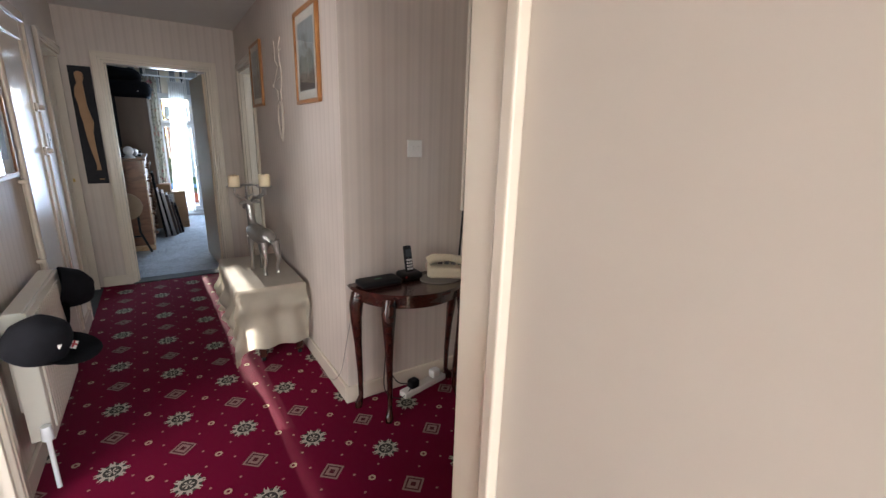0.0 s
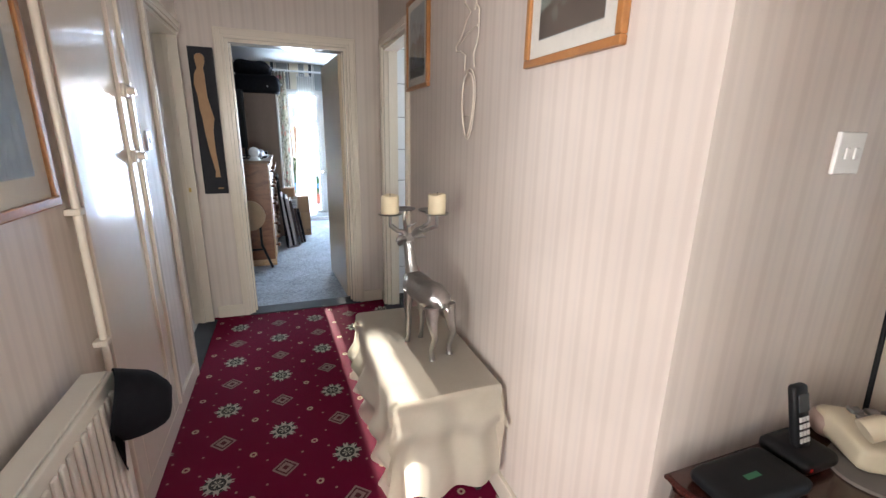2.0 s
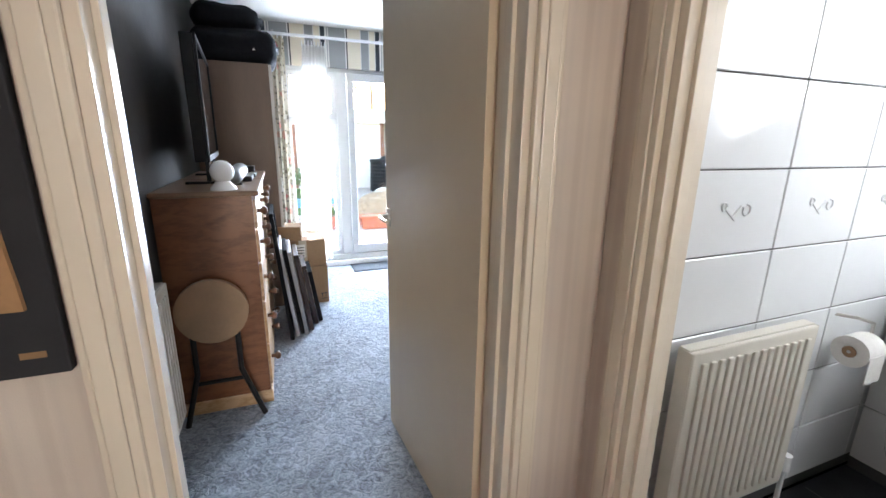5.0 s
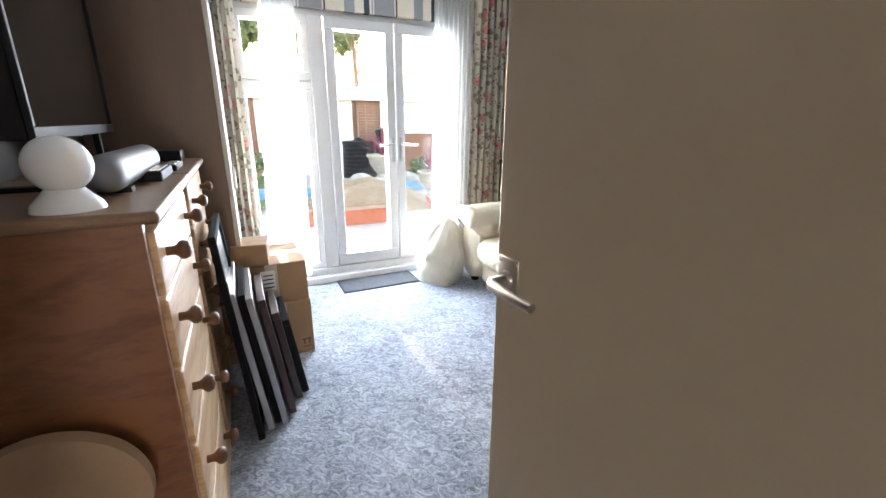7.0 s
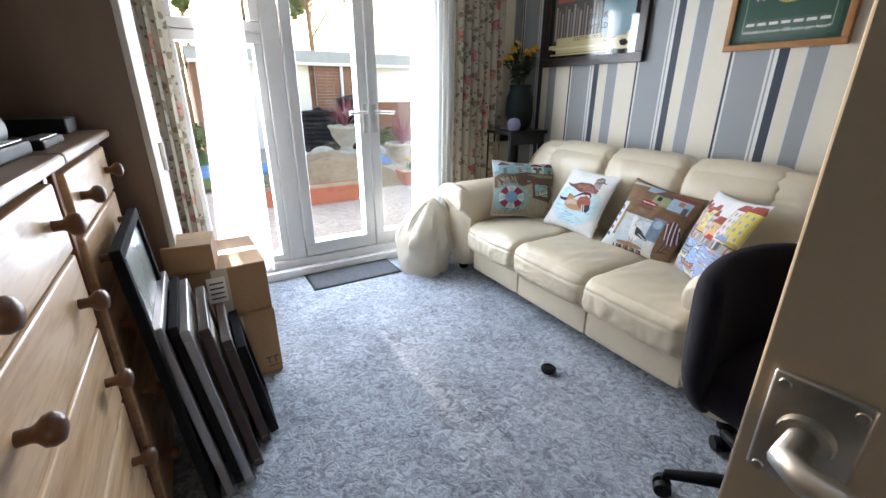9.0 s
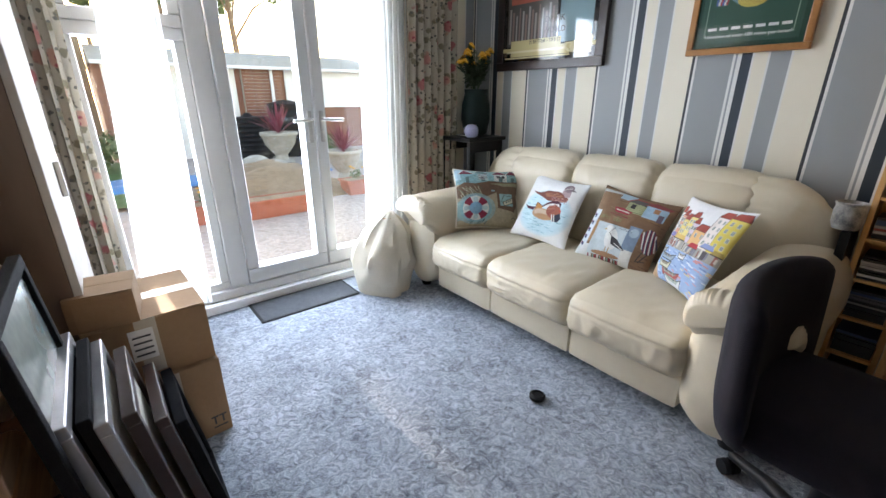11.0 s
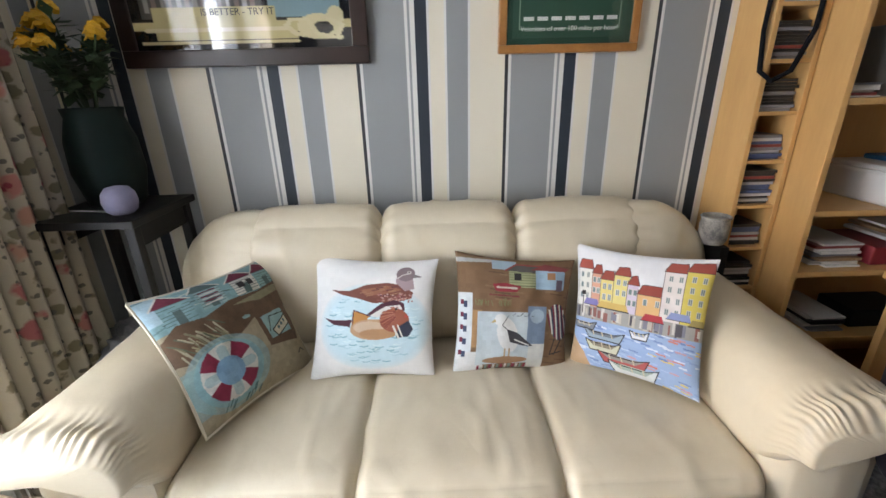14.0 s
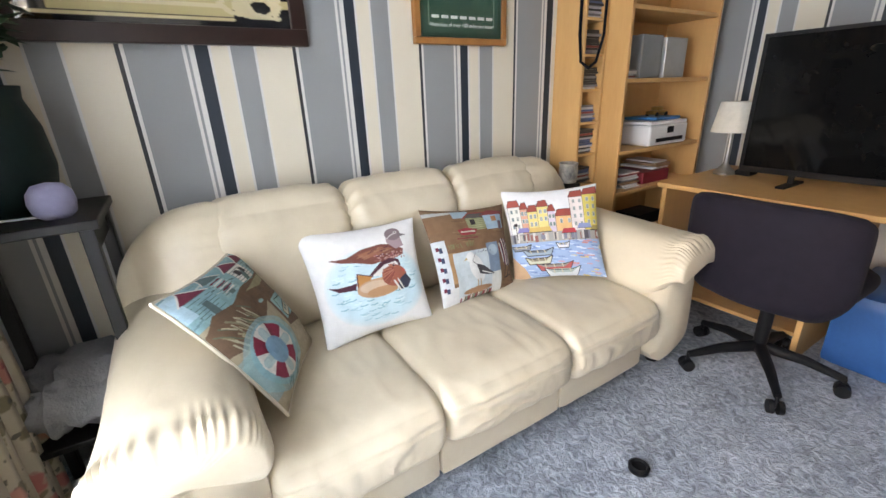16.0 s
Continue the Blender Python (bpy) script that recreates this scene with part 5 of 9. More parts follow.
# ---- french window ----
def pane(parent, x0, x1, z0, z1, y=8.80):
    bm = bm_new()
    box(bm, x0, x1, y - 0.004, y + 0.004, z0, z1)
    p = part("pane", bm, M_glass, parent, "clear glass pane")
    p.visible_shadow = False


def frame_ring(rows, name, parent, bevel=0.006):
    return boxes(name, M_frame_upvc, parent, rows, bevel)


w = thing("window_1", "white upvc french window with a tall side light", "window", (1.8, 8.8, 0.06), "", "structure")
Y0, Y1 = 8.74, 8.84
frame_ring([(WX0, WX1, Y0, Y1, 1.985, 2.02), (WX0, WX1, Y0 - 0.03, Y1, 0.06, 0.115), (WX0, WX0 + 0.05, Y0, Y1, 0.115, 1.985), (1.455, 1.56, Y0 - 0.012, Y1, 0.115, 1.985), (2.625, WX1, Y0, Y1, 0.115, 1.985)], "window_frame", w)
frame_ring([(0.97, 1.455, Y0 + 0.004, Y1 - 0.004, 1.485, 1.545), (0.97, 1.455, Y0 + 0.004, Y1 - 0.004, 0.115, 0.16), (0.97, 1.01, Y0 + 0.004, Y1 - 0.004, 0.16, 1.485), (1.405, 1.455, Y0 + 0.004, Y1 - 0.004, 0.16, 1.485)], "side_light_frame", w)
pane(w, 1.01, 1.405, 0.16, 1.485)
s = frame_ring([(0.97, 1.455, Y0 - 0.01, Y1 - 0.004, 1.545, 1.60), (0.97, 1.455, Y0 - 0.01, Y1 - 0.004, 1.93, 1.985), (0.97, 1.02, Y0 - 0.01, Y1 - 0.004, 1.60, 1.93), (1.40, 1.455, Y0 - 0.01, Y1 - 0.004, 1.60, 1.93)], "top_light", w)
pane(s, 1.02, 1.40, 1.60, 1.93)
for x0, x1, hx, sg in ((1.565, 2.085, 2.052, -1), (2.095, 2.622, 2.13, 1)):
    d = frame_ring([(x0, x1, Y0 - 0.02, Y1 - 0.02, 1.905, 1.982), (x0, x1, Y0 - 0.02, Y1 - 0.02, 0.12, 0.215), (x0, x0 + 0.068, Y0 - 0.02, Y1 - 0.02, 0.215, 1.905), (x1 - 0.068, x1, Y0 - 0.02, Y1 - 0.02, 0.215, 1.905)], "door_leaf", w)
    pane(d, x0 + 0.068, x1 - 0.068, 0.215, 1.905, 8.77)
    bm = bm_new()
    box(bm, hx - 0.014, hx + 0.014, 8.708, 8.722, 0.95, 1.14, 0.006)
    path_tube(bm, [(hx, 8.715, 1.09), (hx, 8.665, 1.09), (hx + sg * 0.02, 8.655, 1.09), (hx + sg * 0.12, 8.655, 1.085)], 0.010, 10)
    tube(bm, (hx, 8.708, 0.985), (hx, 8.70, 0.985), 0.008)
    part("door_handle", bm, M_steel, d, "brushed metal lever handle", True)
slab("window_sill_inner", M_upvc, WX0, WX1, 8.66, 8.74, 0.004, 0.06, "white upvc threshold of the french window", "sill", bevel=0.006)


def floral_cloth():
    m = bpy.data.materials.new("floral_curtain_cloth")
    m.use_nodes = True
    t, n, l = nodes_of(m)
    b = n["Principled BSDF"]
    b.inputs["Roughness"].default_value, b.inputs["Sheen Weight"].default_value = 0.9, 0.1
    uv = n.new("ShaderNodeAttribute")
    uv.attribute_name = "cloth"
    def blobs(scale, cut0, cut1, seed, wob=0.35):
        mp, v, w2, add = n.new("ShaderNodeMapping"), n.new("ShaderNodeTexVoronoi"), n.new("ShaderNodeTexNoise"), n.new("ShaderNodeMix")
        mp.inputs["Location"].default_value = (seed, seed * 0.7, 0)
        l.new(uv.outputs["Vector"], mp.inputs[0])
        w2.inputs["Scale"].default_value = scale * 3
        l.new(mp.outputs[0], w2.inputs[0])
        add.data_type = "RGBA"
        add.blend_type = "ADD"
        add.inputs[0].default_value = wob / scale
        l.new(mp.outputs[0], add.inputs[6]), l.new(w2.outputs["Color"], add.inputs[7])
        v.inputs["Scale"].default_value = scale
        l.new(add.outputs[2], v.inputs[0])
        return ramp(n, l, v.outputs["Distance"], [(cut0, (1, 1, 1)), (cut1, (0, 0, 0))], False), v.outputs["Color"]
    base = mix(n, l, 0.5, (0.42, 0.37, 0.29), (0.47, 0.41, 0.32))
    leaf, lc = blobs(17.0, 0.28, 0.36, 3.0)
    col = mix(n, l, leaf, base, (0.20, 0.17, 0.11))
    twig, _ = blobs(30.0, 0.20, 0.28, 9.0)
    col = mix(n, l, twig, col, (0.13, 0.12, 0.10))
    rose, rc = blobs(8.0, 0.24, 0.31, 5.0)
    petals = ramp(n, l, rc, [(0.0, (0.30, 0.06, 0.07)), (0.5, (0.50, 0.20, 0.18)), (1.0, (0.46, 0.30, 0.20))], False)
    col = mix(n, l, rose, col, petals)
    heart, _ = blobs(26.0, 0.18, 0.3, 5.5)
    k = n.new("ShaderNodeMath")
    k.operation = "MULTIPLY"
    l.new(heart, k.inputs[0]), l.new(rose, k.inputs[1])
    col = mix(n, l, k.outputs[0], col, (0.30, 0.05, 0.07))
    l.new(col, b.inputs["Base Color"])
    tr, mx = n.new("ShaderNodeBsdfTranslucent"), n.new("ShaderNodeMixShader")
    mx.inputs[0].default_value = 0.22
    l.new(col, tr.inputs[0]), l.new(b.outputs[0], mx.inputs[1]), l.new(tr.outputs[0], mx.inputs[2]), l.new(mx.outputs[0], n["Material Output"].inputs[0])
    return m


M_floral = floral_cloth()


def curtain(name, label, x_top, x_bot, y, z0, z1, folds, depth, material, seed, sweep=0.0):
    """A hanging cloth; the cloth's own metres are kept for its pattern."""
    nu, nv = folds * 10, 30
    cu = thing(name, label, "curtain", ((x_top[0] + x_top[1]) / 2, y, z0))
    me = bpy.data.meshes.new("cloth")
    pts, cloth, faces = [], [], []
    o = Vector(cu.location)
    for i in range(nu + 1):
        u = i / nu
        for j in range(nv + 1):
            v = j / nv
            x0, x1 = x_top[0] * v + x_bot[0] * (1 - v), x_top[1] * v + x_bot[1] * (1 - v)
            ph = u * folds * math.tau + 0.5 * math.sin(v * 2.1 + seed)
            amp = depth * (0.65 + 0.35 * noise.noise(Vector((u * folds, v * 1.3, seed))))
            xx = x0 + (x1 - x0) * u + 0.25 * depth * math.sin(2 * ph + seed) + sweep * (1 - v) ** 2
            yy = y + amp * math.sin(ph) + 0.01 * noise.noise(Vector((u * 6, v * 5, seed + 4)))
            pts.append(Vector((xx, yy, z0 + (z1 - z0) * v)) - o)
            cloth.append((u * (abs(x1 - x0) * 3.0), v * (z1 - z0), 0.0))
    for i in range(nu):
        for j in range(nv):
            a = i * (nv + 1) + j
            faces.append((a, a + nv + 1, a + nv + 2, a + 1))
    me.from_pydata([tuple(p) for p in pts], [], faces)
    at = me.attributes.new("cloth", "FLOAT_VECTOR", "POINT")
    at.data.foreach_set("vector", np.array(cloth, dtype=np.float32).ravel())
    me.materials.append(material)
    me.shade_smooth()
    ob = new("cloth", me)
    ob.parent = cu
    for k in range(folds + 1):
        bm = bm_new()
        x = x_top[0] + (x_top[1] - x_top[0]) * k / folds
        box(bm, x - 0.004, x + 0.004, y - 0.02, y + 0.0, z1 - 0.02, z1 + 0.03, 0.002)
        part("hook", bm, M_upvc, cu)
    return cu


curtain("floral_curtain", "cream floral curtain with pink roses, drawn back", (0.76, 0.985), (0.74, 0.97), 8.60, 0.03, 2.24, 5, 0.035, M_floral, 1.0)
curtain("floral_curtain", "cream floral curtain with pink roses, drawn back", (2.72, 3.12), (2.68, 3.10), 8.58, 0.03, 2.24, 7, 0.04, M_floral, 5.0)
curtain("net_curtain", "white sheer net curtain beside the window", (1.15, 1.36), (1.01, 1.33), 8.655, 0.10, 2.2, 7, 0.018, M_sheer, 2.0)
curtain("net_curtain", "white sheer net curtain beside the window", (2.40, 2.74), (2.36, 2.72), 8.655, 0.10, 2.2, 8, 0.018, M_sheer, 7.0)
r = thing("curtain_rail", "white curtain rail above the french window", "curtain rail", (1.9, 8.62, 2.26))
boxes("rail", M_upvc, r, [(0.70, 3.15, 8.60, 8.63, 2.25, 2.275)], 0.004)
for x in (0.9, 1.9, 2.9):
    boxes("bracket", M_steel, r, [(x - 0.012, x + 0.012, 8.62, 8.70, 2.275, 2.295)], 0.002)

# ---- floor things ----
m = thing("door_mat", "grey ribbed door mat before the french window", "mat", (1.83, 8.5, 0.004))
boxes("mat_surface", mat("grey_mat_pile", (0.085, 0.09, 0.10), 0.95, (0.06, 0.065, 0.072), 40.0, bump=0.6, bump_scale=220), m, [(1.53, 2.125, 8.395, 8.645, 0.004, 0.014)], 0.002)
boxes("edging", M_black, m, [(1.515, 1.53, 8.38, 8.66, 0.004, 0.012), (2.125, 2.14, 8.38, 8.66, 0.004, 0.012), (1.53, 2.125, 8.38, 8.395, 0.004, 0.012), (1.53, 2.125, 8.645, 8.66, 0.004, 0.012)], 0.002)
p = thing("castor_cup", "black round castor cup lying on the carpet", "castor cup", (2.235, 6.99, 0.004))
bm = bm_new()
lathe(bm, [(0.028, 0.0), (0.033, 0.004), (0.034, 0.020), (0.026, 0.026), (0.022, 0.018), (0.002, 0.017)], (2.235, 6.99, 0.004), 24)
part("cup", bm, M_black, p, "", True)

# fabric sack beside the sofa
k = thing("fabric_sack", "cream cotton sack gathered beside the sofa", "sack", (2.42, 8.28, 0.004))
bm = bm_new()
seg, n = 36, 16
rings = []
for i in range(n + 1):
    t = i / n
    rx = (0.155 + 0.04 * math.sin(t * 3.0)) * (1 - t ** 3.2 * 0.88)
    ry = (0.17 + 0.03 * math.sin(t * 3.0)) * (1 - t ** 3.0 * 0.85)
    cx, cy, z = 2.33 + 0.05 * t ** 1.6, 8.385 - 0.03 * t ** 2.2, 0.004 + 0.52 * t ** 0.88
    ring = []
    for q in range(seg):
        a = q * math.tau / seg
        f = 1 + 0.10 * noise.noise(Vector((math.cos(a) * 2, math.sin(a) * 2, t * 3))) + (0.18 + 0.20 * t) * (1 - abs(noise.noise(Vector((a * 3.2, t * 0.9, 3))))) ** 5
        ring.append(bm.verts.new((cx + rx * f * math.cos(a), cy + ry * f * math.sin(a), z + 0.03 * t * noise.noise(Vector((a, 2, 1))))))
    rings.append(ring)
for a, b in zip(rings, rings[1:]):
    for q in range(seg):
        bm.faces.new((a[q], a[(q + 1) % seg], b[(q + 1) % seg], b[q]))
bm.faces.new(rings[0][::-1]), bm.faces.new(rings[-1])
part("bag", bm, M_linen, k, "", True)
bm = bm_new()
path_tube(bm, [(2.37 + 0.055 * math.cos(a), 8.36 + 0.05 * math.sin(a), 0.49) for a in np.linspace(0, math.tau, 14)], 0.006, 6)
part("drawstring", bm, mat("orange_cord", (0.55, 0.30, 0.14), 0.8), k, "", True)

# ---- corner stand, vase, speaker ball ----
s = thing("plant_stand", "tall black wooden stand in the corner", "plant stand", (3.16, 8.44, 0.004))
boxes("top", M_blackwood, s, [(2.98, 3.34, 8.27, 8.62, 0.925, 0.95)], 0.004)
boxes("shelf", M_blackwood, s, [(3.02, 3.30, 8.31, 8.58, 0.30, 0.32)], 0.003)
for y in (8.295, 8.575):
    boxes("apron", M_blackwood, s, [(3.01, 3.31, y, y + 0.02, 0.85, 0.925)], 0.002)
for x in (3.0, 3.29):
    for y in (8.285, 8.575):
        boxes("leg", M_blackwood, s, [(x, x + 0.032, y, y + 0.032, 0.004, 0.925)], 0.003)
e = thing("smart_speaker", "pale lilac ball shaped smart speaker with a cable", "speaker", (3.08, 8.36, 0.95))
bm = bm_new()
lathe(bm, [(0.03, 0.0), (0.044, 0.012), (0.05, 0.04), (0.046, 0.066), (0.032, 0.084), (0.006, 0.09)], (3.08, 8.36, 0.95), 28)
part("body", bm, mat("lilac_fabric", (0.30, 0.29, 0.42), 0.85, (0.26, 0.25, 0.37), 60.0, bump=0.2, bump_scale=500), e, "", True)
bm = bm_new()
path_tube(bm, [(3.08, 8.40, 0.956), (3.1, 8.5, 0.956), (3.12, 8.61, 0.955), (3.12, 8.64, 0.9), (3.12, 8.66, 0.4)], 0.003, 6)
part("cable", bm, M_upvc, e, "thin white cable", True)
v = thing("flower_vase", "dark green vase of yellow artificial roses", "vase", (3.2, 8.45, 0.95))
bm = bm_new()
lathe(bm, [(0.065, 0.0), (0.085, 0.02), (0.105, 0.12), (0.10, 0.22), (0.08, 0.29), (0.085, 0.32), (0.076, 0.32), (0.066, 0.28)], (3.2, 8.45, 0.95), 24)
part("vase", bm, M_vase, v, "", True)
rnd = random.Random(3)
leaves = bm_new()
for i in range(14):
    a, r, z = rnd.random() * math.tau, 0.05 + 0.16 * rnd.random(), 1.42 + 0.12 * rnd.random()
    tip = Vector((3.18 + r * math.cos(a) * 0.7, 8.44 + r * math.sin(a), z))
    bm = bm_new()
    path_tube(bm, [(3.2, 8.45, 1.2), ((3.2 + tip.x) / 2, (8.45 + tip.y) / 2, (1.27 + z) / 2), tip], 0.003, 5)
    st = part("stem", bm, M_leaf, v, "", True)
    bm = bm_new()
    for q in range(9):
        b, h = q * 2.4, 0.006 + 0.003 * q
        mtx = Matrix.Translation(tip + Vector((math.cos(b) * 0.020 * (1 - q / 11), math.sin(b) * 0.020 * (1 - q / 11), 0.012 + 0.002 * q))) @ Matrix.Rotation(b, 4, "Z") @ Matrix.Rotation(radians(55 - q * 4), 4, "Y") @ Matrix.Diagonal((1, 0.8, 0.18, 1))
        bmesh.ops.create_icosphere(bm, subdivisions=1, radius=0.021, matrix=mtx)
    part("rose", bm, M_yellow, st, "yellow rose head", True)
    for q in range(26):
        c0 = Vector((3.2, 8.45, 1.23)).lerp(tip, 0.35 + 0.6 * rnd.random())
        d = Vector((rnd.random() - 0.5, rnd.random() - 0.5, rnd.random() * 0.5 - 0.2)).normalized()
        sd = d.cross(Vector((0, 0, 1))).normalized() * 0.018
        L = 0.065
        p0, p1, p2, p3 = c0, c0 + d * L * 0.5 + sd, c0 + d * L, c0 + d * L * 0.5 - sd
        leaves.faces.new([leaves.verts.new(x) for x in (p0, p1, p2, p3)])
part("foliage", leaves, M_leaf, v, "dark green leaves")
g = thing("folded_blanket", "grey fleece blanket bundled under the stand", "blanket", (3.15, 8.42, 0.32))
bm = bm_new()
puff(bm, 3.04, 3.30, 8.32, 8.57, 0.322, 0.50, 0.08, 10, 0.02, 0.03, 8.0, 2.0)
part("blanket_cloth", bm, mat("grey_fleece", (0.28, 0.28, 0.29), 0.95, (0.2, 0.2, 0.21), 20.0, bump=0.5, bump_scale=90), g, "", True)


# ---- wall pictures ----
def wall_picture(label, wall, plane, a0, a1, z0, z1, rim_w, rim_m, depth, canvas, inner=0.0, inner_m=None, art_m=None, glazed=True, facing=1):
    """A framed picture on the wall x = plane or y = plane, spread from a0 to a1 along it."""
    f = thing("framed_picture", label, "picture", (plane, (a0 + a1) / 2, z0) if wall == "x" else ((a0 + a1) / 2, plane, z0), "pictures on the walls")
    d0, d1 = (plane - depth, plane - 0.001) if facing < 0 else (plane + 0.001, plane + depth)
    front = d0 if facing < 0 else d1
    q = (lambda a, b, z, zz, s, t: (s, t, a, b, z, zz)) if wall == "x" else (lambda a, b, z, zz, s, t: (a, b, s, t, z, zz))
    R = rim_w
    boxes("frame", rim_m, f, [q(a0, a1, z0, z0 + R, d0, d1), q(a0, a1, z1 - R, z1, d0, d1), q(a0, a0 + R, z0 + R, z1 - R, d0, d1), q(a1 - R, a1, z0 + R, z1 - R, d0, d1)], 0.004)
    e0, e1 = sorted((front - facing * 0.010, front - facing * 0.014))
    if inner:
        boxes("mount", inner_m, f, [q(a0 + R, a1 - R, z0 + R, z1 - R, e0, e1)])
    if canvas:
        s = a0 + R + inner, a1 - R - inner
        flip = (wall == "x") == (facing < 0)
        def at(u, v):
            a = s[1] + (s[0] - s[1]) * u if flip else s[0] + (s[1] - s[0]) * u
            z = z1 - R - inner + (z0 - z1 + 2 * R + 2 * inner) * v
            p = front - facing * 0.008
            return (Vector((p, a, z)) if wall == "x" else Vector((a, p, z))) - ORIGIN[f]
        art = new("print", print_mesh("print", at, canvas, art_m or M_print_flat, False))
        art.parent = f
    if glazed:
        g0, g1 = sorted((front - facing * 0.004, front - facing * 0.006))
        bm = bm_new()
        box(bm, *q(a0 + R, a1 - R, z0 + R, z1 - R, g0, g1))
        part("glass", bm, M_glass, f, "picture glass")
    return f


c = Canvas(140, (0.015, 0.015, 0.017))
c.rect(0.0, 0.80, 1.0, 0.86, (0.50, 0.42, 0.22)).rect(0.05, 0.05, 0.60, 0.78, (0.10, 0.09, 0.08)).rect(0.63, 0.05, 0.95, 0.78, (0.20, 0.30, 0.32))
for kx in range(14):
    c.rect(0.07 + kx * 0.037, 0.25 + 0.05 * (kx % 3), 0.09 + kx * 0.037, 0.74, (0.22, 0.16, 0.14) if kx % 2 else (0.30, 0.28, 0.26))
c.rect(0.08, 0.08, 0.56, 0.20, (0.34, 0.10, 0.07)).rect(0.10, 0.84, 0.75, 0.93, (0.50, 0.42, 0.22)).oval(0.85, 0.85, 0.10, 0.09, (0.60, 0.52, 0.32)).oval(0.87, 0.86, 0.05, 0.045, (0.02, 0.02, 0.02)).oval(0.93, 0.78, 0.04, 0.07, (0.60, 0.52, 0.32)).line([(0.03, 0.95), (0.75, 0.95)], 0.008, (0.55, 0.46, 0.26))
c.line([(0.70, 0.84), (0.74, 0.9), (0.82, 0.92), (0.95, 0.93)], 0.014, (0.60, 0.52, 0.32))
c.rect(0.10, 0.70, 0.66, 0.80, (0.50, 0.42, 0.22)).line([(0.06, 0.86), (0.70, 0.86), (0.72, 0.80), (0.80, 0.80), (0.84, 0.90), (0.93, 0.93), (0.96, 0.84), (0.90, 0.80)], 0.012, (0.62, 0.54, 0.34))
mirror_picture = wall_picture("dark framed mirror with printed gold advertising", "x", 3.39, 7.57, 8.41, 1.39, 1.93, 0.055, M_dark_frame, 0.035, c, 0.0, None, printed("mirror_print", 0.06, 0.0, 1.0), False, -1)
c = Canvas(150, (0.018, 0.075, 0.045))
for v in (0.06, 0.94):
    c.line([(0.06, v), (0.94, v)], 0.006, (0.35, 0.45, 0.35))
for u in (0.06, 0.94):
    c.line([(u, 0.06), (u, 0.94)], 0.006, (0.35, 0.45, 0.35))
c.oval(0.5, 0.45, 0.3, 0.25, (0.12, 0.24, 0.28)).oval(0.5, 0.62, 0.16, 0.09, (0.50, 0.38, 0.08)).rect(0.36, 0.52, 0.64, 0.6, (0.05, 0.1, 0.06))
for sg in (-1, 1):
    for kk in range(6):
        c.line([(0.5 + sg * (0.2 + kk * 0.03), 0.45 + 0.02 * kk), (0.5 + sg * (0.26 + kk * 0.02), 0.66)], 0.010, [(0.4, 0.04, 0.05), (0.6, 0.58, 0.55), (0.06, 0.1, 0.3)][kk % 3])
pf = wall_picture("pine framed green poster with flags and white lettering", "x", 3.39, 6.63, 7.12, 1.41, 1.98, 0.028, M_wood_frame, 0.03, c, 0.02, mat("dark_green_mount", (0.015, 0.06, 0.035), 0.8), None, True, -1)


def lettering(text, loc, size, rot, material, parent):
    cu = bpy.data.curves.new("lettering", "FONT")
    cu.body, cu.size, cu.align_x, cu.extrude = text, size, "CENTER", 0.0004
    tmp = bpy.data.objects.new("lettering", cu)
    me = bpy.data.meshes.new_from_object(tmp)
    bpy.data.objects.remove(tmp)
    me.materials.append(material)
    ob = new("lettering", me)
    ob.parent = parent
    ob.matrix_world = pose(*[a - b for a, b in zip(loc, ORIGIN[parent])], *rot)
    ob.matrix_parent_inverse = Matrix.Identity(4)
    ob.matrix_basis = pose(*[a - b for a, b in zip(loc, ORIGIN[parent])], *rot)
    return ob


for text, y, z, size in (("IS BETTER - TRY IT", 8.0, 1.548, 0.030), ("DRINK", 7.93, 1.66, 0.05), ("WORLD", 7.93, 1.60, 0.045)):
    lettering(text, (3.3615, y, z), size, (90, 0, -90), M_ink if size < 0.04 else M_dark_frame, mirror_picture)
for k in range(7):
    boxes("lettering_bar", M_paper, pf, [(3.366, 3.367, 7.035 - 0.048 * k - 0.036, 7.035 - 0.048 * k, 1.512, 1.524)])
lettering("Velocities of over 100 miles per hour!", (3.366, 6.875, 1.480), 0.022, (90, 0, -90), M_paper, pf)


# ---- disc tower and shelves ----
t = thing("disc_tower", "tall narrow beech tower full of disc cases", "shelf", (3.29, 6.19, 0.004))
boxes("side_panel", M_beech, t, [(3.20, 3.385, 6.262, 6.28, 0.004, 2.0)], 0.002)
boxes("side_panel", M_beech, t, [(3.20, 3.385, 6.108, 6.126, 0.004, 2.0)], 0.002)
boxes("back_panel", M_beech, t, [(3.372, 3.385, 6.126, 6.262, 0.02, 2.0)])
zs = [0.05 + 0.163 * i for i in range(12)]
for z in zs:
    boxes("shelf", M_beech, t, [(3.205, 3.372, 6.126, 6.262, z, z + 0.012)])
rnd = random.Random(8)
disc_cols = [mat(nm, cc, 0.3) for nm, cc in (("disc_black", (0.03, 0.03, 0.03)), ("disc_white", (0.6, 0.6, 0.6)), ("disc_grey", (0.22, 0.22, 0.24)), ("disc_red", (0.3, 0.06, 0.05)), ("disc_blue", (0.08, 0.12, 0.25)), ("disc_clear", (0.45, 0.45, 0.47)))]
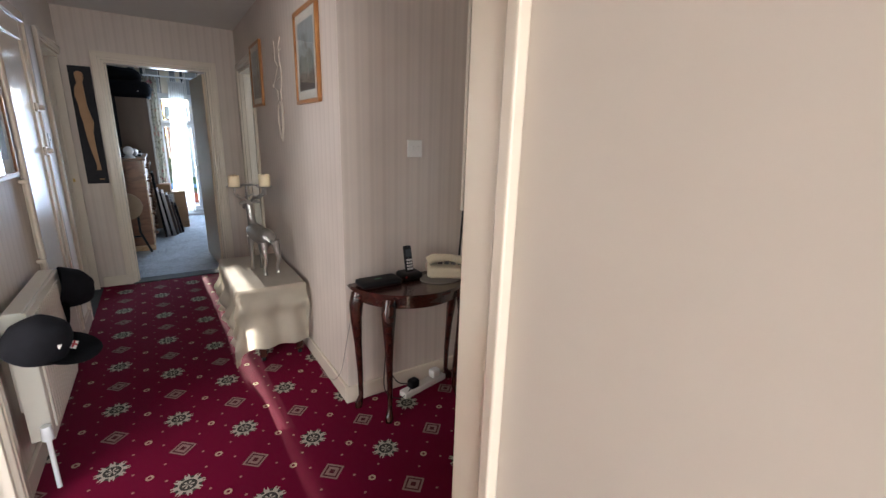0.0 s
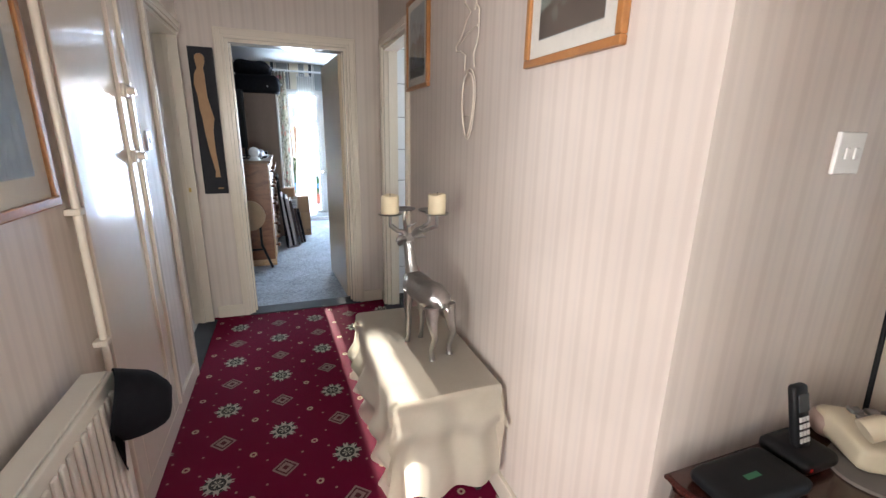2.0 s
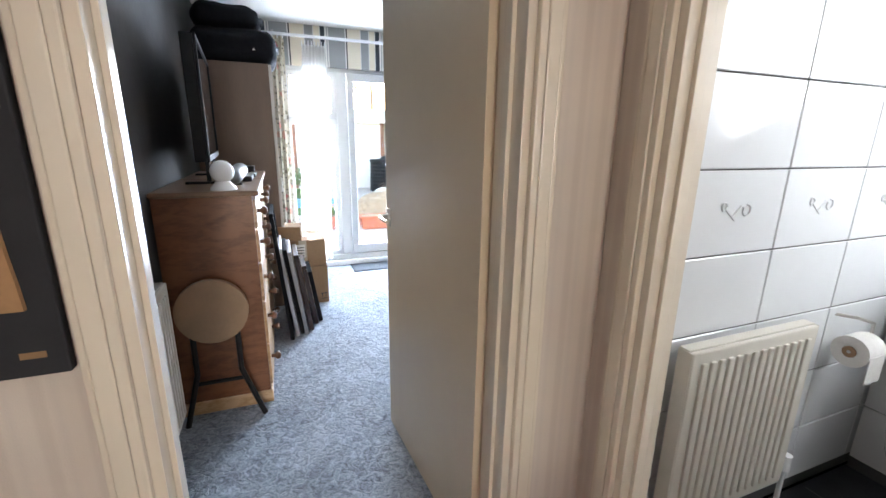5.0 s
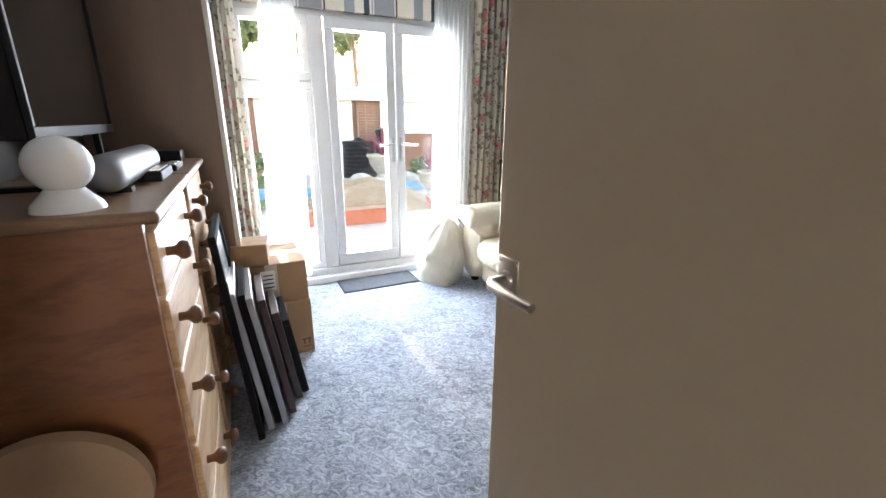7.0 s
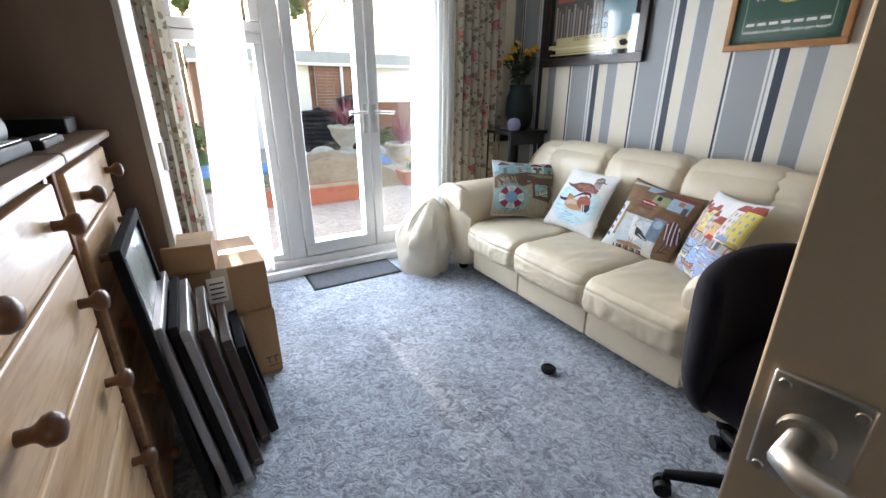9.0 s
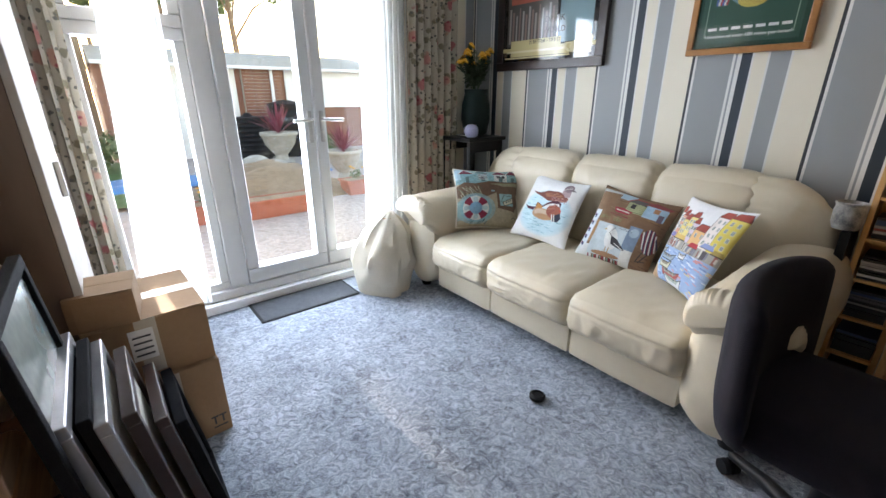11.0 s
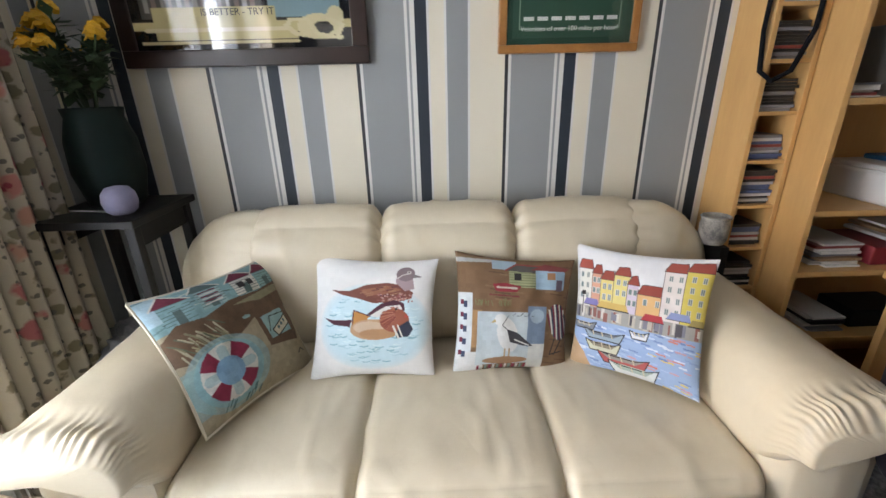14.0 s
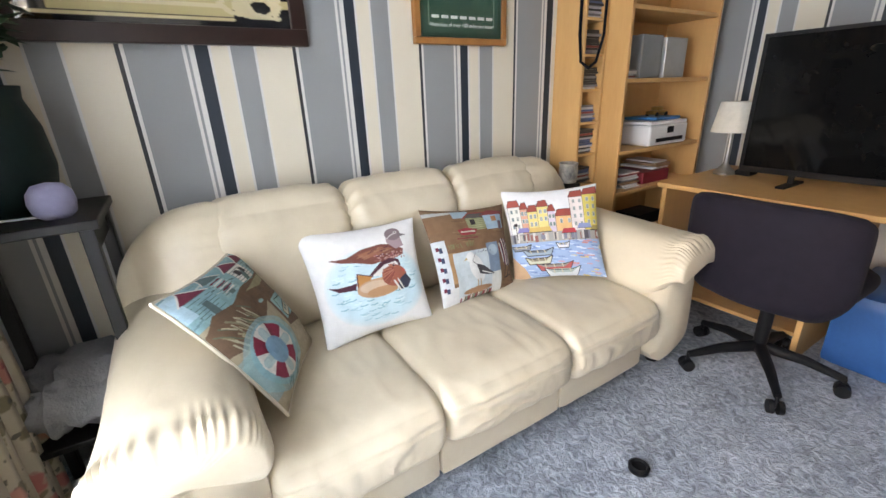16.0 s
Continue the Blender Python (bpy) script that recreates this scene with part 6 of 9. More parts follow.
for z in zs[:-1]:
    zz, nn = z + 0.0125, rnd.randint(8, 12)
    for i in range(nn):
        bm = bm_new()
        dx = rnd.random() * 0.02
        box(bm, 3.215 + dx, 3.355, 6.131 + rnd.random() * 0.004, 6.256 - rnd.random() * 0.004, zz, zz + 0.0098)
        o = solid("disc_case", bm, rnd.choice(disc_cols + [disc_cols[0]] * 4), "thin plastic disc case stacked in the tower", "disc case", "", False, "disc cases in the tower")
        zz += 0.0104
k = thing("bag_strap", "black webbing strap hanging on the tower", "strap", (3.2, 6.29, 1.3))
bm = bm_new()
path_tube(bm, [(3.22, 6.29, 1.75), (3.21, 6.30, 1.45), (3.20, 6.292, 1.33), (3.17, 6.27, 1.30), (3.185, 6.20, 1.33), (3.19, 6.15, 1.45), (3.195, 6.14, 1.75)], 0.008, 6)
part("webbing", bm, M_matte, k, "", True)

b = thing("shelf_unit", "wide beech shelf unit with papers and a printer", "shelf", (3.23, 5.72, 0.004))
boxes("side_panel", M_beech, b, [(3.075, 3.385, 6.082, 6.104, 0.004, 2.0)], 0.002)
boxes("side_panel", M_beech, b, [(3.075, 3.385, 5.30, 5.322, 0.004, 2.0)], 0.002)
boxes("back_panel", M_beech, b, [(3.375, 3.385, 5.322, 6.082, 0.02, 2.0)])
for z in (0.10, 0.365, 0.64, 0.865, 1.225, 1.555, 1.97):
    boxes("shelf", M_beech, b, [(3.08, 3.375, 5.322, 6.082, z, z + 0.02)], 0.0015)
p = thing("printer", "white inkjet printer on the shelf", "printer", (3.22, 5.62, 0.885))
boxes("body", M_cardw, p, [(3.085, 3.36, 5.45, 5.82, 0.885, 1.0)], 0.012)
boxes("lid", M_cardw, p, [(3.09, 3.355, 5.455, 5.815, 1.0, 1.018)], 0.005)
boxes("paper_slot", M_black, p, [(3.081, 3.09, 5.50, 5.76, 0.905, 0.925)])
boxes("display", M_black, p, [(3.082, 3.09, 5.60, 5.66, 0.95, 0.985)])
for nm, lb, ct, r, mm in (("folder", "bright blue folder on the printer", "folder", (3.12, 3.33, 5.48, 5.72, 1.018, 1.036), mat("blue_plastic", (0.03, 0.20, 0.45), 0.4)),
                          ("document_box", "grey document box on the shelf", "box", (3.14, 3.35, 5.72, 5.90, 1.246, 1.46), mat("grey_board", (0.24, 0.24, 0.23), 0.6)),
                          ("hifi_unit", "silver compact stereo on the shelf", "stereo", (3.13, 3.36, 5.50, 5.70, 1.246, 1.45), mat("silver_plastic", (0.42, 0.42, 0.40), 0.35, metal=0.3)),
                          ("red_box", "dark red document box on the shelf", "box", (3.12, 3.34, 5.52, 5.78, 0.661, 0.73), mat("red_board", (0.28, 0.03, 0.04), 0.5)),
                          ("glass_bowl", "dark plastic tub on the lower shelf", "tub", (3.14, 3.3, 5.5, 5.75, 0.386, 0.46), M_black)):
    bm = bm_new()
    box(bm, *r, 0.006)
    solid(nm, bm, mm, lb, ct)
rnd = random.Random(4)
for z0, ys, nn in ((0.661, 5.82, 10), (0.731, 5.53, 5), (0.386, 5.8, 8), (1.246, 5.95, 6)):
    z = z0
    for i in range(nn):
        bm = bm_new()
        h = 0.004 + 0.008 * rnd.random()
        box(bm, 3.11 + 0.03 * rnd.random(), 3.33 + 0.02 * rnd.random(), ys, ys + 0.12 + 0.06 * rnd.random() * (0.5 if ys > 5.9 else 1), z, z + h)
        solid("magazine", bm, rnd.choice((M_paper, M_cardw, disc_cols[2], disc_cols[0], disc_cols[3], M_card)), "paper or magazine lying in a pile", "papers", "", False, "papers on the shelves")
        z += h + 0.0004
s = thing("model_car", "small brass model car on the folder", "model car", (3.2, 5.6, 1.036))
bm = bm_new()
puff(bm, 3.17, 3.23, 5.53, 5.67, 1.046, 1.07, 0.01, 4), puff(bm, 3.175, 3.225, 5.57, 5.63, 1.068, 1.092, 0.01, 4)
part("body", bm, M_brass, s, "", True)
for y in (5.555, 5.645):
    for x in (3.17, 3.23):
        bm = bm_new()
        tube(bm, (x - 0.004, y, 1.048), (x + 0.004, y, 1.048), 0.012, None, 14)
        part("wheel", bm, M_black, s, "", True)
j = thing("storage_jar", "patterned ceramic jar behind the sofa arm", "jar", (3.2, 6.33, 0.75))
slab("side_table", M_blackwood, 3.14, 3.36, 6.30, 6.33, 0.004, 0.74, "dark board standing behind the sofa", "board", "")
bm = bm_new()
lathe(bm, [(0.04, 0.0), (0.048, 0.02), (0.05, 0.07), (0.046, 0.09), (0.052, 0.1), (0.048, 0.104), (0.044, 0.09)], (3.2, 6.33, 0.741), 22)
part("body", bm, mat("patterned_ceramic", (0.5, 0.46, 0.4), 0.3, (0.06, 0.06, 0.07), 24.0), j, "", True)

# ---- desk, lamp, chair ----
d = thing("desk", "beech computer desk along the back wall", "desk", (2.2, 5.5, 0.004))
boxes("desktop", M_beech, d, [(1.52, 2.94, 5.16, 5.93, 0.70, 0.725)], 0.003)
boxes("side_panel", M_beech, d, [(2.90, 2.925, 5.2, 5.90, 0.004, 0.70)], 0.002)
boxes("side_panel", M_beech, d, [(2.20, 2.225, 5.2, 5.90, 0.004, 0.70)], 0.002)
boxes("side_panel", M_beech, d, [(1.53, 1.555, 5.2, 5.90, 0.004, 0.70)], 0.002)
boxes("shelf", M_beech, d, [(2.225, 2.90, 5.2, 5.85, 0.10, 0.12)], 0.002)
boxes("back_panel", M_white, d, [(1.555, 2.90, 5.185, 5.2, 0.2, 0.70)], 0.0)
bm = bm_new()
puff(bm, 1.60, 2.15, 5.30, 5.80, 0.006, 0.36, 0.03, 8, 0.0)
solid("storage_crate", bm, mat("blue_storage_plastic", (0.02, 0.11, 0.32), 0.35), "blue plastic storage crate under the desk", "crate", "", True)
l_ = thing("table_lamp", "chrome table lamp with a white cone shade", "lamp", (2.83, 5.47, 0.725))
bm = bm_new()
lathe(bm, [(0.055, 0.0), (0.056, 0.012), (0.03, 0.035), (0.012, 0.06), (0.009, 0.22), (0.012, 0.24), (0.012, 0.27)], (2.83, 5.47, 0.725), 24)
part("base", bm, M_steel, l_, "", True)
bm = bm_new()
lathe(bm, [(0.102, 0.23), (0.075, 0.385), (0.072, 0.385), (0.099, 0.23)], (2.83, 5.47, 0.725), 32)
part("shade", bm, mat("white_lampshade", (0.74, 0.70, 0.60), 0.9), l_, "white fabric shade", True)
ph = thing("cordless_phone", "black cordless phone in its cradle on the desk", "phone", (2.74, 5.42, 0.725))
boxes("cradle", M_black, ph, [(2.70, 2.78, 5.38, 5.47, 0.725, 0.755)], 0.008)
bm = bm_new()
box(bm, -0.024, 0.024, -0.012, 0.012, 0, 0.15, 0.008)
bmesh.ops.transform(bm, matrix=pose(2.74, 5.44, 0.74, 20, 0, 0), verts=bm.verts)
part("handset", bm, M_black, ph, "", True)

M_chair = mat("purple_black_upholstery", (0.012, 0.009, 0.016), 0.75, (0.008, 0.006, 0.011), 30.0, bump=0.25, bump_scale=350, sheen=0.03, spec=0.2)
ch = thing("office_chair", "black upholstered swivel office chair at the desk", "chair", (0, 0, 0))
bm = bm_new()
puff(bm, -0.25, 0.25, -0.24, 0.22, 0.42, 0.51, 0.045, 10, 0.01)
part("seat", bm, M_chair, ch, "", True)
bm = bm_new()
puff(bm, -0.285, 0.285, 0.20, 0.27, 0.40, 0.80, 0.034, 14, 0.006)
for v in bm.verts:
    kx = v.co.x / 0.285
    if v.co.z < 0.56:
        v.co.x *= 1 - 0.28 * ((0.56 - v.co.z) / 0.16) ** 2
    v.co.y -= 0.07 * kx * kx
    v.co.y += 0.05 * (v.co.z - 0.5)
    v.co.z -= 0.02 * kx ** 4
part("backrest", bm, M_chair, ch, "", True)
bm = bm_new()
path_tube(bm, [(0, 0.05, 0.40), (0, 0.15, 0.40), (0, 0.205, 0.42), (0, 0.215, 0.46)], 0.018, 8)
part("back_bar", bm, M_black, ch, "", True)
bm = bm_new()
tube(bm, (0, 0, 0.10), (0, 0, 0.30), 0.026, 0.026, 16), tube(bm, (0, 0, 0.28), (0, 0, 0.425), 0.017, 0.017, 16), box(bm, -0.1, 0.1, -0.1, 0.1, 0.395, 0.42, 0.01)
part("gas_column", bm, M_black, ch, "", True)
for i in range(5):
    a = radians(56 + 72 * i)
    dx, dy = math.cos(a), math.sin(a)
    bm = bm_new()
    path_tube(bm, [(0.02 * dx, 0.02 * dy, 0.125), (0.16 * dx, 0.16 * dy, 0.112), (0.29 * dx, 0.29 * dy, 0.078)], [0.026, 0.021, 0.015], 8)
    leg = part("base_leg", bm, M_black, ch, "", True)
    bm = bm_new()
    px, py = 0.29 * dx, 0.29 * dy
    for sgn in (-1, 1):
        tube(bm, (px - dy * sgn * 0.008, py + dx * sgn * 0.008, 0.029), (px - dy * sgn * 0.026, py + dx * sgn * 0.026, 0.029), 0.028, 0.026, 18)
    tube(bm, (px, py, 0.03), (px, py, 0.08), 0.007)
    part("castor", bm, M_black, leg, "twin wheel black castor", True)
ch.matrix_world = pose(2.275, 6.10, 0.004, 0, 0, -2)

# ---- living room door ----
dr = thing("door_1", "cream gloss flush door standing open", "door", (0, 0, 0), "", "structure")
boxes("leaf", M_door, dr, [(-0.04, 0, 0.0, 0.80, 0.012, 1.975)], 0.002)
for sg in (-1, 1):
    xo = -0.04 if sg < 0 else 0.0
    bm = bm_new()
    box(bm, *sorted((xo, xo + sg * 0.006)), 0.742, 0.790, 0.990, 1.066, 0.002)
    for hy, hz in ((0.747, 0.994), (0.783, 0.994), (0.747, 1.059), (0.783, 1.059)):
        tube(bm, (xo + sg * 0.005, hy, hz), (xo + sg * 0.0075, hy, hz), 0.004, 0.003, 10)
    tube(bm, (xo, 0.766, 1.03), (xo + sg * 0.012, 0.766, 1.03), 0.016, 0.014, 18)
    path_tube(bm, [(xo, 0.766, 1.03), (xo + sg * 0.036, 0.766, 1.03), (xo + sg * 0.043, 0.756, 1.03), (xo + sg * 0.045, 0.70, 1.029), (xo + sg * 0.043, 0.665, 1.028)], [0.009, 0.009, 0.009, 0.008, 0.0075], 12)
    part("door_handle", bm, M_steel, dr, "brushed nickel lever on a square plate", True)
for z in (0.25, 1.72):
    boxes("hinge", M_brass, dr, [(-0.004, 0.012, -0.012, 0.002, z, z + 0.08)], 0.002)
dr.matrix_world = pose(1.374, 5.125, 0.0, 0, 0, 4.2)


# ---- hall joinery ----
def architrave(name, label, wall, plane, a0, a1, top, w, d, facing, lining=None, sides=(0, 1)):
    """A moulded door surround on the wall x = plane or y = plane; the opening runs from a0 to a1."""
    t = thing(name, label, "door frame", (plane, a0, 0) if wall == "x" else (a0, plane, 0), "", "structure")
    q = (lambda a, b, s, e, z, zz: (*sorted((s, e)), a, b, z, zz)) if wall == "x" else (lambda a, b, s, e, z, zz: (a, b, *sorted((s, e)), z, zz))
    for lo, hi, dd in ((0.0, 0.3, 0.84), (0.3, 0.8, 1.0), (0.8, 1.0, 0.86)):
        rows = []
        if 0 in sides:
            rows.append(q(a0 - w * hi, a0 - w * lo, plane, plane + facing * d * dd, 0, top + w * hi))
        if 1 in sides:
            rows.append(q(a1 + w * lo, a1 + w * hi, plane, plane + facing * d * dd, 0, top + w * hi))
        rows.append(q(a0 - w * lo, a1 + w * lo, plane, plane + facing * d * dd, top + w * lo, top + w * hi))
        boxes("moulding", M_gloss, t, rows, 0.003)
    if lining:
        boxes("lining", M_gloss, t, [q(a0, a0 + 0.022, *lining, 0, top), q(a1 - 0.022, a1, *lining, 0, top), q(a0 + 0.022, a1 - 0.022, *lining, top - 0.022, top)], 0.002)
        mid = (lining[0] + lining[1]) / 2
        boxes("door_stop", M_gloss, t, [q(a0 + 0.022, a0 + 0.034, mid - 0.02, mid + 0.01, 0, top - 0.022), q(a1 - 0.034, a1 - 0.022, mid - 0.02, mid + 0.01, 0, top - 0.022)], 0.002)
    return t


architrave("door_frame_living", "cream gloss door frame to the living room", "y", 5.0, 0.575, 1.385, 2.0, 0.065, 0.022, -1, (4.998, 5.132))
architrave("door_frame_bathroom", "cream gloss door frame to the bathroom", "x", RX, 4.2, 4.86, 2.0, 0.065, 0.022, -1, (RX - 0.002, RX + 0.10))
architrave("door_frame_kitchen", "cream gloss door frame to the kitchen", "x", LX, 4.19, 4.94, 2.0, 0.065, 0.022, 1, (LX - 0.13, LX + 0.002), (0,))
architrave("door_frame_front_room", "cream gloss door frame to the front room", "x", LX, 1.28, 2.10, 2.0, 0.07, 0.022, 1, (LX - 0.102, LX + 0.002))
boxes("latch_plate", M_brass, bpy.data.objects["door_frame_bathroom"], [(RX + 0.03, RX + 0.045, 4.834, 4.839, 0.985, 1.015)])
boxes("latch_plate", M_brass, bpy.data.objects["door_frame_kitchen"], [(LX - 0.045, LX - 0.03, 4.914, 4.919, 0.985, 1.015)])


def skirting(name, rows):
    t = thing(name, "cream gloss skirting board", "skirting", rows[0][0:1] + rows[0][2:3] + (0,), "", "structure")
    for x0, x1, y0, y1 in rows:
        boxes("board", M_gloss, t, [(x0, x1, y0, y1, 0, 0.095)], 0.004)


skirting("baseboard_left", [(LX, LX + 0.018, 2.17, 4.125), (LX, LX + 0.018, -1.6, 1.21)])
skirting("baseboard_right", [(RX - 0.018, RX, 2.15, 4.135), (RX - 0.018, RX, 4.925, 5.0)])
skirting("baseboard_alcove", [(RX - 0.018, 2.41, 2.132, 2.15)])
skirting("baseboard_end", [(0.335, 0.51, 4.982, 5.0), (1.45, RX - 0.02, 4.982, 5.0)])
t = thing("corner_frame_entry", "cream gloss door frame at the entrance", "door frame", (1.3, 0.66, 0), "", "structure")
boxes("moulding", M_gloss, t, [(1.278, 1.30, 0.575, 0.60, 0, CEIL)], 0.004)
boxes("moulding", M_gloss, t, [(1.285, 1.30, 0.60, 0.68, 0, CEIL)], 0.003)
boxes("lining", M_gloss, t, [(1.30, 1.42, 0.66, 0.682, 0, CEIL)], 0.003)

# cupboard in the left wall
c = thing("cupboard_door", "cream gloss panelled cupboard door in the hall wall", "cupboard", (LX, 3.45, 0))
boxes("stile", M_gloss, c, [(LX, LX + 0.02, 3.13, 3.21, 0.1, 2.0)], 0.004)
boxes("stile", M_gloss, c, [(LX, LX + 0.02, 3.62, 3.70, 0.1, 2.0)], 0.004)
boxes("rail", M_gloss, c, [(LX, LX + 0.02, 3.21, 3.62, 0.1, 0.33)], 0.004)
boxes("rail", M_gloss, c, [(LX, LX + 0.02, 3.21, 3.62, 1.90, 2.0)], 0.004)
boxes("panel", M_gloss, c, [(LX, LX + 0.008, 3.21, 3.62, 0.33, 1.90)], 0.002)
boxes("frame_moulding", M_gloss, c, [(LX, LX + 0.032, 3.09, 3.128, 0.1, 2.06), (LX, LX + 0.032, 3.702, 3.74, 0.1, 2.06), (LX, LX + 0.032, 3.128, 3.702, 2.002, 2.06)], 0.005)
for z in (1.52, 1.27):
    bm = bm_new()
    box(bm, LX + 0.02, LX + 0.034, 3.62, 3.69, z, z + 0.05, 0.004)
    tube(bm, (LX + 0.034, 3.66, z + 0.025), (LX + 0.06, 3.66, z + 0.025), 0.016, 0.014, 16)
    part("cupboard_catch", bm, M_gloss, c, "cream painted catch", True)
p = thing("wall_pipe", "cream painted heating pipe on the hall wall", "pipe", (LX + 0.03, 3.05, 0.7))
bm = bm_new()
path_tube(bm, [(LX + 0.025, 3.055, 0.60), (LX + 0.025, 3.055, 2.38)], 0.011, 10)
part("tube", bm, M_gloss, p, "", True)
for z in (0.75, 1.16, 1.9):
    boxes("clip", M_gloss, p, [(LX, LX + 0.04, 3.035, 3.075, z, z + 0.02)], 0.004)


def switch_plate(label, wall, plane, a, z, w, h, rockers, facing):
    s = thing("light_switch", label, "switch", (plane, a, z) if wall == "x" else (a, plane, z), "switches on the walls")
    q = (lambda a0, a1, d0, d1, z0, z1: (*sorted((plane + facing * d0, plane + facing * d1)), a0, a1, z0, z1)) if wall == "x" else (lambda a0, a1, d0, d1, z0, z1: (a0, a1, *sorted((plane + facing * d0, plane + facing * d1)), z0, z1))
    boxes("plate", M_white, s, [q(a - w / 2, a + w / 2, 0, 0.010, z - h / 2, z + h / 2)], 0.003)
    for k in range(rockers):
        c0 = a + (k - (rockers - 1) / 2) * 0.03
        boxes("rocker", M_white, s, [q(c0 - 0.007, c0 + 0.007, 0.010, 0.014, z - 0.012, z + 0.012)], 0.002)


switch_plate("white double light switch in the alcove", "y", 2.15, 2.03, 1.38, 0.088, 0.088, 2, -1)
switch_plate("white thermostat plate on the hall wall", "x", LX, 3.95, 1.35, 0.07, 0.09, 1, 1)


# ---- radiators and caps ----
def radiator(label, wall, plane, a0, a1, z0, z1, depth, facing, gap=0.035, valve_at=0):
    r = thing("radiator", label, "radiator", (plane, a0, z0) if wall == "x" else (a0, plane, z0), "panel radiators")
    q = (lambda a, b, s, e, z, zz: (*sorted((plane + facing * s, plane + facing * e)), a, b, z, zz)) if wall == "x" else (lambda a, b, s, e, z, zz: (a, b, *sorted((plane + facing * s, plane + facing * e)), z, zz))
    back = depth - 0.022
    boxes("panel", M_rad, r, [q(a0, a1, back, depth - 0.008, z0, z1)], 0.005)
    n = max(4, int((a1 - a0 - 0.06) / 0.034))
    for k in range(n):
        c0 = a0 + 0.03 + (a1 - a0 - 0.06) * (k + 0.5) / n
        boxes("rib", M_rad, r, [q(c0 - 0.011, c0 + 0.011, depth - 0.010, depth, z0 + 0.035, z1 - 0.035)], 0.005)
    boxes("top_grille", M_rad, r, [q(a0, a1, gap, back, z1 - 0.008, z1 + 0.004)], 0.002)
    boxes("end_cover", M_rad, r, [q(a0 - 0.003, a0, gap, depth - 0.01, z0 + 0.01, z1)], 0.001)
    boxes("end_cover", M_rad, r, [q(a1, a1 + 0.003, gap, depth - 0.01, z0 + 0.01, z1)], 0.001)
    split_boxes("bracket", M_rad, r, [q(a0 + 0.1, a0 + 0.13, 0.0, back, z0 + 0.1, z1 - 0.05), q(a1 - 0.13, a1 - 0.1, 0.0, back, z0 + 0.1, z1 - 0.05)])
    v = a0 - 0.035 if valve_at == 0 else a1 + 0.035
    bm = bm_new()
    m3 = (lambda a, s, z: (plane + facing * s, a, z)) if wall == "x" else (lambda a, s, z: (a, plane + facing * s, z))
    path_tube(bm, [m3(v + (0.035 if valve_at == 0 else -0.035), back, z0 + 0.04), m3(v, back, z0 + 0.04), m3(v, back, z0 - 0.03), m3(v, back, 0.0)], 0.009, 8)
    tube(bm, m3(v, back, z0 + 0.03), m3(v, back, z0 + 0.09), 0.020, 0.017, 14)
    part("valve", bm, M_upvc, r, "white valve and pipe", True)
    return r


radiator("cream ribbed panel radiator on the hall wall", "x", LX, 2.24, 2.86, 0.20, 0.755, 0.115, 1)
radiator("cream ribbed panel radiator on the tiles", "y", 4.962, 1.875, 2.43, 0.19, 0.79, 0.09, -1, 0.035, 1)
radiator("cream panel radiator behind the living room door", "x", 0.31, 5.28, 6.08, 0.16, 0.77, 0.09, 1)


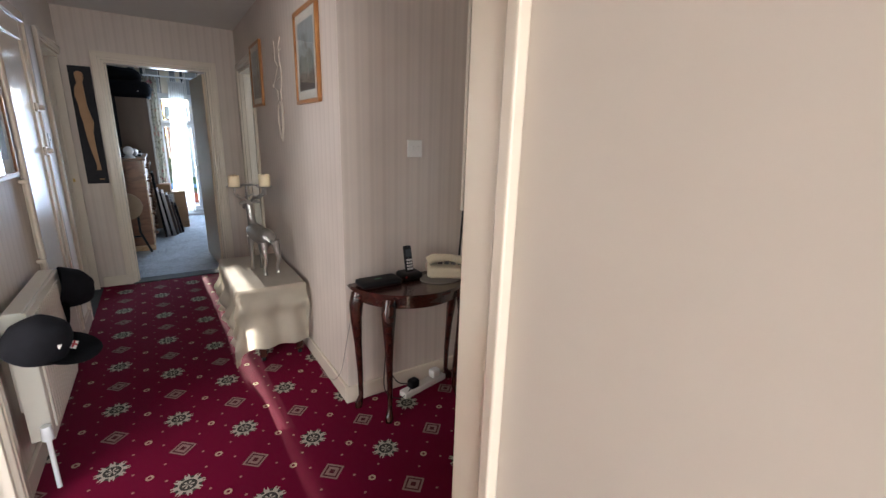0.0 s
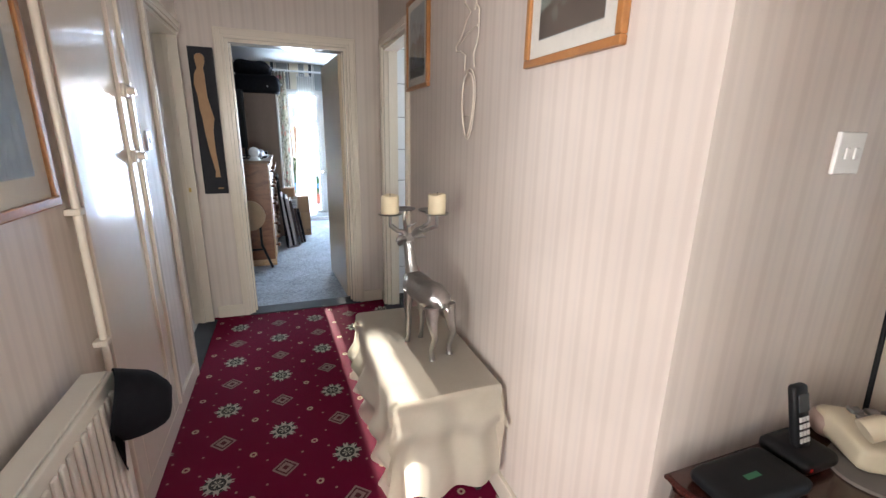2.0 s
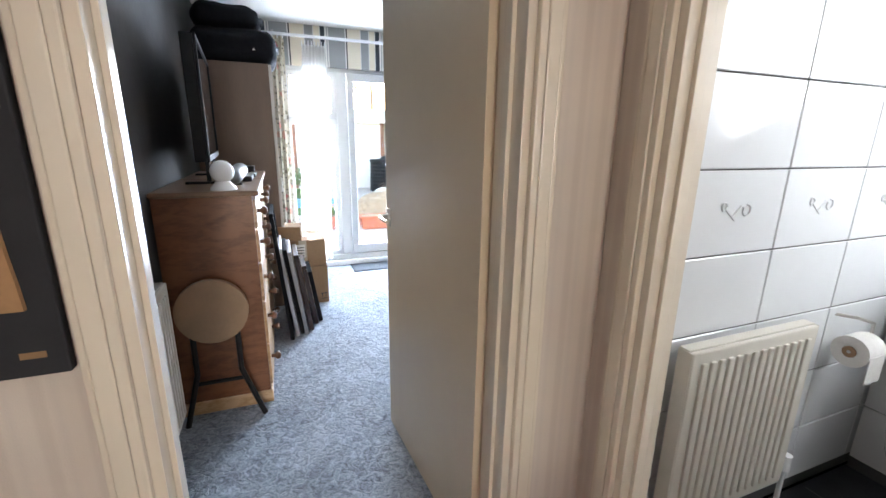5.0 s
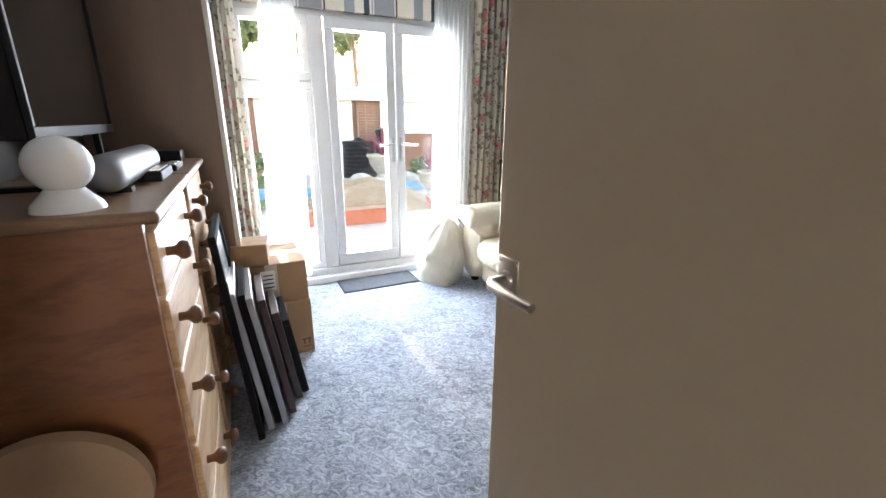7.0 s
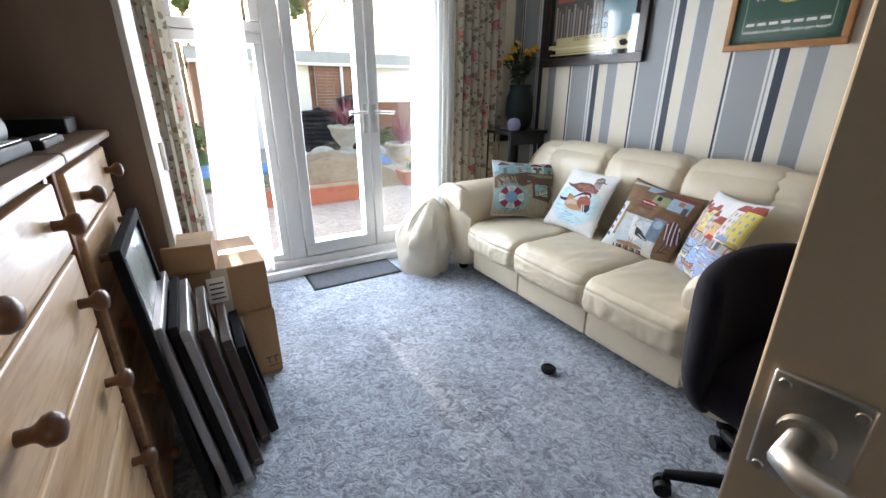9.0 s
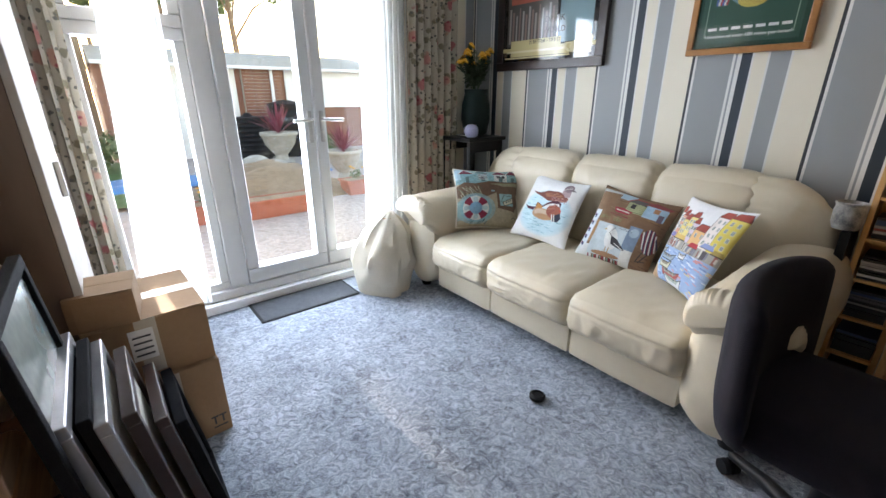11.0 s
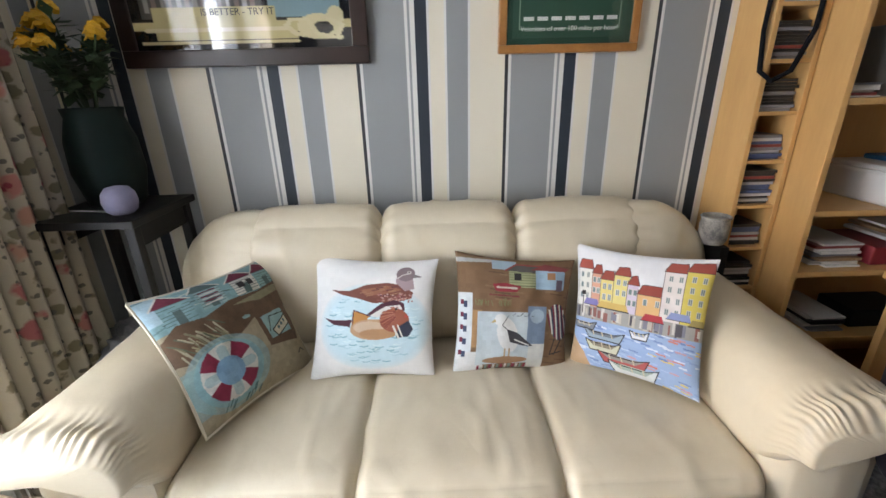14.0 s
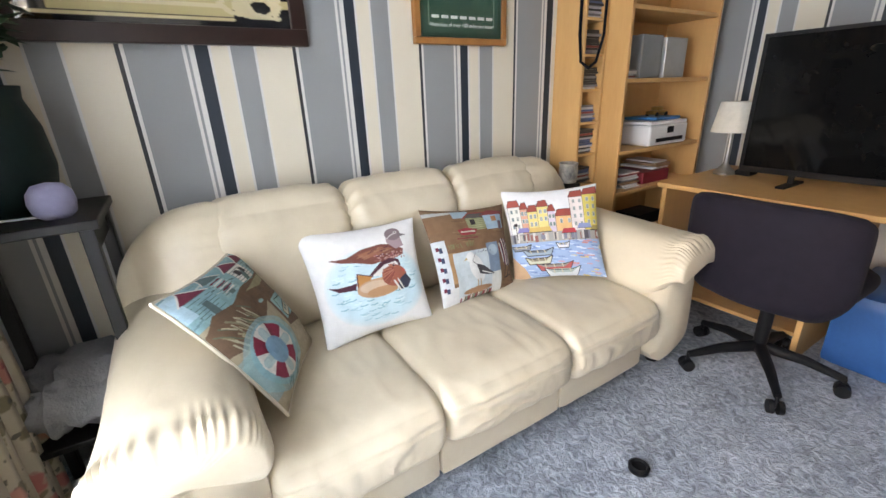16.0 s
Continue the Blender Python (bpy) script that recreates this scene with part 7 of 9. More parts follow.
def cap(label, loc, yaw, upright, material, logo):
    """A baseball cap hanging brim down; local +x points into the room."""
    c = thing("baseball_cap", label, "cap", (0, 0, 0), "caps on the radiator")
    bm = bm_new()
    rings, seg = [], 22
    for i in range(9):
        t = i / 8
        r, z = 0.088 * math.cos(t * 1.45) ** 0.6, -0.03 + 0.145 * math.sin(t * 1.5)
        rings.append([bm.verts.new((z, r * math.cos(k * math.tau / seg) * 0.95, r * math.sin(k * math.tau / seg) * 1.15 - 0.02 * t)) for k in range(seg)])
    for a, b in zip(rings, rings[1:]):
        for k in range(seg):
            bm.faces.new((a[k], a[(k + 1) % seg], b[(k + 1) % seg], b[k]))
    bm.faces.new(rings[-1])
    for v in bm.verts:
        v.co += v.co.normalized() * 0.006 * noise.noise(v.co * 18)
    part("crown", bm, material, c, "", True)
    bm = bm_new()
    def brim(u, v):
        a = radians(-90 + (u - 0.5) * 118)
        r0, r1 = 0.088, 0.086 + 0.085 * math.cos((u - 0.5) * 2.9) ** 0.6
        r = r0 + (r1 - r0) * v
        return Vector((-0.015 + 0.05 * v - 0.03 * abs(u - 0.5) * 2 * v, r * math.cos(a) * 0.95, r * math.sin(a) * 1.15))
    grid_sheet(bm, brim, 18, 5)
    bmesh.ops.solidify(bm, geom=bm.faces[:], thickness=0.004)
    part("brim", bm, material, c, "", True)
    if logo:
        bm = bm_new()
        for k in range(7):
            box(bm, 0.045 + 0.012 * (1 - abs(k - 3) / 3), 0.062 + 0.012 * (1 - abs(k - 3) / 3), -0.056 + k * 0.016, -0.044 + k * 0.016, -0.075, -0.055)
        part("embroidered_letters", bm, M_paper, c, "white embroidered letters")
        boxes("flag_badge", M_paper, c, [(0.026, 0.03, -0.02, 0.02, -0.118, -0.094)], 0.0, "small flag badge")
        boxes("flag_stripe", mat("badge_red", (0.5, 0.03, 0.04), 0.7), c, [(0.03, 0.031, -0.004, 0.004, -0.118, -0.094), (0.03, 0.031, -0.02, 0.02, -0.109, -0.103)])
    if not upright:
        c.matrix_world = pose(*loc, 0, 14, yaw)
        return
    # crown up, peak towards the room and down
    up = Vector((0.42, -0.30, 0.85)).normalized()
    back = -Vector((0.7, 0.1, -0.7))
    back = (back - up * back.dot(up)).normalized()
    side = back.cross(up)
    c.matrix_world = Matrix.Translation(loc) @ Matrix((up, side, back)).transposed().to_4x4()


M_cap = mat("black_cotton_twill", (0.010, 0.010, 0.013), 0.9, (0.006, 0.006, 0.008), 20.0, spec=0.2, bump=0.3, bump_scale=400)
cap("black baseball cap with white lettering hung on the radiator", (LX + 0.13, 2.15, 0.66), -50, True, M_cap, True)
cap("plain black cap hung over the radiator end", (LX + 0.125, 2.83, 0.67), 20, False, M_matte, False)


# ---- hall pictures ----
def landscape(seed, sky_c, land_c, dark_c, n=90):
    c = Canvas(n, sky_c)
    g = np.random.RandomState(seed)
    c.poly([(0, 0.55), (0.2, 0.45), (0.45, 0.52), (0.7, 0.4), (1, 0.5), (1, 1), (0, 1)], land_c)
    c.poly([(0, 0.8), (0.3, 0.7), (0.6, 0.78), (1, 0.68), (1, 1), (0, 1)], dark_c)
    for k in range(26):
        c.oval(g.rand(), 0.2 + 0.7 * g.rand(), 0.03 + 0.07 * g.rand(), 0.02 + 0.06 * g.rand(), [dark_c, land_c, sky_c][k % 3], g.rand() * 90, 0.5)
    return c.wash(0.2, seed)


wall_picture("pine framed landscape print under glass", "x", RX, 2.39, 2.80, 1.60, 2.08, 0.022, M_wood_frame, 0.022, landscape(2, (0.36, 0.40, 0.40), (0.22, 0.24, 0.20), (0.12, 0.09, 0.07)), 0.045, M_mount, None, True, -1)
wall_picture("pine framed coaching print under glass", "x", RX, 3.76, 4.15, 1.64, 2.11, 0.022, M_wood_frame, 0.022, landscape(6, (0.32, 0.36, 0.38), (0.2, 0.17, 0.13), (0.1, 0.09, 0.08)), 0.04, M_mount, None, True, -1)
wall_picture("large pine framed misty print under glass", "x", LX, 2.44, 2.99, 1.20, 1.96, 0.026, M_wood_frame, 0.024, landscape(9, (0.30, 0.34, 0.36), (0.2, 0.24, 0.26), (0.16, 0.2, 0.22)), 0.06, M_mount, None, True, 1)

# tall dark panel with a carved pale figure on the end wall
f = thing("wall_panel", "tall black panel with a carved tan figure", "picture", (0.43, 4.99, 0.96))
boxes("board", mat("black_panel_felt", (0.02, 0.02, 0.024), 0.8, (0.014, 0.014, 0.018), 20.0), f, [(0.352, 0.502, 4.975, 4.998, 0.962, 1.932)], 0.003)
bm = bm_new()
prof = [(0.0, 0.030, 1.845), (-0.004, 0.018, 1.80), (-0.012, 0.030, 1.76), (-0.016, 0.034, 1.70), (-0.008, 0.028, 1.62), (0.0, 0.034, 1.54), (0.012, 0.036, 1.48), (0.006, 0.026, 1.40), (0.010, 0.022, 1.32), (0.016, 0.018, 1.24), (0.024, 0.014, 1.17), (0.030, 0.012, 1.12), (0.028, 0.016, 1.08)]
left, right = [bm.verts.new((0.42 + x - w_, 4.975, z)) for x, w_, z in prof], [bm.verts.new((0.42 + x + w_, 4.975, z)) for x, w_, z in prof]
for i in range(len(prof) - 1):
    bm.faces.new((left[i], left[i + 1], right[i + 1], right[i]))
r = bmesh.ops.extrude_face_region(bm, geom=bm.faces[:])
bmesh.ops.translate(bm, vec=(0, -0.010, 0), verts=[v for v in r["geom"] if isinstance(v, bmesh.types.BMVert)])
tube(bm, (0.418, 4.975, 1.862), (0.418, 4.962, 1.862), 0.030, 0.026, 20)
part("carved_shape", bm, mat("tan_carving", (0.40, 0.22, 0.10), 0.5, (0.32, 0.17, 0.075), 12.0), f, "tan carved shape", True)
boxes("maker_mark", mat("tan_mark", (0.3, 0.17, 0.08), 0.6), f, [(0.44, 0.475, 4.9735, 4.975, 0.995, 1.006)])

# white wire heart on the wall
w = thing("wire_ornament", "white wire ornament with a hanging loop", "ornament", (RX - 0.01, 3.22, 1.38))
bm = bm_new()
for dx, q in ((0.012, 1.0), (0.017, 0.9)):
    path_tube(bm, [(RX - dx, 3.235 + 0.062 * q * math.sin(a) * (1 - 0.3 * math.cos(a)), 1.52 - 0.135 * q * math.cos(a)) for a in np.linspace(0, math.tau, 30)], 0.003, 6)
path_tube(bm, [(RX - 0.012, 3.185, 1.655), (RX - 0.016, 3.19, 1.70), (RX - 0.012, 3.16, 1.76), (RX - 0.014, 3.155, 1.85), (RX - 0.012, 3.19, 1.88)], 0.003, 6)
path_tube(bm, [(RX - 0.012, 3.285, 1.655), (RX - 0.016, 3.27, 1.71), (RX - 0.02, 3.31, 1.73), (RX - 0.02, 3.36, 1.735), (RX - 0.018, 3.37, 1.76), (RX - 0.014, 3.32, 1.79), (RX - 0.012, 3.28, 1.84), (RX - 0.012, 3.24, 1.86)], 0.003, 6)
path_tube(bm, [(RX - 0.012, 3.17, 1.80), (RX - 0.014, 3.25, 1.79), (RX - 0.016, 3.34, 1.76)], 0.0025, 6)
path_tube(bm, [(RX - 0.012, 3.19, 1.47), (RX - 0.014, 3.235, 1.48), (RX - 0.012, 3.28, 1.475)], 0.0025, 6)
for sd in (-1, 1):
    path_tube(bm, [(RX - 0.012, 3.22 + 0.02 * sd, 1.86), (RX - 0.02, 3.22 + 0.06 * sd, 1.90), (RX - 0.02, 3.22 + 0.05 * sd, 1.97), (RX - 0.016, 3.22 + 0.09 * sd, 2.02)], 0.003, 6)
    path_tube(bm, [(RX - 0.02, 3.22 + 0.055 * sd, 1.93), (RX - 0.02, 3.22 + 0.11 * sd, 1.95)], 0.0025, 6)
part("wire", bm, M_gloss, w, "", True)

# ---- hall half-moon table ----
t = thing("half_moon_table", "varnished mahogany half-moon table with cabriole legs", "table", (1.96, 2.0, 0))
def half_moon(bm, rx, ry, z0, z1, n=28):
    top, bot = [], []
    for i in range(n + 1):
        a = math.pi + math.pi * i / n
        top.append(bm.verts.new((1.965 + rx * math.cos(a), 2.118 + ry * math.sin(a), z1)))
        bot.append(bm.verts.new((1.965 + rx * math.cos(a), 2.118 + ry * math.sin(a), z0)))
    bm.faces.new(top), bm.faces.new(bot[::-1])
    for i in range(n):
        bm.faces.new((bot[i], bot[i + 1], top[i + 1], top[i]))
    bm.faces.new((bot[-1], bot[0], top[0], top[-1]))
bm = bm_new()
half_moon(bm, 0.335, 0.335, 0.685, 0.705)
es = [e for e in bm.edges if abs(e.verts[0].co.z - e.verts[1].co.z) < 1e-4]
bmesh.ops.bevel(bm, geom=es, offset=0.006, segments=2, affect="EDGES")
part("tabletop", bm, M_oak, t, "", True)
bm = bm_new()
half_moon(bm, 0.305, 0.305, 0.625, 0.686)
part("apron", bm, M_oak, t, "", True)
for x, y, ox, oy in ((1.675, 2.085, -0.02, -0.01), (2.235, 2.085, 0.02, -0.01), (1.76, 1.90, -0.02, -0.03), (2.17, 1.90, 0.02, -0.03)):
    bm = bm_new()
    path_tube(bm, [(x, y, 0.66), (x + ox * 0.9, y + oy * 0.9, 0.60), (x + ox * 1.0, y + oy, 0.53), (x + ox * 0.5, y + oy * 0.5, 0.38), (x, y, 0.2), (x - ox * 0.1, y - oy * 0.1, 0.06), (x + ox * 0.8, y + oy * 0.8, 0.02), (x + ox * 0.9, y + oy * 0.9, 0.0)], [0.036, 0.036, 0.030, 0.020, 0.015, 0.013, 0.022, 0.018], 10)
    part("leg", bm, M_oak, t, "", True)

r = thing("router", "flat black internet router on the table", "router", (1.77, 2.03, 0.705))
bm = bm_new()
puff(bm, 1.655, 1.875, 1.97, 2.09, 0.707, 0.739, (0.02, 0.02, 0.012), 6)
part("case", bm, M_black, r, "", True)
boxes("logo_bar", mat("green_mark", (0.05, 0.2, 0.1), 0.5), r, [(1.74, 1.78, 2.02, 2.032, 0.7385, 0.7395)])
ph = thing("cordless_phone", "black cordless phone upright in its cradle", "phone", (1.97, 2.05, 0.705))
bm = bm_new()
puff(bm, 1.895, 2.015, 2.0, 2.11, 0.705, 0.742, (0.02, 0.02, 0.015), 6)
part("cradle", bm, M_black, ph, "", True)
boxes("lamp_dot", mat("red_led", (0.6, 0.01, 0.01), 0.4), ph, [(1.905, 1.911, 1.999, 2.001, 0.725, 0.731)])
bm = bm_new()
box(bm, -0.023, 0.023, -0.011, 0.011, 0, 0.155, 0.009)
bmesh.ops.transform(bm, matrix=pose(1.955, 2.05, 0.725, -14, 0, 0), verts=bm.verts)
hs = part("handset", bm, M_black, ph, "", True)
bm = bm_new()
box(bm, -0.017, 0.017, -0.0125, -0.011, 0.095, 0.135)
bmesh.ops.transform(bm, matrix=pose(1.955, 2.05, 0.725, -14, 0, 0), verts=bm.verts)
part("display", bm, mat("grey_display", (0.06, 0.07, 0.08), 0.2), hs)
for row in range(4):
    for col in range(3):
        bm = bm_new()
        box(bm, -0.016 + col * 0.0115, -0.008 + col * 0.0115, -0.0125, -0.0105, 0.025 + row * 0.016, 0.035 + row * 0.016)
        bmesh.ops.transform(bm, matrix=pose(1.955, 2.05, 0.725, -14, 0, 0), verts=bm.verts)
        part("key", bm, M_paper, hs)
tp = thing("desk_telephone", "cream corded telephone with large keys", "telephone", (0, 0, 0))
M_phone = mat("aged_cream_plastic", (0.62, 0.55, 0.40), 0.35, (0.56, 0.48, 0.34), 5.0)
bm = bm_new()
puff(bm, -0.09, 0.09, -0.115, 0.115, 0.0, 0.058, (0.02, 0.02, 0.02), 8)
for v in bm.verts:
    if v.co.z > 0.03:
        v.co.z += 0.10 * (v.co.y + 0.1) * 0.35
part("body", bm, M_phone, tp, "", True)
bm = bm_new()
path_tube(bm, [(-0.065, -0.11, 0.075), (-0.065, -0.085, 0.097), (-0.065, 0, 0.115), (-0.065, 0.085, 0.107), (-0.065, 0.11, 0.092)], [0.026, 0.026, 0.019, 0.026, 0.026], 12)
part("handset", bm, M_phone, tp, "cream handset on the rest", True)
for row in range(4):
    for col in range(3):
        bm = bm_new()
        z = 0.062 + 0.035 * (-0.06 + row * 0.035 + 0.1)
        box(bm, -0.018 + col * 0.032, 0.006 + col * 0.032, -0.075 + row * 0.036, -0.05 + row * 0.036, z - 0.006, z + 0.006, 0.003)
        part("key", bm, mat("grey_key", (0.16, 0.15, 0.14), 0.5) if row == 0 and col == 0 else bpy.data.materials["grey_key"], tp, "", True)
bm = bm_new()
path_tube(bm, [(-0.065, -0.115, 0.07), (-0.06, -0.16, 0.04), (-0.02, -0.19, -0.03), (0.0, -0.19, -0.10), (0.02, -0.16, -0.10), (0.03, -0.14, -0.02), (0.03, -0.11, 0.02)], 0.006, 8)
part("coiled_cord", bm, M_phone, tp, "", True)
tp.matrix_world = pose(2.16, 1.985, 0.712, 0, 0, 58)
m = thing("place_mat", "grey oval mat under the telephone", "mat", (2.11, 1.98, 0.705))
bm = bm_new()
bmesh.ops.create_cone(bm, cap_ends=True, segments=30, radius1=0.115, radius2=0.113, depth=0.006, matrix=Matrix.Translation((2.105, 1.965, 0.7085)) @ Matrix.Diagonal((1.1, 0.8, 1, 1)))
part("pad", bm, mat("grey_mat", (0.2, 0.18, 0.16), 0.9), m, "", True)
dsh = thing("trinket_dish", "small lidded ceramic dish on the table", "dish", (2.12, 2.085, 0.705))
bm = bm_new()
lathe(bm, [(0.025, 0.0), (0.04, 0.015), (0.042, 0.04), (0.036, 0.052), (0.03, 0.055)], (2.12, 2.085, 0.7052), 20)
part("bowl", bm, mat("blush_ceramic", (0.5, 0.38, 0.32), 0.35, (0.4, 0.28, 0.24), 30.0), dsh, "", True)
an = thing("router_aerial", "thin black rod standing behind the table", "aerial", (2.37, 2.12, 0.7))
bm = bm_new()
path_tube(bm, [(2.31, 2.10, 0.705), (2.355, 2.135, 1.03)], 0.006, 8)
part("rod", bm, M_black, an, "", True)
tr = thing("cable_trunking", "cream cable trunking up the alcove corner", "trunking", (2.38, 2.13, 1.0))
boxes("cover", M_gloss, tr, [(2.345, 2.372, 2.128, 2.15, 1.03, CEIL)], 0.003)
ext = thing("extension_socket", "white extension socket with plugs on the carpet", "socket", (0, 0, 0))
boxes("bar", M_white, ext, [(-0.16, 0.16, -0.03, 0.03, 0, 0.035)], 0.006)
for x, mm in ((-0.08, M_black), (0.09, M_white)):
    boxes("plug", mm, ext, [(x - 0.03, x + 0.03, -0.025, 0.025, 0.035, 0.085)], 0.01)
ext.matrix_world = pose(2.06, 2.06, 0.0, 0, 0, 12)
for pts, lb, mm, rr in (([(1.82, 2.10, 0.72), (1.83, 2.125, 0.5), (1.86, 2.12, 0.35), (1.84, 2.11, 0.2), (1.90, 2.09, 0.05), (1.98, 2.05, 0.06)], "black router cable hanging behind the table", M_black, 0.003),
                        ([(1.84, 2.10, 0.72), (1.815, 2.125, 0.55), (1.85, 2.12, 0.3), (1.80, 2.08, 0.03), (1.88, 2.0, 0.006), (1.97, 2.03, 0.05)], "black power cable looping to the socket", M_black, 0.003),
                        ([(1.66, 2.06, 0.70), (1.61, 2.10, 0.4), (1.612, 2.2, 0.15), (1.60, 2.35, 0.02), (1.60, 2.6, 0.008)], "thin grey cable down the wall corner", mat("grey_cable", (0.25, 0.23, 0.21), 0.6), 0.002),
                        ([(2.27, 1.98, 0.68), (2.30, 1.97, 0.4), (2.26, 1.95, 0.12), (2.22, 1.80, 0.006), (2.34, 1.7, 0.006), (2.36, 1.85, 0.01)], "cream telephone cable trailing on the carpet", M_phone, 0.003)):
    cb = thing("cable", lb, "cable", pts[0], "cables by the table")
    bm = bm_new()
    fine = []
    for i in range(len(pts) - 1):
        for k in range(6):
            fine.append(Vector(pts[i]).lerp(Vector(pts[i + 1]), k / 6))
    for _ in range(6):
        fine = [fine[0]] + [(fine[i - 1] + fine[i] * 2 + fine[i + 1]) / 4 for i in range(1, len(fine) - 1)] + [fine[-1]]
    path_tube(bm, fine, rr, 6)
    part("wire", bm, mm, cb, "", True)

# ---- low table with cloth ----
t = thing("low_table", "dark wooden coffee table under a cloth", "table", (1.4, 3.18, 0))
boxes("tabletop", M_oak, t, [(1.20, 1.59, 2.80, 3.58, 0.485, 0.51)], 0.004)
boxes("lower_shelf", M_oak, t, [(1.30, 1.57, 2.84, 3.54, 0.16, 0.18)], 0.003)
for x in (1.30, 1.53):
    for y in (2.83, 3.50):
        boxes("leg", M_oak, t, [(x, x + 0.04, y, y + 0.04, 0.03, 0.485)], 0.004)
        bm = bm_new()
        tube(bm, (x + 0.01, y + 0.02, 0.018), (x + 0.03, y + 0.02, 0.018), 0.018, 0.018, 14)
        part("castor", bm, M_black, t, "small black castor", True)
M_thin_linen = M_linen.copy()
M_thin_linen.name = "thin_open_weave_linen"
tn = M_thin_linen.node_tree
weave, glow = tn.nodes.new("ShaderNodeBsdfTransparent"), tn.nodes.new("ShaderNodeBsdfTranslucent")
m1, m2 = tn.nodes.new("ShaderNodeMixShader"), tn.nodes.new("ShaderNodeMixShader")
glow.inputs[0].default_value = (0.80, 0.74, 0.62, 1)
m1.inputs[0].default_value, m2.inputs[0].default_value = 0.35, 0.22
tn.links.new(tn.nodes["Principled BSDF"].outputs[0], m1.inputs[1]), tn.links.new(glow.outputs[0], m1.inputs[2])
tn.links.new(m1.outputs[0], m2.inputs[1]), tn.links.new(weave.outputs[0], m2.inputs[2])
tn.links.new(m2.outputs[0], tn.nodes["Material Output"].inputs[0])
tc = thing("tablecloth", "cream linen cloth draped over the low table", "tablecloth", (1.4, 3.18, 0.51))
bm = bm_new()
def cloth(u, v):
    s, q = 1.395 + (u - 0.5) * 1.06, 3.19 + (v - 0.5) * 1.56
    x0, x1, y0, y1, top = 1.192, 1.598, 2.792, 3.588, 0.516
    ex = max(x0 - s, 0, s - x1)
    ey = max(y0 - q, 0, q - y1)
    x, y = min(max(s, x0), x1), min(max(q, y0), y1)
    drop = ex + ey if not (ex and ey) else math.hypot(ex, ey) * 1.12
    drop = min(drop, 0.46)
    if s > x1:
        drop = min(drop, 0.16)
    if q > y1:
        drop = min(drop, 0.085)
    out = 0.0
    wave = 0.022 * math.sin(q * 34 + 2 * math.sin(q * 9)) + 0.018 * math.sin(s * 38 + 1)
    k = min(1, drop / 0.2)
    if drop > 0:
        ang = math.atan2((y - (y0 + y1) / 2) if ey else 0, (x - (x0 + x1) / 2) if ex else 0)
        out = 0.006 + 0.02 * k + wave * k
        dx = (1 if s > x1 else -1) if ex else 0
        dy = (1 if q > y1 else -1) if ey else 0
        ln = math.hypot(dx, dy) or 1
        x += dx / ln * out * (0.3 if dx > 0 else 1)
        y += dy / ln * out * (1 + (0.5 if dx and dy else 0))
        if x > 1.612:
            x = 1.612
    return Vector((x, y, top - drop + (0.0 if drop else 0.002 * noise.noise(Vector((s * 8, q * 8, 0))))))
grid_sheet(bm, cloth, 80, 110)
part("cloth", bm, M_thin_linen, tc, "", True)

# ---- deer candle holder ----
d = thing("deer_candle_holder", "silver cast deer holding candle dishes on its antlers", "candle holder", (1.38, 3.1, 0.518))
bm = bm_new()
def P(f, s, z):
    # f: forward along the table, s: to the side, z: above the cloth
    return Vector((1.415 - 0.30 * f + 0.95 * s, 3.145 + 0.95 * f + 0.3 * s, 0.518 + z))


path_tube(bm, [P(-0.12, 0, 0.215), P(-0.10, 0, 0.235), P(-0.05, 0, 0.245), P(0.0, 0, 0.25), P(0.05, 0, 0.26), P(0.09, 0, 0.275), P(0.115, 0, 0.30)], [0.022, 0.052, 0.064, 0.056, 0.058, 0.054, 0.034], 14)
path_tube(bm, [P(0.085, 0, 0.27), P(0.11, 0, 0.33), P(0.125, 0, 0.40), P(0.13, 0, 0.445)], [0.04, 0.027, 0.022, 0.024], 12)
path_tube(bm, [P(0.115, 0, 0.455), P(0.15, 0, 0.452), P(0.185, 0, 0.43), P(0.205, 0, 0.415)], [0.022, 0.026, 0.017, 0.012], 12)
for s in (-1, 1):
    path_tube(bm, [P(0.12, s * 0.02, 0.46), P(0.115, s * 0.05, 0.465), P(0.11, s * 0.075, 0.455)], [0.008, 0.013, 0.003], 8)
    path_tube(bm, [P(0.08, s * 0.03, 0.24), P(0.085, s * 0.035, 0.16), P(0.075, s * 0.035, 0.10), P(0.08, s * 0.035, 0.03), P(0.09, s * 0.035, 0.0)], [0.024, 0.016, 0.012, 0.009, 0.013], 9)
    path_tube(bm, [P(-0.10, s * 0.04, 0.225), P(-0.11, s * 0.045, 0.16), P(-0.13, s * 0.045, 0.105), P(-0.105, s * 0.045, 0.04), P(-0.11, s * 0.045, 0.0)], [0.032, 0.022, 0.013, 0.010, 0.014], 9)
dishes = [Vector(p) for p in ((1.292, 3.245, 1.08), (1.468, 3.172, 1.085), (1.378, 3.345, 1.08), (1.475, 3.29, 1.08))]
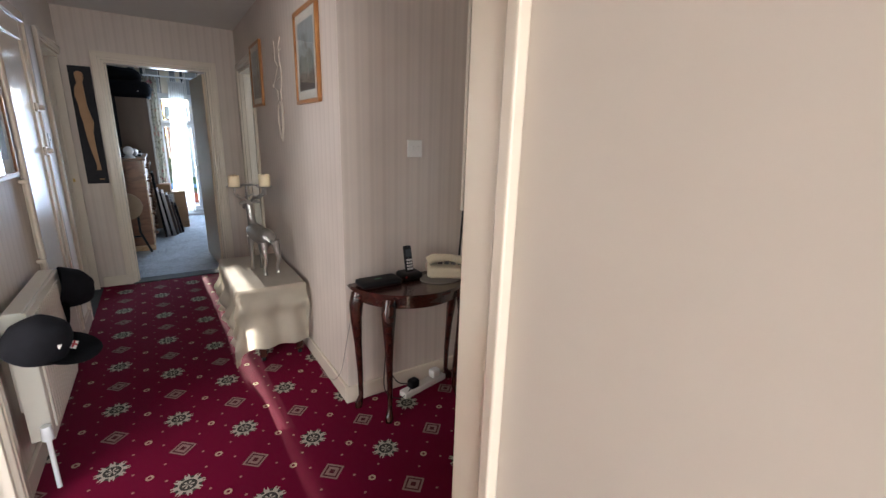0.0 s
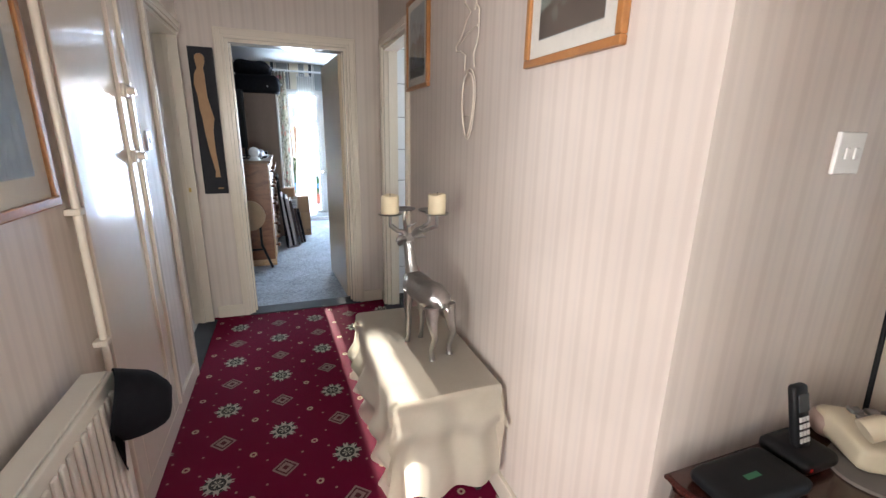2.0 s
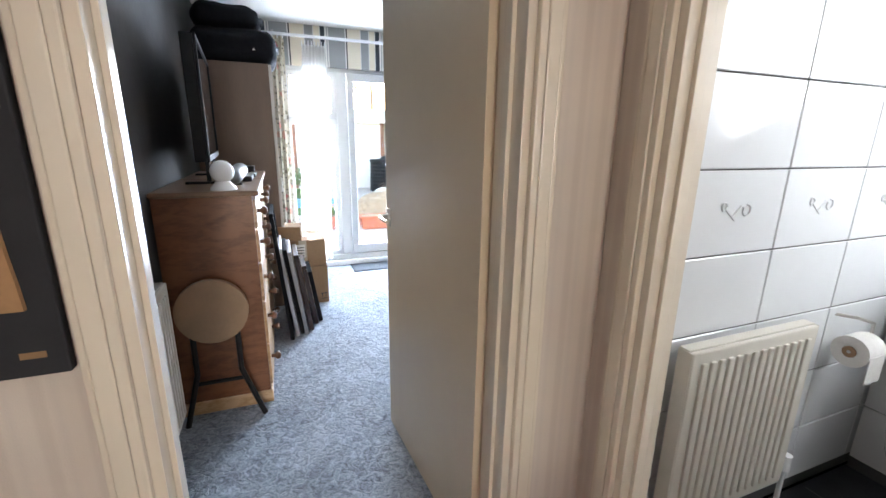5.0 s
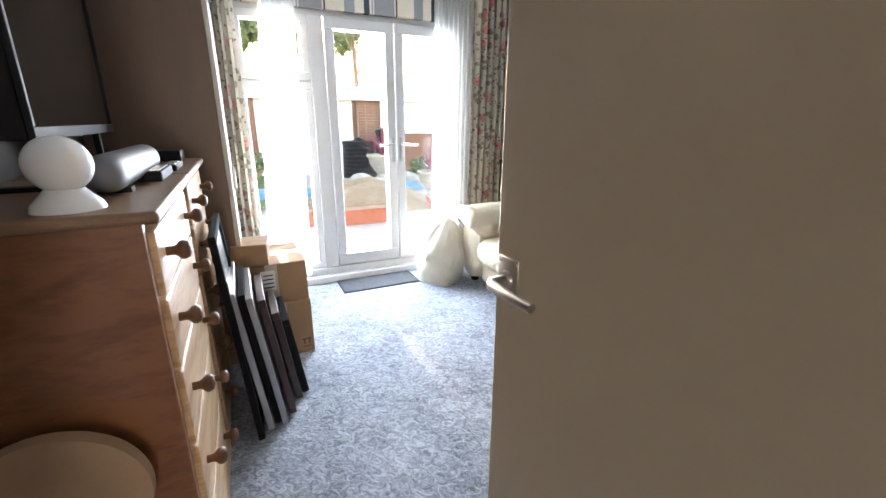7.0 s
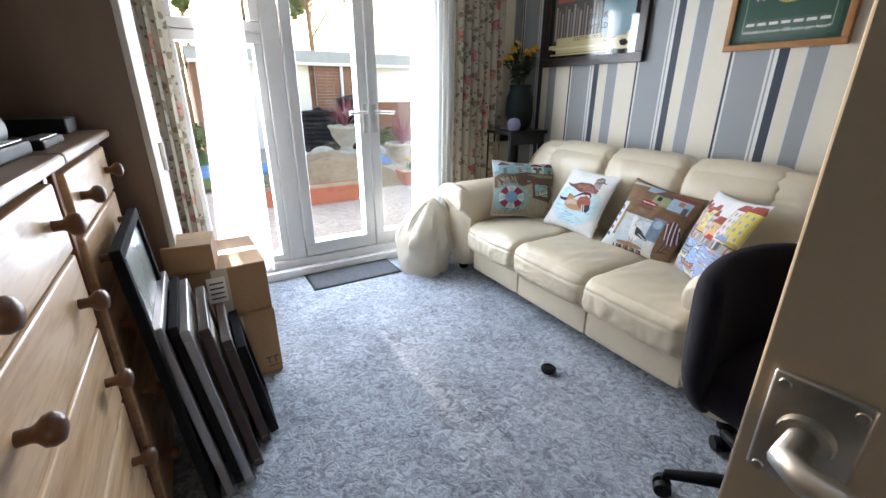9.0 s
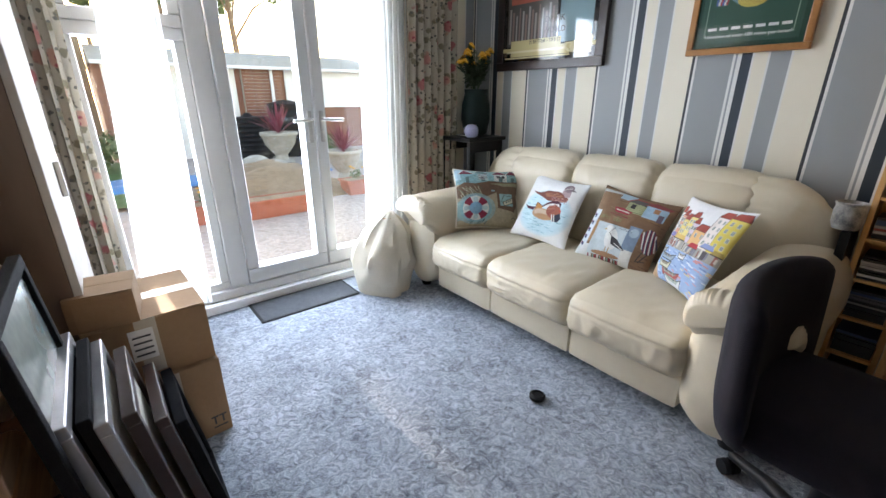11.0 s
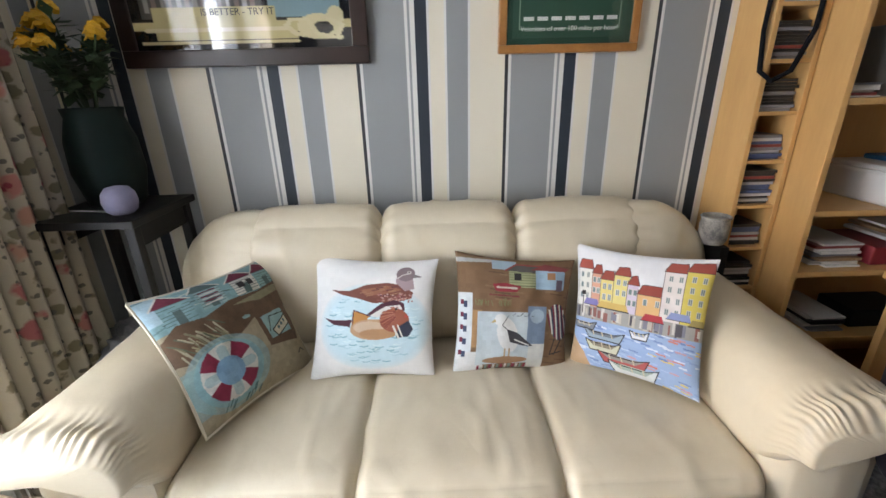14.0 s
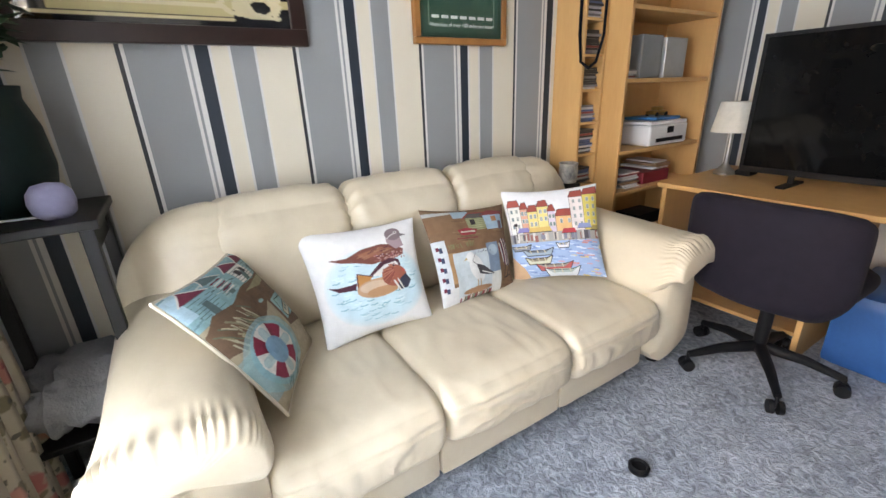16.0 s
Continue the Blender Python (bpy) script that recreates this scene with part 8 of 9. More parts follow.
for tip, sd in zip(dishes, (-1, 1, -1, 1)):
    root = P(0.125, sd * 0.015, 0.465)
    low = root.lerp(tip, 0.55) + Vector((0, 0, -0.025))
    path_tube(bm, [root, root.lerp(low, 0.5) + Vector((0, 0, 0.012)), low, tip + Vector((0, 0, -0.045)), tip], [0.011, 0.010, 0.009, 0.008, 0.007], 8)
    spur = (tip - root).cross(Vector((0, 0, 1))).normalized() * 0.05
    path_tube(bm, [low, low + spur * 0.6 + Vector((0, 0, 0.012)), low + spur + Vector((0, 0, 0.02))], [0.007, 0.005, 0.002], 8)
path_tube(bm, [P(-0.13, 0, 0.235), P(-0.15, 0, 0.225), P(-0.155, 0, 0.205)], [0.012, 0.012, 0.004], 8)
part("deer", bm, M_silver, d, "", True)
for c0 in dishes:
    bm = bm_new()
    lathe(bm, [(0.012, 0.0), (0.044, 0.003), (0.050, 0.010), (0.047, 0.010), (0.042, 0.006), (0.006, 0.006), (0.004, 0.009)], c0, 26)
    part("dish", bm, M_silver, d, "round metal candle dish", True)
for c0, h, lb in ((dishes[0], 0.075, "cream pillar candle with a worn top"), (dishes[1], 0.08, "cream pillar candle on the deer's dish")):
    cn = thing("pillar_candle", lb, "candle", c0 + Vector((0, 0, 0.007)), "candles on the deer")
    bm = bm_new()
    lathe(bm, [(0.034, 0.0), (0.036, 0.003), (0.036, h - 0.006), (0.033, h), (0.02, h - 0.002), (0.004, h - 0.003)], c0 + Vector((0, 0, 0.0072)), 28)
    for v in bm.verts:
        if v.co.z > c0.z + h * 0.8:
            v.co.z += 0.006 * noise.noise(v.co * 25)
    part("wax", bm, M_wax, cn, "", True)
    bm = bm_new()
    path_tube(bm, [c0 + Vector((0, 0, h)), c0 + Vector((0.001, 0, h + 0.014))], 0.0012, 5)
    part("wick", bm, M_black, cn)


# ---- porch beyond the glazed door ----
PX = 2.43
slab("wall_porch_side", M_gloss, PX, PX + 0.1, -0.6, 0.80, 0, CEIL, "cream gloss screen wall to the porch", "wall")
slab("wall_porch_head", M_gloss, PX, PX + 0.1, 0.80, 2.24, 2.04, CEIL, "cream gloss wall over the porch door", "wall")
slab("wall_porch_sill", M_gloss, PX, PX + 0.1, 1.66, 2.24, 0, 0.86, "cream gloss wall below the side light", "wall")
slab("wall_porch_pier", M_gloss, PX, PX + 0.1, 2.12, 2.24, 0.86, 2.04, "cream gloss post beside the side light", "wall")
slab("wall_porch_end", M_white, PX + 0.1, 4.3, 2.5, 2.6, 0, CEIL, "white porch wall", "wall")
slab("wall_porch_near", M_white, 1.40, 4.3, -0.7, -0.6, 0, CEIL, "white porch wall", "wall")
bm = bm_new()
for r in ((4.2, 4.3, -0.6, 0.35, 0, CEIL), (4.2, 4.3, 2.35, 2.5, 0, CEIL), (4.2, 4.3, 0.35, 2.35, 2.1, CEIL), (4.2, 4.3, 0.35, 2.35, 0, 0.75)):
    box(bm, *r)
solid("wall_porch_outer", bm, M_white, "white porch wall with a wide window", "wall", "structure")
w = thing("window_2", "white framed porch window", "window", (4.2, 1.3, 0.75), "", "structure")
boxes("window_frame", M_upvc, w, [(4.17, 4.23, 0.35, 0.42, 0.75, 2.1), (4.17, 4.23, 2.28, 2.35, 0.75, 2.1), (4.17, 4.23, 0.42, 2.28, 2.03, 2.1), (4.17, 4.23, 0.42, 2.28, 0.75, 0.82), (4.17, 4.23, 1.33, 1.40, 0.82, 2.03)], 0.005)
for a, b in ((0.42, 1.33), (1.40, 2.28)):
    bm = bm_new()
    box(bm, 4.198, 4.204, a, b, 0.82, 2.03)
    part("pane", bm, M_glass, w).visible_shadow = False
s = thing("side_light", "cream framed side light beside the porch door", "window", (PX, 1.9, 0.86), "", "structure")
boxes("window_frame", M_gloss, s, [(PX - 0.02, PX + 0.1, 1.66, 1.72, 0.86, 2.04), (PX - 0.02, PX + 0.1, 2.06, 2.12, 0.86, 2.04), (PX - 0.02, PX + 0.1, 1.72, 2.06, 1.98, 2.04), (PX - 0.03, PX + 0.1, 1.72, 2.06, 0.86, 0.915)], 0.005)
bm = bm_new()
box(bm, PX + 0.04, PX + 0.046, 1.72, 2.06, 0.915, 1.98)
part("pane", bm, M_glass, s).visible_shadow = False
s = thing("door_frame_porch", "cream gloss frame of the porch door", "door frame", (PX, 0.8, 0), "", "structure")
boxes("jamb", M_gloss, s, [(PX - 0.015, PX + 0.1, 0.80, 0.835, 0, 2.04), (PX - 0.015, PX + 0.1, 1.61, 1.66, 0, 2.04), (PX - 0.015, PX + 0.1, 0.835, 1.61, 2.0, 2.04)], 0.004)
skirting("baseboard_porch", [(PX - 0.02, PX, 1.68, 2.13)])
d = thing("door_2", "cream half glazed panel door standing ajar", "door", (0, 0, 0), "", "structure")
boxes("stile", M_gloss, d, [(-0.04, 0, 0.0, 0.10, 0.01, 1.98)], 0.003)
boxes("stile", M_gloss, d, [(-0.04, 0, 0.67, 0.77, 0.01, 1.98)], 0.003)
boxes("rail", M_gloss, d, [(-0.04, 0, 0.10, 0.67, 0.01, 0.20)], 0.003)
boxes("rail", M_gloss, d, [(-0.04, 0, 0.10, 0.67, 0.70, 0.88)], 0.003)
boxes("rail", M_gloss, d, [(-0.04, 0, 0.10, 0.67, 1.87, 1.98)], 0.003)
boxes("panel", M_gloss, d, [(-0.028, -0.012, 0.10, 0.67, 0.20, 0.70)], 0.002)
bm = bm_new()
box(bm, -0.022, -0.018, 0.10, 0.67, 0.88, 1.87)
part("pane", bm, M_glass, d).visible_shadow = False
bm = bm_new()
box(bm, -0.046, -0.04, 0.70, 0.745, 0.96, 1.075, 0.002)
path_tube(bm, [(-0.04, 0.722, 1.02), (-0.085, 0.722, 1.02), (-0.092, 0.708, 1.02), (-0.094, 0.60, 1.018)], 0.0095, 10)
part("door_handle", bm, M_steel, d, "brushed nickel lever on a square plate", True)
d.matrix_world = pose(2.45, 0.845, 0.0, 0, 0, 14.0)

# boxes stacked in the porch
sh = thing("porch_bench", "white painted bench under the stacked boxes", "bench", (3.0, 1.9, 0))
boxes("seat", M_white, sh, [(2.62, 3.90, 1.64, 2.45, 0.80, 0.84)], 0.005)
for x, y in ((2.66, 1.68), (2.66, 2.38), (3.80, 1.68), (3.80, 2.38)):
    boxes("leg", M_white, sh, [(x, x + 0.05, y, y + 0.05, 0, 0.80)], 0.003)


def porch_box(label, x0, x1, y0, y1, z0, z1, material, marks):
    b = thing("cardboard_box", label, "box", ((x0 + x1) / 2, (y0 + y1) / 2, z0), "boxes in the porch")
    bm = bm_new()
    puff(bm, x0, x1, y0, y1, z0, z1, 0.006, 6, 0.0, 0.002, 4.0, z0)
    part("body", bm, material, b)
    h, w_ = z1 - z0, y1 - y0
    if marks == "label":
        boxes("paper_label", M_paper, b, [(x0 - 0.002, x0 - 0.001, y1 - 0.42 * w_, y1 - 0.12 * w_, z0 + h * 0.5, z0 + h * 0.85)])
        for k in range(4):
            split_boxes("printed_mark", M_ink, b, [(x0 - 0.003, x0 - 0.002, y1 - 0.40 * w_, y1 - (0.16 + 0.05 * (k % 2)) * w_, z0 + h * (0.54 + k * 0.075), z0 + h * (0.553 + k * 0.075))])
        boxes("tape", M_tape, b, [(x0 - 0.0015, x0 - 0.0005, y0, y1, z0 + h * 0.28, z0 + h * 0.36)])
        split_boxes("printed_mark", M_ink, b, [(x0 - 0.002, x0 - 0.001, y0 + 0.1 * w_, y0 + 0.4 * w_, z0 + h * 0.42, z0 + h * 0.43), (x0 - 0.002, x0 - 0.001, y0 + 0.1 * w_, y0 + 0.4 * w_, z0 + h * 0.12, z0 + h * 0.13)])
    if marks == "logo":
        for cy, cz, rr in ((0.45, 0.70, 0.028), (0.76, 0.22, 0.022), (0.2, 0.22, 0.026)):
            bm = bm_new()
            path_tube(bm, [(x0 - 0.002, y0 + w_ * cy + rr * math.cos(a), z0 + h * cz + rr * math.sin(a)) for a in np.linspace(0.4, math.tau, 18)], 0.0035, 5)
            part("printed_ring", bm, disc_cols[4], b, "blue printed emblem")
        for k in range(4):
            split_boxes("printed_mark", disc_cols[2], b, [(x0 - 0.002, x0 - 0.001, y0 + 0.35 * w_, y0 + 0.58 * w_, z0 + h * (0.36 + 0.035 * k), z0 + h * (0.375 + 0.035 * k))])
        boxes("stain", M_tape, b, [(x0 - 0.0018, x0 - 0.0012, y0 + 0.46 * w_, y0 + 0.56 * w_, z0 + h * 0.05, z0 + h * 0.26)])
    if marks == "crown":
        bm = bm_new()
        path_tube(bm, [(x0 - 0.002, y1 - 0.3 * w_ - 0.09 * t, z0 + h * 0.35 + 0.045 * abs(math.sin(t * 9.4))) for t in np.linspace(0, 1, 26)], 0.005, 5)
        part("printed_emblem", bm, disc_cols[2], b, "grey printed emblem")
        split_boxes("printed_mark", disc_cols[2], b, [(x0 - 0.002, x0 - 0.001, y0 + 0.08 * w_, y1 - 0.62 * w_, z0 + h * 0.32, z0 + h * 0.42), (x0 - 0.002, x0 - 0.001, y0 + 0.08 * w_, y1 - 0.3 * w_, z0 + h * 0.22, z0 + h * 0.25)])
    return b


porch_box("brown cardboard box with a paper label", 2.66, 3.05, 1.74, 2.22, 0.84, 1.215, M_card, "label")
porch_box("white cardboard box with blue emblems", 2.66, 3.0, 1.72, 2.14, 1.217, 1.52, M_cardw, "logo")
porch_box("long brown cardboard box with taped label", 2.62, 3.1, 1.66, 2.26, 1.522, 1.78, M_card, "label")
porch_box("brown cardboard box on the stack", 2.62, 3.1, 1.66, 2.26, 1.782, 2.06, M_card, "label")
porch_box("white cardboard box with a grey emblem", 3.20, 3.55, 1.66, 1.98, 0.84, 1.14, M_cardw, "crown")
porch_box("white printed cardboard box on the stack", 3.20, 3.52, 1.70, 2.04, 1.142, 1.46, M_cardw, "logo")
porch_box("white cardboard box with a grey emblem", 3.60, 3.9, 1.60, 1.96, 0.84, 1.12, M_cardw, "crown")
porch_box("white lidded archive box", 3.60, 3.85, 1.72, 1.98, 1.30, 1.50, M_cardw, "")
k = thing("camera_case", "black case with white buckles on a box", "case", (3.7, 1.75, 1.12))
bm = bm_new()
puff(bm, 3.60, 3.82, 1.62, 1.94, 1.121, 1.298, 0.03, 6)
part("body", bm, M_black, k, "", True)
for y in (1.68, 1.86):
    boxes("buckle", M_paper, k, [(3.595, 3.60, y - 0.02, y + 0.02, 1.18, 1.24)], 0.002)
k = thing("carrier_bag", "pink plastic bag on the boxes", "bag", (3.7, 1.85, 1.5))
bm = bm_new()
puff(bm, 3.60, 3.84, 1.74, 1.96, 1.501, 1.56, 0.03, 8, 0.0, 0.015, 14.0, 3.0)
part("bag", bm, mat("pink_plastic", (0.6, 0.2, 0.25), 0.35), k, "", True)

# ---- bathroom ----
bt = thing("tiled_wall", "white glazed wall tiles with dark joints", "tiles", (1.72, 4.965, 0), "", "structure")
tile_mesh = {}


def tile(x0, x1, z0, z1, y):
    key = (round(x1 - x0, 3), round(z1 - z0, 3))
    if key not in tile_mesh:
        bm = bm_new()
        box(bm, 0, x1 - x0, -0.008, 0, 0, z1 - z0, 0.003, 1)
        tile_mesh[key] = shape("tile", bm, M_tile)
    o = new("tile", tile_mesh[key])
    o.parent = bt
    o.location = Vector((x0, y, z0)) - ORIGIN[bt]


zr = [(0.056 + 0.245 * i, 0.056 + 0.245 * (i + 1)) for i in range(9)] + [(2.261, CEIL)]
for i, (z0, z1) in enumerate(zr):
    tile(1.722, 1.828, z0 + 0.002, z1 - 0.002, 4.945)
    x = 1.862
    tile(1.834, x - 0.002, z0 + 0.002, z1 - 0.002, 4.969)
    while x < 3.2:
        tile(x + 0.002, min(x + 0.388, 3.248), z0 + 0.002, z1 - 0.002, 4.969)
        if i == 4 and x < 3:
            bm = bm_new()
            cx, cz = x + 0.19, (z0 + z1) / 2
            path_tube(bm, [(cx - 0.05 + 0.012 * math.cos(a) * (1 - a / 9), 4.960, cz + 0.02 + 0.012 * math.sin(a)) for a in np.linspace(0, 6, 14)] + [(cx, 4.960, cz - 0.02)], 0.003, 5)
            path_tube(bm, [(cx - 0.01, 4.960, cz - 0.01), (cx + 0.02, 4.960, cz + 0.02)] + [(cx + 0.045 + 0.016 * math.cos(a), 4.960, cz + 0.008 + 0.016 * math.sin(a)) for a in np.linspace(2.5, 8, 14)], 0.003, 5)
            part("embossed_scroll", bm, M_tile, bt, "", True)
        x += 0.39
bm = bm_new()
box(bm, 1.722, 1.83, 4.945, 4.97, 0, CEIL)
solid("boxed_pipe", bm, M_grout, "tiled boxing in the bathroom corner", "boxing", "structure")
for x in (1.75, 2.25, 2.75, 3.25):
    for y in (4.46,):
        slab("floor_tile_joint", M_grout, x, x + 0.006, 4.06, 4.94, 0.002, 0.0028, "thin joint between slate tiles", "joint")
# tiled boxing behind the toilet
bx = thing("tiled_boxing", "white tiled boxing behind the toilet", "boxing", (3.05, 4.5, 0), "", "structure")
boxes("core", M_grout, bx, [(3.062, 3.246, 4.06, 4.955, 0.003, 1.04)])
boxes("ledge", M_tile, bx, [(3.05, 3.246, 4.06, 4.958, 1.042, 1.054)], 0.003)
for z0, z1 in zr[:4] + [(1.036, 1.04)]:
    for k in range(3):
        y0 = 4.955 - 0.30 * (k + 1)
        if z1 - z0 > 0.1:
            boxes("tile", M_tile, bx, [(3.052, 3.062, y0 + 0.002, y0 + 0.298, z0 + 0.002, z1 - 0.002)], 0.002)


def toilet(x, y):
    """A close-coupled toilet: its back stands at x, it faces the hall."""
    w = thing("toilet", "white ceramic toilet with its lid closed", "toilet", (x - 0.3, y, 0.002))
    def ring(bm, cx, z, rx, ry, n=36):
        return [bm.verts.new((cx + rx * math.cos(k * math.tau / n) * (1 if math.cos(k * math.tau / n) < 0 else 0.8), y + ry * math.sin(k * math.tau / n), z)) for k in range(n)]
    def loft(bm, rings):
        for a, b in zip(rings, rings[1:]):
            for k in range(len(a)):
                bm.faces.new((a[k], a[(k + 1) % len(a)], b[(k + 1) % len(a)], b[k]))
        bm.faces.new(rings[0][::-1]), bm.faces.new(rings[-1])
    bm = bm_new()
    loft(bm, [ring(bm, x - 0.22, z, rx, ry) for z, rx, ry in ((0.003, 0.15, 0.115), (0.03, 0.145, 0.11), (0.10, 0.125, 0.09), (0.20, 0.14, 0.095), (0.28, 0.20, 0.14), (0.35, 0.235, 0.172), (0.39, 0.24, 0.178), (0.40, 0.235, 0.172))])
    part("pan", bm, M_tile, w, "", True)
    bm = bm_new()
    loft(bm, [ring(bm, x - 0.22, z, rx, ry) for z, rx, ry in ((0.401, 0.235, 0.172), (0.408, 0.245, 0.182), (0.425, 0.245, 0.182), (0.432, 0.238, 0.175))])
    part("lid", bm, M_upvc, w, "white plastic seat and lid", True)
    bm = bm_new()
    puff(bm, x - 0.19, x - 0.004, y - 0.21, y + 0.21, 0.44, 0.76, 0.03, 6)
    part("cistern", bm, M_tile, w, "", True)
    bm = bm_new()
    puff(bm, x - 0.20, x - 0.003, y - 0.22, y + 0.22, 0.762, 0.80, 0.015, 6)
    part("cistern_lid", bm, M_tile, w, "", True)
    bm = bm_new()
    tube(bm, (x - 0.10, y, 0.39), (x - 0.10, y, 0.445), 0.05, 0.05, 18)
    part("coupling", bm, M_black, w, "", True)


toilet(3.045, 4.60)
h = thing("toilet_roll", "white toilet roll on a wall holder", "toilet roll", (2.69, 4.9, 0.66))
bm = bm_new()
tube(bm, (2.645, 4.88, 0.66), (2.745, 4.88, 0.66), 0.055, 0.055, 26)
part("roll", bm, M_paper, h, "", True)
bm = bm_new()
tube(bm, (2.6445, 4.88, 0.66), (2.6405, 4.88, 0.66), 0.02, 0.02, 16)
part("core", bm, M_card, h, "", True)
boxes("sheet", M_paper, h, [(2.65, 2.74, 4.824, 4.826, 0.56, 0.66)])
bm = bm_new()
path_tube(bm, [(2.69, 4.962, 0.76), (2.69, 4.90, 0.77), (2.75, 4.88, 0.75), (2.76, 4.88, 0.66), (2.64, 4.88, 0.66)], 0.006, 8)
part("holder", bm, M_steel, h, "", True)

# ---- kitchen ----
f = thing("chest_freezer", "white chest freezer with a grey vent", "freezer", (-0.17, 6.3, 0))
boxes("body", M_upvc, f, [(-0.45, 0.11, 6.0, 6.75, 0.02, 0.80)], 0.012)
boxes("lid", M_upvc, f, [(-0.455, 0.115, 5.99, 6.76, 0.805, 0.87)], 0.018)
for k in range(7):
    boxes("vent_slat", mat("vent_grey", (0.3, 0.3, 0.3), 0.5) if k == 0 else bpy.data.materials["vent_grey"], f, [(-0.36, -0.20, 5.992, 6.0, 0.06 + k * 0.022, 0.07 + k * 0.022)])
boxes("badge", bpy.data.materials["vent_grey"], f, [(-0.42, -0.25, 5.996, 6.0, 0.31, 0.335)])
t = thing("tea_towel", "red and white patterned tea towel on the freezer", "towel", (-0.2, 5.97, 0.5))
c = Canvas(60, (0.45, 0.04, 0.06))
for a in range(6):
    c.oval(0.5 + 0.24 * math.cos(a * 1.05), 0.5 + 0.24 * math.sin(a * 1.05), 0.12, 0.07, (0.66, 0.5, 0.5), a * 60)
c.oval(0.5, 0.5, 0.1, 0.1, (0.7, 0.6, 0.6)).rect(0, 0, 1, 0.06, (0.7, 0.66, 0.64)).rect(0, 0.94, 1, 1, (0.7, 0.66, 0.64)).rect(0, 0, 0.06, 1, (0.7, 0.66, 0.64))
o = new("cloth", print_mesh("cloth", lambda u, v: Vector((-0.16 + 0.26 * (u - 0.5) - 0.06 * (v - 0.5), 0.005 - 0.01 * math.sin(u * 12), 0.03 + 0.27 * (0.5 - v))), c, M_print))
o.parent = t
rg = thing("striped_rug", "maroon and white striped kitchen rug", "rug", (-0.95, 6.3, 0))
M_rug = [mat("rug_maroon", (0.10, 0.02, 0.035), 0.95, bump=0.4, bump_scale=200), mat("rug_white", (0.6, 0.56, 0.5), 0.95, bump=0.4, bump_scale=200)]
for k in range(14):
    boxes("stripe", M_rug[k % 2], rg, [(-1.45, -0.50, 5.72 + k * 0.09, 5.81 + k * 0.09, 0.0005, 0.008)])
d = thing("door_3", "white back door with a frosted glass panel", "door", (-0.6, 7.2, 0), "", "structure")
boxes("leaf", M_upvc, d, [(-1.03, -0.80, 7.22, 7.26, 0.01, 2.05), (-0.42, -0.22, 7.22, 7.26, 0.01, 2.05), (-0.80, -0.42, 7.22, 7.26, 0.01, 0.95), (-0.80, -0.42, 7.22, 7.26, 1.86, 2.05)], 0.004)
boxes("bead", M_upvc, d, [(-0.815, -0.79, 7.205, 7.22, 0.935, 1.875), (-0.43, -0.405, 7.205, 7.22, 0.935, 1.875), (-0.79, -0.43, 7.205, 7.22, 1.85, 1.875), (-0.79, -0.43, 7.205, 7.22, 0.935, 0.96)], 0.004)
boxes("window_frame", M_upvc, d, [(-1.10, -1.03, 7.17, 7.3, 0, 2.12), (-0.22, -0.15, 7.17, 7.3, 0, 2.12), (-1.03, -0.22, 7.17, 7.3, 2.05, 2.12)], 0.005)
bm = bm_new()
box(bm, -0.79, -0.43, 7.235, 7.24, 0.96, 1.85)
M_frost = glass("frosted_glass", (0.85, 0.92, 0.98), 0.3)
part("pane", bm, M_frost, d).visible_shadow = False
bm = bm_new()
box(bm, -0.915, -0.88, 7.21, 7.22, 0.98, 1.2, 0.004)
path_tube(bm, [(-0.897, 7.215, 1.12), (-0.897, 7.165, 1.12), (-0.89, 7.16, 1.12), (-0.80, 7.16, 1.115)], 0.010, 8)
part("door_handle", bm, M_brass, d, "brass lever handle", True)

# ---- garden ----
M_gravel = mat("pale_gravel", (0.60, 0.52, 0.45), 0.95, (0.34, 0.29, 0.25), 25.0, bump=1.0, bump_scale=45)
M_grass = mat("lawn_grass", (0.10, 0.17, 0.04), 0.95, (0.06, 0.11, 0.025), 9.0, bump=1.0, bump_scale=60)
M_terra = mat("terracotta", (0.42, 0.13, 0.07), 0.8, (0.34, 0.10, 0.05), 8.0)
M_sand = mat("sandy_soil", (0.36, 0.27, 0.18), 0.95, (0.25, 0.18, 0.11), 12.0, bump=0.8, bump_scale=40)
M_stone = mat("pale_cast_stone", (0.50, 0.47, 0.40), 0.85, (0.36, 0.33, 0.27), 10.0, bump=0.4, bump_scale=40)
M_brick = mat("red_brown_brick", (0.32, 0.15, 0.10), 0.85, (0.22, 0.10, 0.065), 12.0, bump=0.4, bump_scale=50)
M_fence = mat("weathered_fence", (0.30, 0.21, 0.13), 0.85, (0.2, 0.14, 0.09), 6.0, stretch=(6, 6, 0.7))
M_roof = mat("roof_tile", (0.42, 0.33, 0.29), 0.85, (0.34, 0.26, 0.22), 10.0)
M_garden_leaf = mat("garden_foliage", (0.12, 0.18, 0.06), 0.6, (0.07, 0.11, 0.035), 3.0)
bm = bm_new()
grid_sheet(bm, lambda u, v: Vector((-60 + 120 * u, 8.95 + 140 * v ** 2, -0.14 + 0.02 * noise.noise(Vector((u * 90, v * 90, 0))))), 60, 60)
solid("ground", bm, M_gravel, "pale gravel garden ground", "ground", "structure")
slab("patio_step", M_stone, 0.6, 3.2, 8.95, 9.2, -0.14, 0.03, "pale stone step below the french window", "step")
bm = bm_new()
